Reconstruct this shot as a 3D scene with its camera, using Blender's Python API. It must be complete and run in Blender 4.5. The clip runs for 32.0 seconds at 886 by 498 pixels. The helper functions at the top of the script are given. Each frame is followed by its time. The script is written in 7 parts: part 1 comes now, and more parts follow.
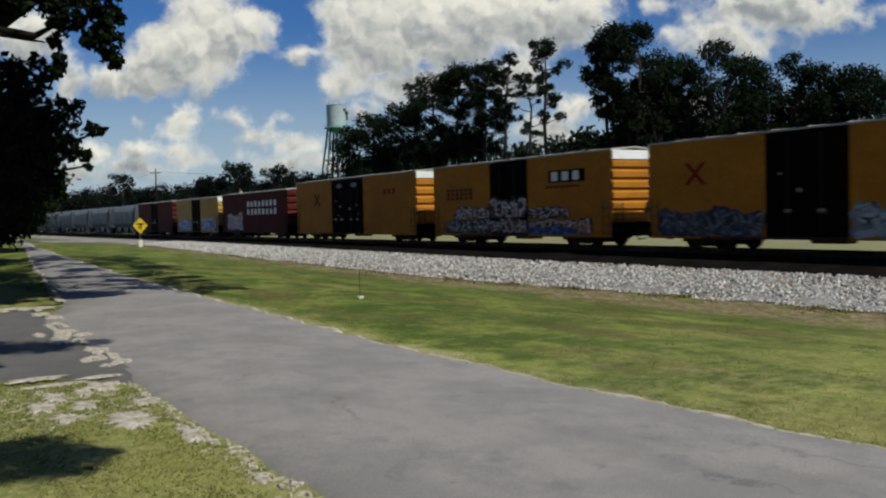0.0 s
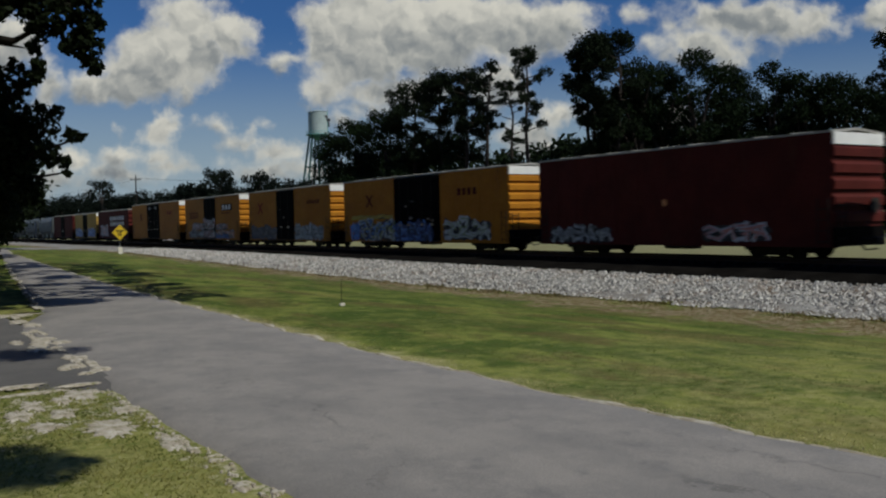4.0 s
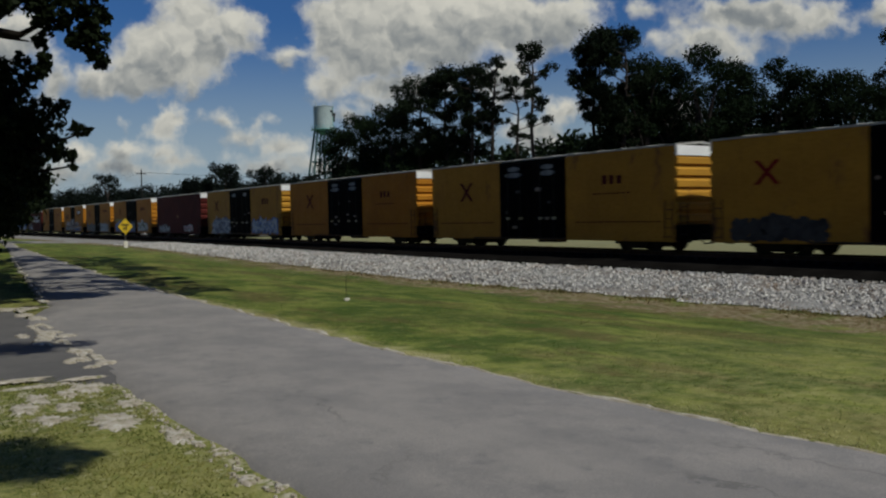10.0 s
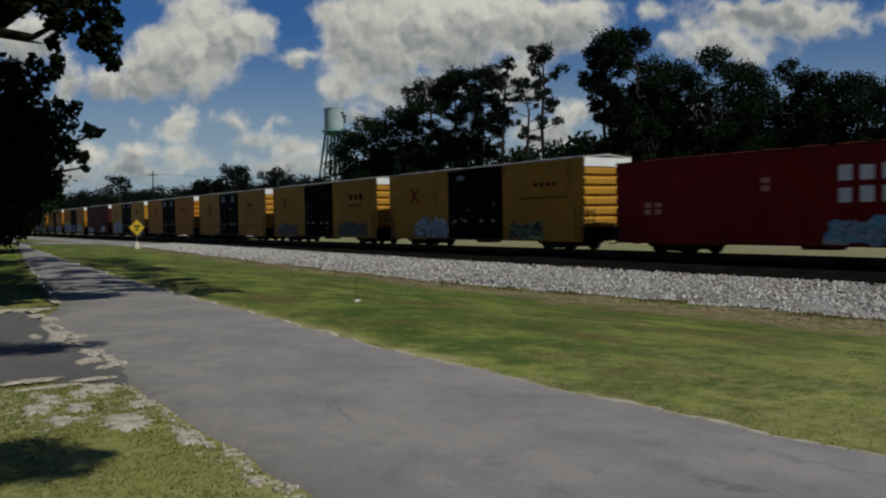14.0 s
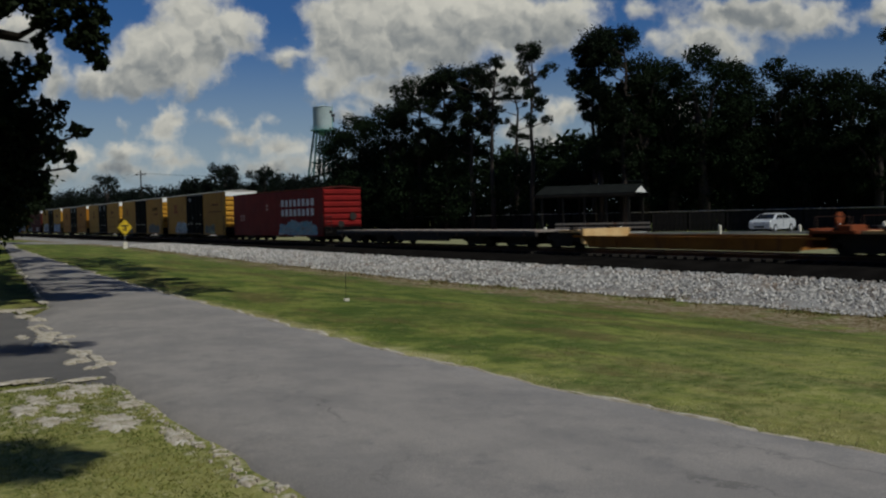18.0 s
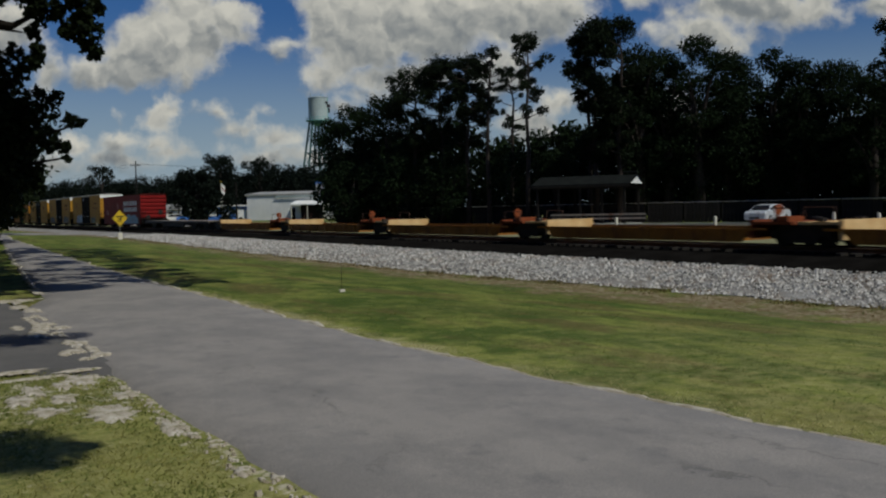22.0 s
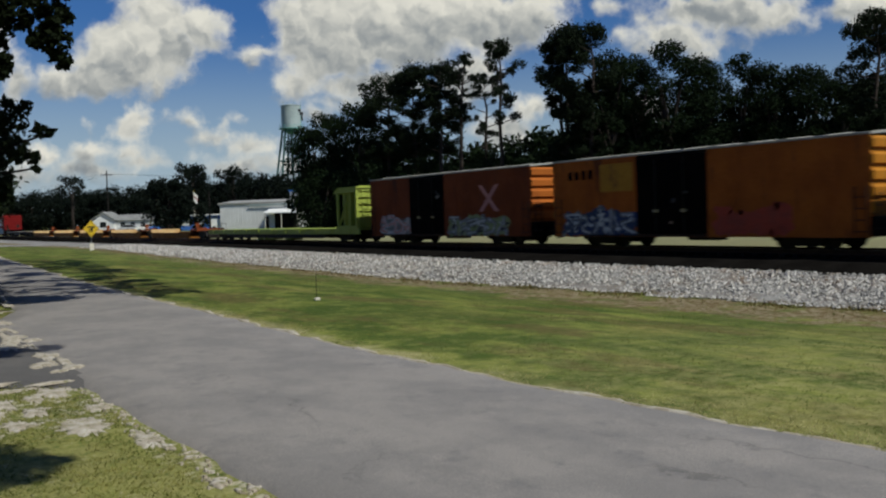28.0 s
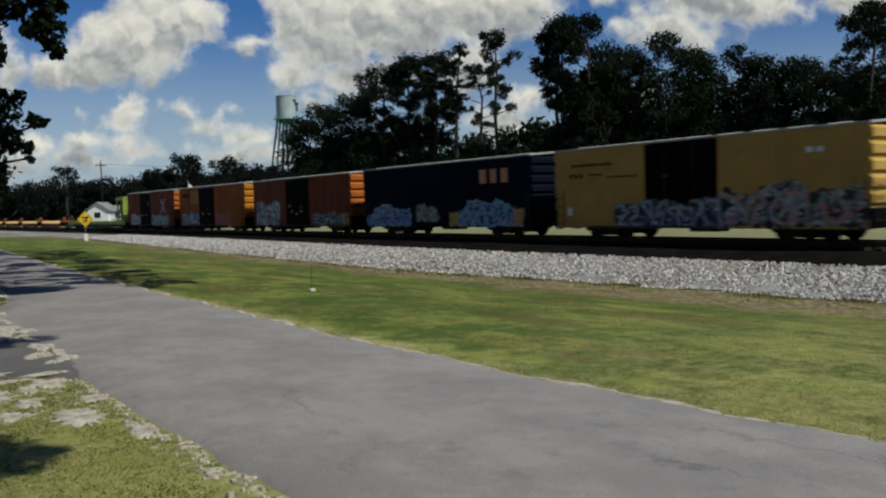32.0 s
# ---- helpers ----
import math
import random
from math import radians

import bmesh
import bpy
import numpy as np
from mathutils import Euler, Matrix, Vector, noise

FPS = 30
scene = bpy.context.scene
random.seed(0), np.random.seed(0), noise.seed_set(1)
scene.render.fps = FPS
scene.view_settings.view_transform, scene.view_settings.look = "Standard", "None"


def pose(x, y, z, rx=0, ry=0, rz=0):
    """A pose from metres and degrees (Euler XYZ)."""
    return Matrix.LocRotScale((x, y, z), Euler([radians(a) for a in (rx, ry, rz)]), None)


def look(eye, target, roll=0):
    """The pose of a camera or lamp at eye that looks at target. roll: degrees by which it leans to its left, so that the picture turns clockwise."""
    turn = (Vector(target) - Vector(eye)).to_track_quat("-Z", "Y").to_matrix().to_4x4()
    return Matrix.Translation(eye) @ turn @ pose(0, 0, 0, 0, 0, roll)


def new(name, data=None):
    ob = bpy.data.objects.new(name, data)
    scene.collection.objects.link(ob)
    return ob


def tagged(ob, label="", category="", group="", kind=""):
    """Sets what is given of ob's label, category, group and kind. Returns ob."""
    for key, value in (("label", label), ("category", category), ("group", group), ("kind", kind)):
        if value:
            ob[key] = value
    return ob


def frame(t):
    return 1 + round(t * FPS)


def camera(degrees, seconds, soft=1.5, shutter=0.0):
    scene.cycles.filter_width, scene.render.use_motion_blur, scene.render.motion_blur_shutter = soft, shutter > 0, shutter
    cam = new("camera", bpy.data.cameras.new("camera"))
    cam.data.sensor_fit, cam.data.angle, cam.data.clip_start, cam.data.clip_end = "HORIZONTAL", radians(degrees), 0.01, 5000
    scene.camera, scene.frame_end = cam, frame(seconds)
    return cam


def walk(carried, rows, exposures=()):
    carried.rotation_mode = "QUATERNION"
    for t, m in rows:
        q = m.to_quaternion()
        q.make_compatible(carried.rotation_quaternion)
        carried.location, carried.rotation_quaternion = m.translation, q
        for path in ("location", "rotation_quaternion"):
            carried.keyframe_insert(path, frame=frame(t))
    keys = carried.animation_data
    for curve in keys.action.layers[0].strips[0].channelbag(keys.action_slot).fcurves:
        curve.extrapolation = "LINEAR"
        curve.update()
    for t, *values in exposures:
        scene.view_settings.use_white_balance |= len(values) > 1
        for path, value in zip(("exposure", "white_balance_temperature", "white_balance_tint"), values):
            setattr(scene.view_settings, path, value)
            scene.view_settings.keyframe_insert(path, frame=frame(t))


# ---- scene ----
cam = camera(53.0, 32.0, soft=2.2, shutter=0.5)

EYE = (0.0, 0.0, 2.2)
# seconds, and the hand-held turn of the camera in degrees
TURNS = [
    (0.0, 87.77, 1.41, -32.20), (0.5, 87.61, 1.35, -32.28), (1.0, 87.58, 1.47, -32.15), (1.5, 87.61, 1.26, -32.14),
    (2.0, 87.86, 1.31, -32.57), (2.5, 87.66, 1.16, -32.89), (3.0, 87.93, 1.19, -33.00), (3.5, 88.28, 1.36, -33.21),
    (5.5, 87.75, 1.22, -33.55), (6.0, 87.77, 1.31, -33.30), (6.5, 87.71, 1.12, -33.56), (7.0, 87.50, 0.96, -33.85),
    (7.5, 87.39, 0.80, -33.51), (8.0, 87.55, 0.81, -32.99), (8.5, 87.72, 1.04, -33.03), (9.0, 87.86, 1.20, -33.32),
    (9.5, 87.91, 1.17, -33.21), (10.0, 87.90, 1.13, -33.05), (10.5, 87.94, 1.25, -33.13), (11.0, 88.04, 1.32, -32.79),
    (11.5, 87.82, 1.22, -32.71), (12.0, 87.73, 1.07, -32.49), (12.5, 87.50, 0.98, -32.38), (13.0, 87.83, 1.04, -32.60),
    (13.5, 87.83, 1.07, -32.58), (14.0, 88.02, 1.04, -32.39), (14.5, 87.67, 0.85, -32.09), (16.5, 87.75, 1.02, -32.56),
    (17.0, 87.61, 0.94, -32.79), (17.5, 87.74, 1.07, -33.08), (18.0, 87.92, 1.24, -33.08), (18.5, 87.74, 1.19, -32.85),
    (19.0, 87.53, 1.17, -32.93), (19.5, 87.67, 1.16, -32.89), (20.0, 87.52, 1.22, -33.15), (20.5, 87.73, 1.35, -33.05),
    (21.0, 87.62, 1.38, -33.19), (21.5, 87.46, 1.31, -32.94), (22.0, 87.33, 1.21, -33.36), (22.5, 87.30, 1.30, -33.20),
    (23.0, 87.94, 1.81, -33.14), (23.5, 87.77, 1.88, -33.71), (24.0, 87.14, 1.82, -34.21), (24.5, 86.79, 1.79, -34.94),
    (25.0, 86.99, 1.77, -34.98), (25.5, 87.20, 1.88, -35.49), (27.5, 87.27, 1.60, -34.84), (28.0, 87.71, 1.85, -35.00),
    (28.5, 87.18, 1.83, -35.17), (29.0, 87.18, 1.76, -35.18), (29.5, 86.91, 1.72, -35.23), (30.0, 87.08, 1.82, -35.31),
    (30.5, 87.48, 1.99, -35.47), (31.0, 87.33, 1.93, -35.39), (31.5, 87.07, 1.77, -35.28), (32.0, 87.12, 1.76, -35.31)]
EXPOSURES = [(t, stops, kelvin, 3.0) for t, stops, kelvin in ((0.0, 0.0, 6380.0), (1.0, -0.04, 6380.0), (3.0, -0.40, 6350.0), (6.0, -0.50, 6350.0), (13.0, -0.50, 6350.0), (17.0, -0.60, 6350.0), (22.0, -0.60, 6350.0), (24.0, -0.46, 6350.0), (25.5, -0.25, 6350.0), (28.0, -0.16, 6350.0), (32.0, -0.12, 6350.0))]
walk(cam, [(t, pose(*EYE, rx, ry, rz)) for t, rx, ry, rz in TURNS], EXPOSURES)

# ---------------------------------------------------------------- light
SUN = Vector((0.28, -0.78, 1.0)).normalized()
SUN_STRENGTH = 5.0
SKY_STRENGTH = 0.055

sun = new("sun", bpy.data.lights.new("sun", "SUN"))
sun.data.energy, sun.data.angle, sun.data.color = SUN_STRENGTH, radians(0.53), (1.0, 0.95, 0.86)
sun.matrix_world = look((0, 0, 60), tuple(Vector((0, 0, 60)) - SUN))


class Nodes:
    """Short hand for building node trees."""

    def __init__(self, tree):
        self.tree = tree
        tree.nodes.clear()

    def add(self, kind):
        return self.tree.nodes.new(kind)

    def put(self, socket, value):
        if value is None:
            return
        if isinstance(value, bpy.types.NodeSocket):
            self.tree.links.new(value, socket)
        else:
            socket.default_value = value

    def math(self, op, a, b=None, c=None, clamp=False):
        n = self.add("ShaderNodeMath")
        n.operation, n.use_clamp = op, clamp
        for s, v in zip(n.inputs, (a, b, c)):
            self.put(s, v)
        return n.outputs[0]

    def vec(self, op, a, b=None, c=None):
        n = self.add("ShaderNodeVectorMath")
        n.operation = op
        for s, v in zip(n.inputs, (a, b, c)):
            self.put(s, v)
        return n.outputs["Value"] if op in ("LENGTH", "DOT_PRODUCT", "DISTANCE") else n.outputs[0]

    def mix(self, f, a, b, blend="MIX"):
        n = self.add("ShaderNodeMix")
        n.data_type, n.blend_type = "RGBA", blend
        self.put(n.inputs[0], f), self.put(n.inputs[6], a), self.put(n.inputs[7], b)
        return n.outputs[2]

    def ramp(self, f, lo, hi, a=0.0, b=1.0):
        n = self.add("ShaderNodeMapRange")
        n.interpolation_type = "SMOOTHSTEP"
        for s, v in zip(n.inputs, (f, lo, hi, a, b)):
            self.put(s, v)
        return n.outputs[0]

    def noise(self, vector, scale, detail=4, rough=0.55, colour=False):
        n = self.add("ShaderNodeTexNoise")
        self.put(n.inputs["Vector"], vector)
        n.inputs["Scale"].default_value, n.inputs["Detail"].default_value, n.inputs["Roughness"].default_value = scale, detail, rough
        return n.outputs[1 if colour else 0]


def rgb(r, g, b):
    return (r, g, b, 1.0)


# ---- world: clear sky with fair-weather cumulus
# axes of the sky chart: right, forward, up; chart unit 100 = 100/1573 of the way ahead
AX_R, AX_F, AX_U = (0.8354, -0.5492, -0.0210), (0.5483, 0.8355, -0.0373), (0.0380, 0.0197, 0.9991)
# cumulus lobes on the chart: centre across, centre up, half width, half height
LOBES = [
    (-480, 350, 105, 72), (-385, 392, 62, 48), (-450, 415, 75, 50), (-560, 297, 95, 36), (-632, 290, 45, 28), (-452, 293, 32, 24), (-520, 330, 90, 60),
    (-150, 385, 115, 95), (-20, 392, 170, 80), (125, 400, 150, 62), (-165, 330, 85, 42), (205, 405, 66, 40), (-262, 342, 42, 14), (-95, 290, 105, 32),
    (-125, 262, 66, 20), (-215, 290, 32, 28), (-180, 238, 30, 16),
    (548, 412, 150, 46), (450, 372, 76, 32), (660, 410, 66, 32), (407, 407, 17, 17), (490, 360, 90, 28), (345, 425, 32, 16), (820, 420, 90, 40),
    (-498, 222, 38, 46), (-512, 176, 54, 20), (-578, 170, 38, 20), (-482, 157, 64, 17), (-655, 166, 34, 26), (-688, 130, 64, 26), (-585, 142, 85, 17),
    (-406, 232, 26, 15), (-343, 226, 21, 15), (-312, 238, 20, 11), (-294, 186, 56, 22), (-344, 202, 42, 19), (-304, 152, 86, 20), (-240, 152, 46, 20),
    (-577, 223, 9, 9), (205, 245, 48, 24), (95, 300, 60, 46), (-700, 310, 30, 52), (-765, 380, 65, 52), (160, 200, 60, 40), (400, 235, 40, 30)]

world = bpy.data.worlds.new("sky")
scene.world = world
world.use_nodes = True
w = Nodes(world.node_tree)
way = w.add("ShaderNodeTexCoord").outputs["Generated"]
sky = w.add("ShaderNodeTexSky")
sky.sky_type, sky.sun_disc, sky.sun_elevation, sky.sun_rotation = "NISHITA", False, math.asin(SUN.z), math.atan2(SUN.x, SUN.y)
sky.air_density, sky.dust_density, sky.ozone_density = 1.3, 0.6, 2.2
ahead = w.math("MAXIMUM", w.vec("DOT_PRODUCT", way, AX_F), 0.05)
across = w.math("DIVIDE", w.vec("DOT_PRODUCT", way, AX_R), ahead)
up = w.math("DIVIDE", w.vec("DOT_PRODUCT", way, AX_U), ahead)
chart = w.add("ShaderNodeCombineXYZ")
w.put(chart.inputs[0], w.math("MULTIPLY", across, 15.73)), w.put(chart.inputs[1], w.math("MULTIPLY", up, 15.73))
flat = chart.outputs[0]
warp = w.vec("SUBTRACT", w.noise(flat, 1.5, 6, 0.60, True), (0.5, 0.5, 0.5))
bent = w.vec("ADD", flat, w.vec("MULTIPLY", warp, (0.80, 0.62, 0.0)))


def billows(place, size):
    """Rounded heaps of vapour: near 0 on a heap's crown, growing towards the folds between heaps."""
    v = w.add("ShaderNodeTexVoronoi")
    v.feature, v.voronoi_dimensions = "SMOOTH_F1", "2D"
    v.inputs["Scale"].default_value, v.inputs["Detail"].default_value, v.inputs["Roughness"].default_value, v.inputs["Smoothness"].default_value = size, 3.0, 0.55, 0.35
    w.put(v.inputs["Vector"], place)
    return v.outputs["Distance"]


# each lobe adds to the cloud's body, and to how high in its cloud a place lies
body, weight, lift = None, None, None
for cx, cy, rx, ry in LOBES:
    spot = w.vec("MULTIPLY_ADD", bent, (100 / rx, 100 / ry, 0.0), (-cx / rx, -cy / ry, 0.0))
    size = min(rx, ry) / 50
    lobe = w.math("MULTIPLY_ADD", w.vec("LENGTH", spot), -size, size)
    body = lobe if body is None else w.math("SMOOTH_MAX", body, lobe, 0.18)
    share = w.math("MAXIMUM", w.math("ADD", lobe, 0.35), 0.0)
    rise = w.math("MULTIPLY", share, w.vec("DOT_PRODUCT", spot, (0.22, 0.95, 0.0)))
    weight = share if weight is None else w.math("ADD", weight, share)
    lift = rise if lift is None else w.math("ADD", lift, rise)
lift = w.math("DIVIDE", lift, w.math("MAXIMUM", weight, 0.05))
heap = billows(bent, 0.95)
puff = w.noise(flat, 2.2, 6, 0.52)
body = w.math("ADD", body, w.math("MULTIPLY_ADD", puff, 1.0, -0.46))
body = w.math("ADD", body, w.math("MULTIPLY_ADD", heap, -0.30, 0.20))
# the rest of the sky
far = w.math("MULTIPLY_ADD", w.noise(way, 3.2, 6, 0.6), 5.0, -2.95)
front = w.ramp(w.vec("DOT_PRODUCT", way, AX_F), 0.72, 0.80)
body = w.math("ADD", w.math("MULTIPLY", body, front), w.math("MULTIPLY", far, w.math("SUBTRACT", 1.0, front)))
cover = w.ramp(body, -0.20, 0.42)
# sunlit heads, grey bases, and the modelling of the heaps between
relief = w.math("SUBTRACT", billows(w.vec("ADD", bent, (0.09, 0.16, 0.0)), 0.95), heap)
streak = w.noise(w.vec("MULTIPLY", bent, (0.55, 1.0, 1.0)), 0.8, 4, 0.5)
shade = w.math("MULTIPLY_ADD", lift, 0.46, 0.50)
shade = w.math("ADD", shade, w.math("MULTIPLY", relief, 0.60))
shade = w.math("ADD", shade, w.math("MULTIPLY_ADD", streak, 1.0, -0.5))
shade = w.math("ADD", shade, w.ramp(body, 0.0, 0.5, 0.28, 0.0))
CLOUD_LIT, CLOUD_CORE = rgb(0.86, 0.80, 0.72), rgb(0.27, 0.285, 0.31)
cloud = w.mix(w.ramp(shade, 0.0, 1.0), CLOUD_CORE, CLOUD_LIT)
low = w.ramp(w.vec("DOT_PRODUCT", way, (0, 0, 1)), 0.0, 0.22, 0.9, 0.0)
blue = w.vec("SCALE", sky.outputs[0])
blue.node.inputs["Scale"].default_value = SKY_STRENGTH
blue = w.vec("MULTIPLY", blue, (0.37, 0.67, 1.30))
hazed = w.mix(low, blue, rgb(0.44, 0.52, 0.60))
shown = w.mix(cover, hazed, cloud)
back = w.add("ShaderNodeBackground")
w.put(back.inputs[0], shown)
w.tree.links.new(back.outputs[0], w.add("ShaderNodeOutputWorld").inputs[0])


# ---------------------------------------------------------------- materials
def material(name, base, other=None, rough=0.8, metal=0.0, scale=3.0, fine=40.0, bump=0.2, stretch=(1, 1, 1), rust=None, rust_amount=0.0, vary=0.0, dark=0.75, gloss=0.25):
    """A painted, weathered or natural surface: two scales of variation, grain in relief, stains."""
    m = bpy.data.materials.new(name)
    m.use_nodes = True
    n = Nodes(m.node_tree)
    out, bsdf = n.add("ShaderNodeOutputMaterial"), n.add("ShaderNodeBsdfPrincipled")
    n.tree.links.new(bsdf.outputs[0], out.inputs[0])
    place = n.vec("MULTIPLY", n.add("ShaderNodeTexCoord").outputs["Object"], stretch)
    big, small = n.noise(place, scale, 5), n.noise(place, fine, 3)
    other = other or tuple(c * dark for c in base)
    col = n.mix(n.ramp(big, 0.32, 0.68), rgb(*base), rgb(*other))
    col = n.mix(n.ramp(small, 0.35, 0.75, 0.0, 0.45), col, rgb(*(c * 0.55 for c in base)))
    if rust:
        stain = n.ramp(n.noise(n.vec("MULTIPLY", place, (1.0, 1.0, 0.22)), scale * 1.7, 6, 0.7), 0.66 - rust_amount, 0.78 - rust_amount)
        col = n.mix(stain, col, rgb(*rust))
    if vary:
        r = n.add("ShaderNodeObjectInfo").outputs["Random"]
        col = n.mix(n.math("MULTIPLY", r, vary), col, rgb(*(c * 0.45 for c in base)))
    n.put(bsdf.inputs["Base Color"], col)
    n.put(bsdf.inputs["Roughness"], n.ramp(small, 0.2, 0.8, max(rough - 0.1, 0.02), min(rough + 0.1, 1.0)))
    bsdf.inputs["Metallic"].default_value = metal
    bsdf.inputs["Specular IOR Level"].default_value = gloss
    if bump:
        b = n.add("ShaderNodeBump")
        b.inputs["Strength"].default_value, b.inputs["Distance"].default_value = bump, 0.02
        n.put(b.inputs["Height"], small)
        n.put(bsdf.inputs["Normal"], b.outputs[0])
    return m


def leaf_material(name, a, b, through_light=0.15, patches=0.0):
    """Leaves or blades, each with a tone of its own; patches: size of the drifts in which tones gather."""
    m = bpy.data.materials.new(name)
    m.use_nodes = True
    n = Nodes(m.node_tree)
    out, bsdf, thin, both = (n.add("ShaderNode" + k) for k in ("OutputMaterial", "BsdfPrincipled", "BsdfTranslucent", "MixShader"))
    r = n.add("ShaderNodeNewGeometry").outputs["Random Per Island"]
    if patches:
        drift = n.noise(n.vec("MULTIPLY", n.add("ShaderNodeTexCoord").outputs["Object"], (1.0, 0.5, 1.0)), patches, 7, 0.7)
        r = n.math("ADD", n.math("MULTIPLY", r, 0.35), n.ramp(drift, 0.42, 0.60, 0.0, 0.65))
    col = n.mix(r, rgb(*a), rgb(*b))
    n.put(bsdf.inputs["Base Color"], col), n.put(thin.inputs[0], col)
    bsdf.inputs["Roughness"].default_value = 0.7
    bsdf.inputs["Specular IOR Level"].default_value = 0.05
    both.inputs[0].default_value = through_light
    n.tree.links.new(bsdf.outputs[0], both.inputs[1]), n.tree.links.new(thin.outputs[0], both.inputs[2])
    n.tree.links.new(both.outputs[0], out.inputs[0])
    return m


def ground_material():
    """Mown grass: green and straw patches, mowing streaks along the street, bare sandy soil by the road edges."""
    m = bpy.data.materials.new("mown_grass")
    m.use_nodes = True
    n = Nodes(m.node_tree)
    out, bsdf = n.add("ShaderNodeOutputMaterial"), n.add("ShaderNodeBsdfPrincipled")
    n.tree.links.new(bsdf.outputs[0], out.inputs[0])
    p = n.add("ShaderNodeTexCoord").outputs["Object"]
    streak = n.noise(n.vec("MULTIPLY", p, (1.0, 0.6, 1.0)), 0.75, 6, 0.60)
    patch, grain = n.noise(p, 0.28, 4), n.noise(p, 9.0, 4, 0.7)
    tuft = n.noise(n.vec("MULTIPLY", p, (1.0, 0.8, 1.0)), 2.4, 7, 0.70)
    brown = n.noise(n.vec("MULTIPLY", p, (1.0, 0.35, 1.0)), 0.38, 8, 0.75)
    col = n.mix(n.ramp(streak, 0.43, 0.57), GRASS_A, GRASS_B)
    col = n.mix(n.ramp(patch, 0.5, 0.72, 0.0, 0.6), col, GRASS_DRY)
    deep = n.noise(n.vec("MULTIPLY", p, (1.0, 0.45, 1.0)), 0.20, 6, 0.62)
    col = n.mix(n.ramp(deep, 0.46, 0.60, 0.0, 0.6), col, rgb(0.050, 0.078, 0.014))
    col = n.mix(n.ramp(brown, 0.50, 0.60, 0.0, 0.85), col, rgb(0.105, 0.080, 0.030))
    col = n.mix(n.ramp(tuft, 0.40, 0.52, 0.6, 0.0), col, rgb(0.058, 0.076, 0.016))
    col = n.mix(n.ramp(tuft, 0.53, 0.66, 0.0, 0.45), col, rgb(0.28, 0.27, 0.085))
    col = n.mix(n.ramp(grain, 0.3, 0.72, 0.35, 0.0), col, rgb(0.04, 0.052, 0.012))
    x = n.add("ShaderNodeSeparateXYZ")
    n.put(x.inputs[0], p)
    wob = n.math("MULTIPLY_ADD", n.noise(p, 0.9, 5, 0.65), 3.0, -1.5)
    edge = n.math("ADD", n.math("ABSOLUTE", n.math("SUBTRACT", x.outputs[0], 2.6)), wob)
    crumb = n.noise(p, 4.5, 9, 0.8)
    rim = n.ramp(n.math("ABSOLUTE", n.math("SUBTRACT", x.outputs[0], 2.75)), 0.05, 0.42, 0.075, 0.0)
    strip = n.math("MULTIPLY", n.ramp(x.outputs[1], 9.4, 10.8), n.ramp(x.outputs[1], 12.6, 14.6, 1.0, 0.0))
    strip = n.math("MULTIPLY", strip, n.ramp(x.outputs[0], 3.2, 3.8, 0.085, 0.0))
    near = n.math("MULTIPLY", n.ramp(n.math("ADD", crumb, n.math("MAXIMUM", rim, strip)), 0.57, 0.70), n.ramp(x.outputs[0], 3.6, 4.4, 0.9, 0.0))
    verge = n.ramp(n.math("ADD", n.math("ABSOLUTE", n.math("SUBTRACT", x.outputs[0], n.math("MULTIPLY_ADD", x.outputs[1], 0.034, 6.9))), n.math("MULTIPLY", wob, 0.5)), -0.1, 0.35, 0.7, 0.0)
    toe = n.ramp(n.math("ADD", n.math("ABSOLUTE", n.math("SUBTRACT", x.outputs[0], 20.6)), n.math("MULTIPLY", wob, 4.0)), 0.5, 2.6, 0.9, 0.0)
    lawn = n.math("MULTIPLY", n.ramp(x.outputs[0], 3.2, 4.2, 1.0, 0.0), n.ramp(n.noise(p, 9.0, 8, 0.8), 0.40, 0.58))
    col = n.mix(n.math("MULTIPLY", lawn, 0.85), col, rgb(0.215, 0.205, 0.066))
    dry = n.math("MULTIPLY", n.ramp(n.math("ADD", x.outputs[1], n.math("MULTIPLY", wob, 2.5)), 4.0, 15.0, 0.75, 0.0), n.ramp(n.noise(p, 3.0, 8, 0.8), 0.36, 0.66))
    col = n.mix(dry, col, rgb(0.27, 0.25, 0.10))
    col = n.mix(near, col, SAND)
    col = n.mix(verge, col, rgb(0.36, 0.32, 0.17))
    col = n.mix(toe, col, n.mix(n.ramp(crumb, 0.48, 0.56), rgb(0.115, 0.075, 0.035), rgb(0.26, 0.22, 0.15)))
    beyond = n.math("MULTIPLY", n.ramp(x.outputs[0], 32.0, 34.0), n.ramp(x.outputs[0], 50.0, 53.0, 1.0, 0.0))
    col = n.mix(n.math("MULTIPLY", beyond, 0.85), col, rgb(0.22, 0.21, 0.12))
    n.put(bsdf.inputs["Base Color"], col)
    bsdf.inputs["Roughness"].default_value = 0.95
    bsdf.inputs["Specular IOR Level"].default_value = 0.1
    b = n.add("ShaderNodeBump")
    b.inputs["Strength"].default_value, b.inputs["Distance"].default_value = 0.6, 0.06
    n.put(b.inputs["Height"], grain), n.put(bsdf.inputs["Normal"], b.outputs[0])
    return m


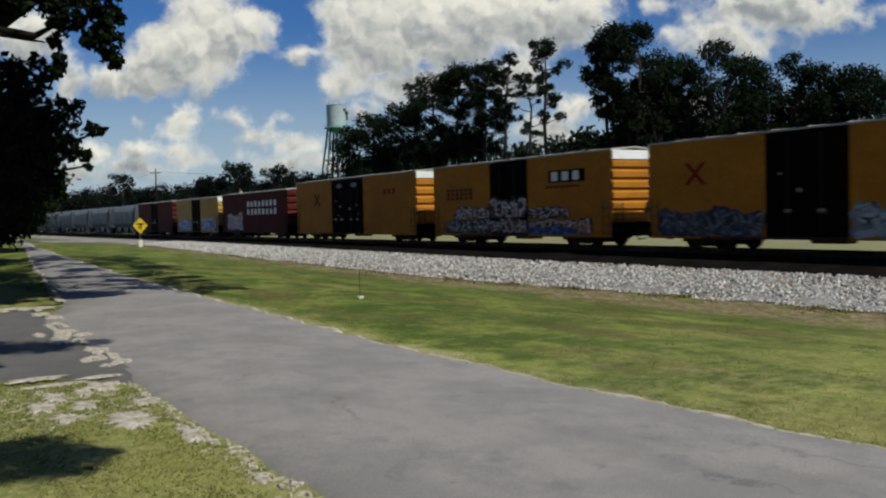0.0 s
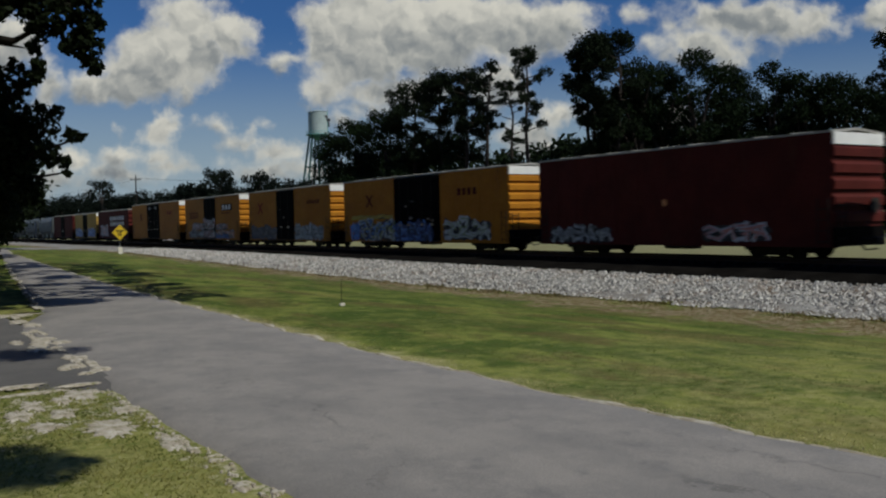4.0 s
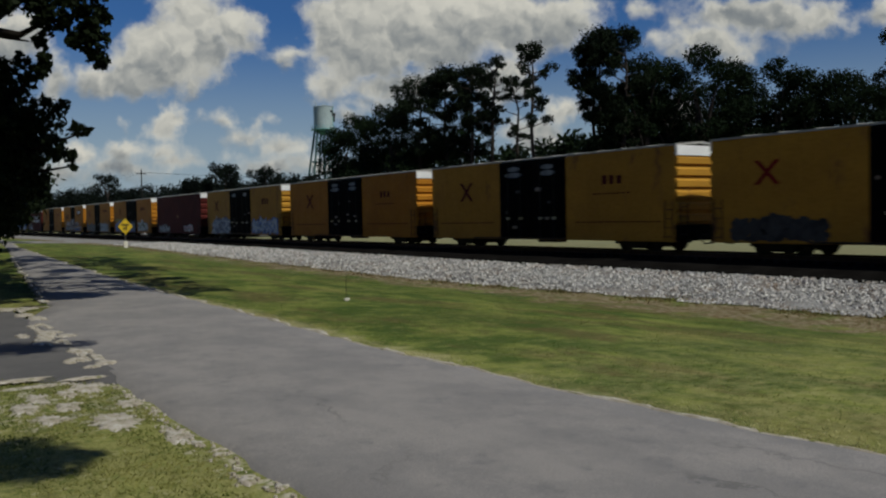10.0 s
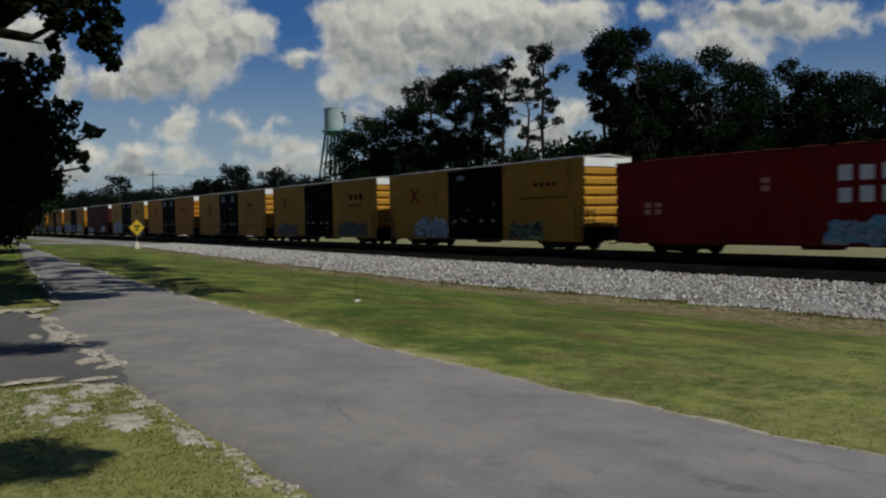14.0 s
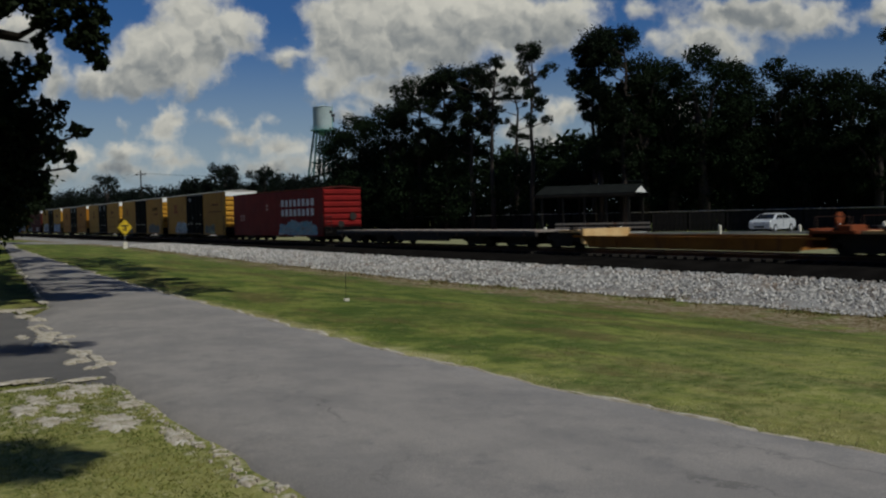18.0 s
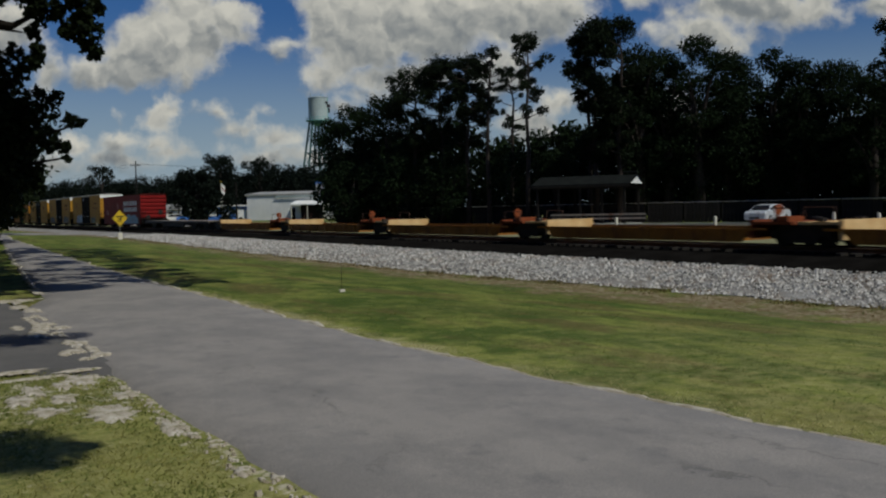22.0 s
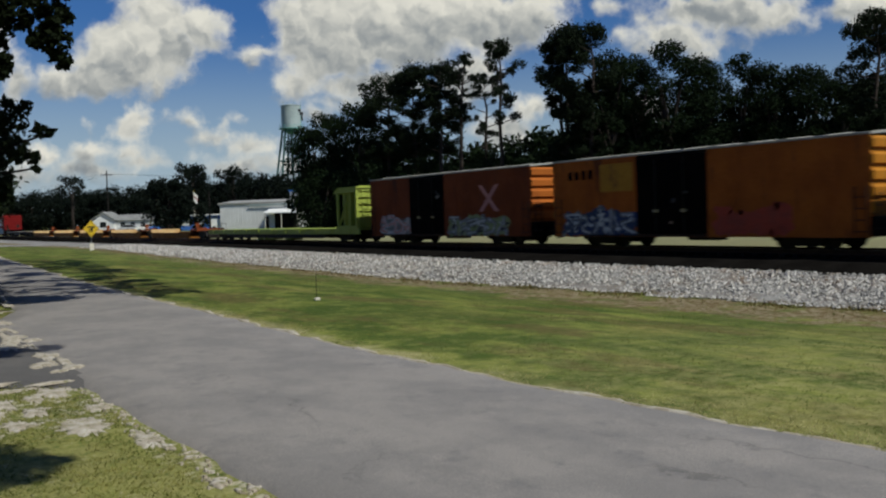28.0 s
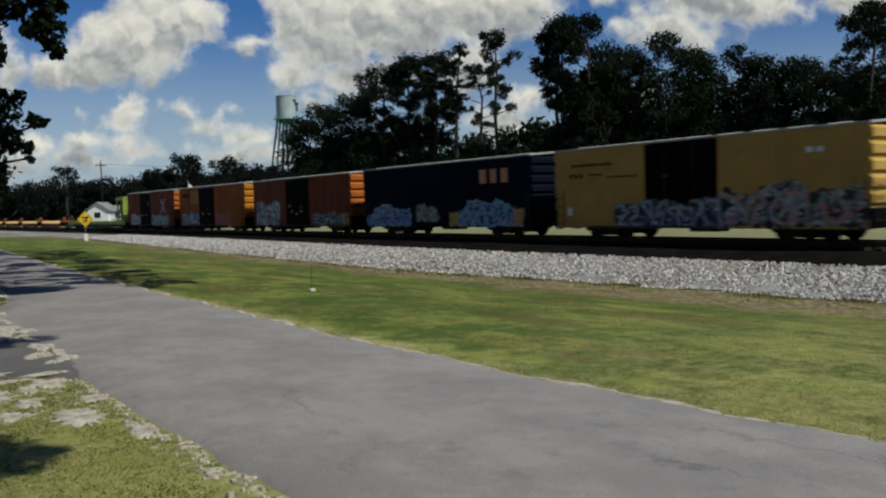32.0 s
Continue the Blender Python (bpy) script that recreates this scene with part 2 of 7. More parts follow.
def asphalt_material(name, tone):
    """Old sun-bleached asphalt with aggregate, dark patches, tyre lanes and meandering cracks."""
    m = bpy.data.materials.new(name)
    m.use_nodes = True
    n = Nodes(m.node_tree)
    out, bsdf = n.add("ShaderNodeOutputMaterial"), n.add("ShaderNodeBsdfPrincipled")
    n.tree.links.new(bsdf.outputs[0], out.inputs[0])
    p = n.add("ShaderNodeTexCoord").outputs["Object"]
    big = n.noise(n.vec("MULTIPLY", p, (1.0, 0.75, 1.0)), 0.75, 8, 0.74)
    mid, grain = n.noise(p, 2.6, 5, 0.65), n.noise(p, 60.0, 3, 0.7)
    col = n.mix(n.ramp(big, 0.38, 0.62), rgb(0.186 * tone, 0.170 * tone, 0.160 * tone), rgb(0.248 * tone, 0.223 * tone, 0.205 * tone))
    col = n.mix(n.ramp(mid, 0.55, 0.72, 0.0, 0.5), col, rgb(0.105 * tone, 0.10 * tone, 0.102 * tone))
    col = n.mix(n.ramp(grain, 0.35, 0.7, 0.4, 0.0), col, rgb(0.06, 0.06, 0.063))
    v = n.add("ShaderNodeTexVoronoi")
    v.feature = "DISTANCE_TO_EDGE"
    v.inputs["Scale"].default_value = 0.42
    n.put(v.inputs["Vector"], n.vec("ADD", p, n.vec("MULTIPLY", n.noise(p, 1.5, 5, 0.7, True), (1.1, 1.1, 0.0))))
    crack = n.math("MULTIPLY", n.ramp(v.outputs["Distance"], 0.002, 0.012, 0.5, 0.0), n.ramp(n.noise(p, 0.35, 2), 0.54, 0.66))
    col = n.mix(crack, col, rgb(0.04, 0.038, 0.036))
    n.put(bsdf.inputs["Base Color"], col)
    bsdf.inputs["Roughness"].default_value = 0.88
    b = n.add("ShaderNodeBump")
    b.inputs["Strength"].default_value, b.inputs["Distance"].default_value = 0.35, 0.012
    n.put(b.inputs["Height"], n.math("SUBTRACT", grain, crack)), n.put(bsdf.inputs["Normal"], b.outputs[0])
    return m


GRASS_A, GRASS_B, GRASS_DRY, SAND = rgb(0.052, 0.086, 0.014), rgb(0.180, 0.200, 0.044), rgb(0.25, 0.205, 0.070), rgb(0.40, 0.36, 0.29)
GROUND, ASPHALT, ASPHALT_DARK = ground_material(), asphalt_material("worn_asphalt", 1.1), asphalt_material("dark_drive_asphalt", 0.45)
YELLOW = material("weathered_yellow_paint", (0.40, 0.165, 0.016), (0.32, 0.125, 0.014), gloss=0.1, rough=0.6, scale=0.8, fine=14, bump=0.05, stretch=(1, 0.5, 1), rust=(0.16, 0.07, 0.025), rust_amount=0.07)
YELLOW_OLD = material("faded_yellow_paint", (0.42, 0.215, 0.028), (0.34, 0.17, 0.024), gloss=0.1, rough=0.6, scale=0.8, fine=14, bump=0.05, stretch=(1, 0.5, 1), rust=(0.15, 0.07, 0.03), rust_amount=0.10)
PALE_YELLOW = material("pale_yellow_paint", (0.46, 0.29, 0.07), (0.38, 0.235, 0.06), gloss=0.1, rough=0.6, scale=0.8, fine=14, bump=0.05, stretch=(1, 0.5, 1), rust=(0.2, 0.1, 0.04), rust_amount=0.05)
BROWN = material("oxide_brown_paint", (0.085, 0.016, 0.013), (0.06, 0.012, 0.010), gloss=0.08, rough=0.7, scale=0.8, fine=14, bump=0.05, rust=(0.07, 0.025, 0.015), rust_amount=0.08)
RED = material("railroad_red_paint", (0.20, 0.011, 0.010), (0.14, 0.008, 0.008), gloss=0.1, rough=0.6, scale=0.8, fine=14, bump=0.05, rust=(0.12, 0.03, 0.02), rust_amount=0.03)
RUST_ORANGE = material("rusted_orange_paint", (0.36, 0.105, 0.018), (0.24, 0.065, 0.014), gloss=0.1, rough=0.75, scale=0.7, fine=14, bump=0.08, rust=(0.10, 0.035, 0.018), rust_amount=0.10)
RUST_BROWN = material("rusted_brown_paint", (0.20, 0.052, 0.018), (0.14, 0.038, 0.015), gloss=0.1, rough=0.75, scale=0.7, fine=14, bump=0.08, rust=(0.08, 0.03, 0.018), rust_amount=0.10)
NAVY = material("dark_blue_paint", (0.006, 0.008, 0.018), (0.005, 0.006, 0.012), rough=0.6, scale=0.8, fine=14, bump=0.05, gloss=0.02)
# black paint of doors and plates; also the shade coloured onto wagon ends
BLACK = material("black_paint_and_end_shade", (0.003, 0.003, 0.003), (0.006, 0.005, 0.005), rough=0.6, scale=1.0, fine=20, bump=0.05, gloss=0.01)
GREEN = material("lime_green_paint", (0.36, 0.42, 0.075), (0.29, 0.35, 0.06), rough=0.5, scale=1.0, fine=14, bump=0.05, rust=(0.14, 0.09, 0.03), rust_amount=0.03)
WELL = material("tan_yellow_paint", (0.30, 0.125, 0.022), (0.20, 0.078, 0.018), gloss=0.1, rough=0.65, scale=0.8, fine=14, bump=0.06, rust=(0.13, 0.05, 0.025), rust_amount=0.10)
WHITE = material("white_paint", (0.76, 0.75, 0.72), (0.68, 0.67, 0.64), rough=0.5, scale=1.5, fine=20, bump=0.04)
ROOF = material("galvanised_roof", (0.42, 0.40, 0.36), (0.34, 0.32, 0.28), rough=0.5, metal=0.3, scale=0.7, fine=10, bump=0.05)
GREY_CAR = material("light_grey_paint", (0.17, 0.185, 0.19), (0.11, 0.12, 0.125), rough=0.55, scale=0.6, fine=10, bump=0.05, rust=(0.14, 0.09, 0.06), rust_amount=0.03)
DECK = material("grey_steel_deck", (0.20, 0.18, 0.16), (0.26, 0.21, 0.17), rough=0.7, scale=1.2, fine=14, bump=0.1, rust=(0.14, 0.05, 0.02), rust_amount=0.12)
IRON = material("oily_cast_iron", (0.018, 0.016, 0.015), (0.032, 0.026, 0.022), rough=0.7, metal=0.3, scale=4, fine=30, bump=0.2)
STEEL = material("polished_rail_steel", (0.42, 0.41, 0.40), (0.30, 0.27, 0.24), rough=0.3, metal=1.0, scale=2, fine=40, bump=0.03)
RAIL_RUST = material("rusty_rail_steel", (0.10, 0.055, 0.035), (0.07, 0.04, 0.03), rough=0.85, scale=4, fine=40, bump=0.2)
TIE = material("creosoted_timber", (0.013, 0.011, 0.009), (0.022, 0.018, 0.015), rough=0.9, scale=3, fine=30, bump=0.4, stretch=(0.3, 2, 2), vary=0.5)
BALLAST = material("crushed_granite", (0.27, 0.26, 0.245), (0.16, 0.14, 0.12), rough=0.9, scale=0.8, fine=9, bump=0.6, vary=0.0, rust=(0.15, 0.105, 0.065), rust_amount=0.10, stretch=(1, 0.5, 1))
# well wagon tan made paler, with sunlight on the leading ends in its colour
SUNLIT_TAN = material("sunlit_tan_paint", (0.66, 0.46, 0.23), (0.52, 0.32, 0.13), gloss=0.1, rough=0.65, scale=1.2, fine=14, bump=0.05, rust=(0.2, 0.08, 0.04), rust_amount=0.06)
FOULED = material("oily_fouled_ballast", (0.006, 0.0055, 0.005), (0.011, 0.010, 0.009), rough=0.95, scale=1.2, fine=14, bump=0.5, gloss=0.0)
SANDY = material("pale_sand", (0.46, 0.42, 0.36), (0.28, 0.235, 0.175), rough=0.95, scale=4.5, fine=30, bump=0.4, rust=(0.15, 0.15, 0.055), rust_amount=0.13)
BARK = material("pine_bark", (0.040, 0.030, 0.024), (0.022, 0.017, 0.014), rough=0.95, scale=2.5, fine=14, bump=0.6, stretch=(1, 1, 0.3))
# bark of the street oaks, with shade put into its colour
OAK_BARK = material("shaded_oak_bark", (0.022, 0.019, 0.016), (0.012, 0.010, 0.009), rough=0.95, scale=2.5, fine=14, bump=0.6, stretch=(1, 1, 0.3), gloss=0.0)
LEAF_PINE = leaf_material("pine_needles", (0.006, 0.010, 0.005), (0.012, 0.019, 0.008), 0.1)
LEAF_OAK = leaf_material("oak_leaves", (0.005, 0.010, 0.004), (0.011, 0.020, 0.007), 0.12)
LEAF_FAR = leaf_material("far_leaves", (0.004, 0.007, 0.005), (0.009, 0.013, 0.009))
# street oaks' leaves, coloured nearly black to look shaded
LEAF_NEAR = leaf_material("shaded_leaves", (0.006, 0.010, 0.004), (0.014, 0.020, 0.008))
BLADES = leaf_material("grass_blades", (0.08, 0.108, 0.022), (0.34, 0.31, 0.10), 0.5, 1.2)
STRAW = leaf_material("straw_blades", (0.26, 0.25, 0.09), (0.52, 0.47, 0.24), 0.5)
TURF = leaf_material("verge_turf_blades", (0.075, 0.110, 0.020), (0.27, 0.27, 0.080), 0.5, 0.45)
WEEDS = leaf_material("trackside_weeds", (0.06, 0.075, 0.02), (0.20, 0.14, 0.06), 0.4)
GREY_ROOF = material("weathered_grey_roofing", (0.24, 0.24, 0.23), (0.17, 0.17, 0.165), gloss=0.1, rough=0.85, scale=0.8, fine=12, bump=0.2)
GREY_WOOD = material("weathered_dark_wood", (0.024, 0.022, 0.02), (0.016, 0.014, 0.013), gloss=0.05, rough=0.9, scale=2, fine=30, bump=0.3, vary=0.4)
POST_WHITE = material("chalky_white_post", (0.62, 0.58, 0.50), (0.50, 0.46, 0.38), rough=0.85, scale=3, fine=30, bump=0.1)
CONCRETE = material("pale_concrete", (0.48, 0.46, 0.42), (0.40, 0.38, 0.34), rough=0.9, scale=0.8, fine=20, bump=0.2)
# shelter shingles, darkened in colour to stand for the trees' shade
SHADED_SHINGLE = material("tree_shaded_shingles", (0.014, 0.016, 0.015), (0.010, 0.011, 0.011), gloss=0.0, rough=0.9, scale=1.5, fine=18, bump=0.4)
METAL_WALL = material("white_metal_siding", (0.72, 0.72, 0.71), (0.65, 0.65, 0.64), rough=0.5, scale=0.5, fine=8, bump=0.03)
BLUE = material("blue_paint", (0.06, 0.17, 0.50), (0.05, 0.13, 0.40), rough=0.5, scale=1.0, fine=12, bump=0.04)
TEAL = material("pale_teal_paint", (0.18, 0.40, 0.38), (0.14, 0.32, 0.31), rough=0.6, scale=0.6, fine=10, bump=0.04)
DARK_TEAL = material("tarnished_teal_paint", (0.055, 0.12, 0.12), (0.04, 0.085, 0.085), rough=0.7, scale=0.6, fine=10, bump=0.04)
TANK = material("faded_silver_tank_paint", (0.36, 0.42, 0.42), (0.28, 0.33, 0.33), rough=0.5, scale=0.25, fine=4, bump=0.04, rust=(0.14, 0.13, 0.12), rust_amount=0.04)
SIGN_YELLOW = material("sign_yellow", (0.55, 0.37, 0.02), (0.48, 0.32, 0.02), rough=0.4, scale=3, fine=30, bump=0.02)
SIGN_BLACK = material("sign_black", (0.012, 0.012, 0.012), rough=0.5, scale=3, fine=30, bump=0.02)
SILVER = material("silver_car_paint", (0.62, 0.64, 0.67), (0.58, 0.60, 0.63), rough=0.22, metal=0.35, scale=1, fine=30, bump=0.0)
GLASS = material("dark_car_glass", (0.012, 0.014, 0.016), rough=0.05, scale=1, fine=10, bump=0.0)
RUBBER = material("black_rubber", (0.015, 0.015, 0.015), rough=0.9, scale=4, fine=40, bump=0.1)
PAINT = {
    "blue": material("blue_spray_paint", (0.06, 0.17, 0.58), (0.14, 0.30, 0.66), rough=0.5, scale=2.2, fine=9, bump=0.0),
    "pale": material("pale_blue_spray_paint", (0.33, 0.43, 0.50), (0.46, 0.48, 0.46), rough=0.5, scale=2.2, fine=9, bump=0.0),
    "yellow": material("yellow_spray_paint", (0.50, 0.40, 0.05), (0.40, 0.30, 0.05), rough=0.5, scale=2.2, fine=9, bump=0.0),
    "white": material("white_spray_paint", (0.62, 0.66, 0.70), (0.40, 0.46, 0.54), rough=0.5, scale=2.2, fine=9, bump=0.0),
    "navy": material("navy_spray_paint", (0.02, 0.04, 0.16), (0.03, 0.05, 0.10), rough=0.5, scale=2.2, fine=9, bump=0.0),
    "pink": material("pink_spray_paint", (0.55, 0.24, 0.20), (0.42, 0.20, 0.22), rough=0.5, scale=2.2, fine=9, bump=0.0),
    "teal": material("teal_spray_paint", (0.12, 0.33, 0.45), (0.22, 0.42, 0.50), rough=0.5, scale=2.2, fine=9, bump=0.0),
    "grey": material("grey_spray_paint", (0.24, 0.26, 0.28), (0.12, 0.13, 0.15), rough=0.5, scale=2.2, fine=9, bump=0.0),
    "black": material("black_spray_paint", (0.02, 0.02, 0.024), (0.05, 0.05, 0.055), rough=0.5, scale=2.2, fine=9, bump=0.0),
    "green": material("green_spray_paint", (0.20, 0.28, 0.12), (0.32, 0.36, 0.20), rough=0.5, scale=2.2, fine=9, bump=0.0),
    "red": material("red_spray_paint", (0.36, 0.05, 0.03), (0.25, 0.05, 0.04), rough=0.5, scale=2.2, fine=9, bump=0.0),
    "orange": material("orange_spray_paint", (0.55, 0.22, 0.08), (0.50, 0.28, 0.14), rough=0.5, scale=2.2, fine=9, bump=0.0),
}


# ---------------------------------------------------------------- mesh tools
class Geo:
    """Collects boxes, bars, tubes and outlines into one mesh."""

    def __init__(self):
        self.v, self.f = [], []

    def add(self, v, f):
        k = len(self.v)
        self.v += [tuple(p) for p in v]
        self.f += [tuple(i + k for i in q) for q in f]
        return self

    def box(self, x0, x1, y0, y1, z0, z1, bev=0.0):
        if bev:
            self.prism([(x0 + bev, z0), (x1 - bev, z0), (x1, z0 + bev), (x1, z1 - bev), (x1 - bev, z1), (x0 + bev, z1), (x0, z1 - bev), (x0, z0 + bev)], y0, y1)
            return self
        return self.add([(x0, y0, z0), (x1, y0, z0), (x1, y1, z0), (x0, y1, z0), (x0, y0, z1), (x1, y0, z1), (x1, y1, z1), (x0, y1, z1)],
                        [(3, 2, 1, 0), (4, 5, 6, 7), (0, 1, 5, 4), (1, 2, 6, 5), (2, 3, 7, 6), (3, 0, 4, 7)])

    def prism(self, outline, a, b, axis="y"):
        """An outline in the plane across the axis, drawn out from a to b."""
        n = len(outline)
        def at(p, d):
            return (p[0], d, p[1]) if axis == "y" else (d, p[0], p[1]) if axis == "x" else (p[0], p[1], d)
        flip = axis == "y"
        v = [at(p, a) for p in outline] + [at(p, b) for p in outline]
        sides = [(i, (i + 1) % n, n + (i + 1) % n, n + i) for i in range(n)]
        caps = [tuple(reversed(range(n))), tuple(range(n, 2 * n))]
        faces = sides + caps
        if flip:
            faces = [tuple(reversed(q)) for q in faces]
        return self.add(v, faces)

    def tube(self, path, radii, n=8):
        """A round bar along a path of points; radii: one, or one for each point."""
        path = [Vector(p) for p in path]
        radii = radii if isinstance(radii, (list, tuple)) else [radii] * len(path)
        v, f = [], []
        for i, (p, r) in enumerate(zip(path, radii)):
            d = (path[min(i + 1, len(path) - 1)] - path[max(i - 1, 0)]).normalized()
            a = d.orthogonal().normalized() if abs(d.z) < 0.9 else Vector((1, 0, 0))
            a = (a - d * a.dot(d)).normalized()
            b = d.cross(a)
            v += [p + (a * math.cos(2 * math.pi * k / n) + b * math.sin(2 * math.pi * k / n)) * r for k in range(n)]
        for i in range(len(path) - 1):
            f += [(i * n + k, i * n + (k + 1) % n, (i + 1) * n + (k + 1) % n, (i + 1) * n + k) for k in range(n)]
        f += [tuple(reversed(range(n))), tuple(range((len(path) - 1) * n, len(path) * n))]
        return self.add(v, f)

    def disc(self, x0, x1, y, z, r, n=16):
        """A wheel-like drum round an axis along x."""
        return self.prism([(y + r * math.cos(2 * math.pi * k / n), z + r * math.sin(2 * math.pi * k / n)) for k in range(n)], x0, x1, "x")

    def mesh(self, name, mat, smooth=False):
        me = bpy.data.meshes.new(name)
        me.from_pydata(self.v, [], self.f)
        me.materials.append(mat)
        if smooth:
            me.polygons.foreach_set("use_smooth", [True] * len(me.polygons))
        me.update()
        return me


def part(name, geo, mat, parent, label="", kind="", smooth=False):
    """Links a Geo (or a ready mesh) as one mesh object under a thing or part."""
    me = geo if isinstance(geo, bpy.types.Mesh) else geo.mesh(name, mat, smooth)
    ob = new(name, me)
    ob.parent = parent
    return tagged(ob, label, kind=kind)


def thing(name, m, label, category, group="", kind=""):
    ob = new(name)
    ob.matrix_world = m
    return tagged(ob, label, category, group, kind)


def solo(name, geo, mat, label, category, m=None, kind="", group="", smooth=False):
    ob = new(name, geo if isinstance(geo, bpy.types.Mesh) else geo.mesh(name, mat, smooth))
    if m is not None:
        ob.matrix_world = m
    return tagged(ob, label, category, group, kind)


def soft(a, b, t):
    t = min(max((t - a) / (b - a), 0.0), 1.0)
    return t * t * (3 - 2 * t)


# ---------------------------------------------------------------- ground
def lie(x, y):
    """Height of the ground: the street, a shallow ditch before the railway bank, the level land beyond."""
    rise = soft(28, 90, y)
    street = 0.50 * rise
    ditch = -0.70 + 0.72 * rise
    z = street + (ditch - street) * soft(9.5, 21.5, x)
    z += (0.62 - z) * soft(31.5, 36.5, x) if x > 31.5 else 0.0
    if x < 1.0:
        z += 0.25 * soft(1.0, -9.0, x)
    return z + 0.035 * noise.noise(Vector((x * 0.35, y * 0.35, 0))) * (1 - soft(2, 3.2, x) * soft(9, 7.6, x))


def build_ground():
    xs = sorted({-900, -500, -250, -120, -60, -40, -30, -22, *[-16 + 0.8 * i for i in range(73)], 45, 50, 56, 64, 75, 95, 130, 200, 350, 600, 1000, 1800})
    ys = sorted({-600, -300, -120, -60, -30, -15, *[-8 + 0.8 * i for i in range(126)], 95, 100, 106, 114, 124, 140, 165, 200, 260, 340, 460, 700, 1200, 2200})
    v = [(x, y, lie(x, y)) for y in ys for x in xs]
    n = len(xs)
    f = [(j * n + i, j * n + i + 1, (j + 1) * n + i + 1, (j + 1) * n + i) for j in range(len(ys) - 1) for i in range(n - 1)]
    solo("ground", Geo().add(v, f), GROUND, "sunlit mown grass with dry and sandy patches", "ground", kind="structure", smooth=True)


def edge_wander(y, k, amp):
    return amp * (noise.noise(Vector((y * 0.45, k, 0))) + 0.6 * noise.noise(Vector((y * 1.7, k, 3))) + 0.4 * noise.noise(Vector((y * 5.0, k, 7))))


def sheet(rows):
    """A thick ribbon from rows of points across."""
    n, v, f = len(rows[0]), [p for r in rows for p in r], []
    for j in range(len(rows) - 1):
        f += [(j * n + i, j * n + i + 1, (j + 1) * n + i + 1, (j + 1) * n + i) for i in range(n - 1)]
    return Geo().add(v, f)


def street_edges(y):
    """The street's edges: it bears off a little beyond the drive and narrows to a lane."""
    return 2.78 + 1.32 * soft(21, 26.5, y) + 0.10 * max(y - 26.5, 0), 7.12 + 0.07 * max(9 - y, 0) + 0.30 * soft(12, 21, y) + 0.045 * max(y - 21, 0) + 0.05 * max(y - 75, 0)


def build_road():
    ys, y = [], -30.0
    while y < 420:
        ys.append(y)
        y += 0.35 if y < 40 else 1.5 if y < 110 else 15
    rows = []
    for y in ys:
        a, b = street_edges(y)
        a, b = a + edge_wander(y, 1, 0.16), b + edge_wander(y, 5, 0.13)
        across = [a, a + 0.12] + [a + (b - a) * k / 6 for k in range(1, 6)] + [b - 0.12, b]
        rows.append([(x, y, lie(x, y) + (0.045 + 0.04 * math.sin(math.pi * (x - a) / (b - a)) if 0 < i < len(across) - 1 else -0.03)) for i, x in enumerate(across)])
    solo("road", sheet(rows), ASPHALT, "narrow worn grey asphalt street with ragged edges", "road", kind="structure", smooth=True)
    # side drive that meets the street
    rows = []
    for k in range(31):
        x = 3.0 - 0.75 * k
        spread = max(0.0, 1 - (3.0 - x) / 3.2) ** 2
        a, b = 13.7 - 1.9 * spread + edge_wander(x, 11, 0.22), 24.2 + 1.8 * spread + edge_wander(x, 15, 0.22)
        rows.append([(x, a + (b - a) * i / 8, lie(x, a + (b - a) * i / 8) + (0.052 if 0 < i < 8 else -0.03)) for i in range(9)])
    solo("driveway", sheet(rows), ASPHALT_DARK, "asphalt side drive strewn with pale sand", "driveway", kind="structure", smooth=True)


def sand_patch(x, y, rx, ry, seed, rise=0.02):
    """A thin drift of sand that follows the ground, feathered into it at a ragged rim."""
    rng = random.Random(seed)
    n, z0, v, f = 44, lie(x, y), [(0, 0, 0.010)], []
    for ring, h in ((0.5, 0.010), (0.85, 0.006), (1.0, -0.008)):
        for k in range(n):
            a = 2 * math.pi * k / n
            r = ring * (1 + 0.6 * noise.noise(Vector((math.cos(a) * 1.3, math.sin(a) * 1.3, seed * 3.1))) + 0.55 * noise.noise(Vector((math.cos(a) * 4, math.sin(a) * 4, seed))) + rng.uniform(-0.22, 0.22))
            px, py = rx * r * math.cos(a), ry * r * math.sin(a)
            v.append((px, py, lie(x + px, y + py) - z0 + h))
    f += [(0, 1 + k, 1 + (k + 1) % n) for k in range(n)]
    for g in range(2):
        f += [(1 + g * n + k, 1 + (g + 1) * n + k, 1 + (g + 1) * n + (k + 1) % n, 1 + g * n + (k + 1) % n) for k in range(n)]
    solo("sand_patch", Geo().add(v, f), SANDY, "thin patch of pale washed-out sand", "sand", pose(x, y, z0 + rise), group="sand by the street edge", smooth=True)


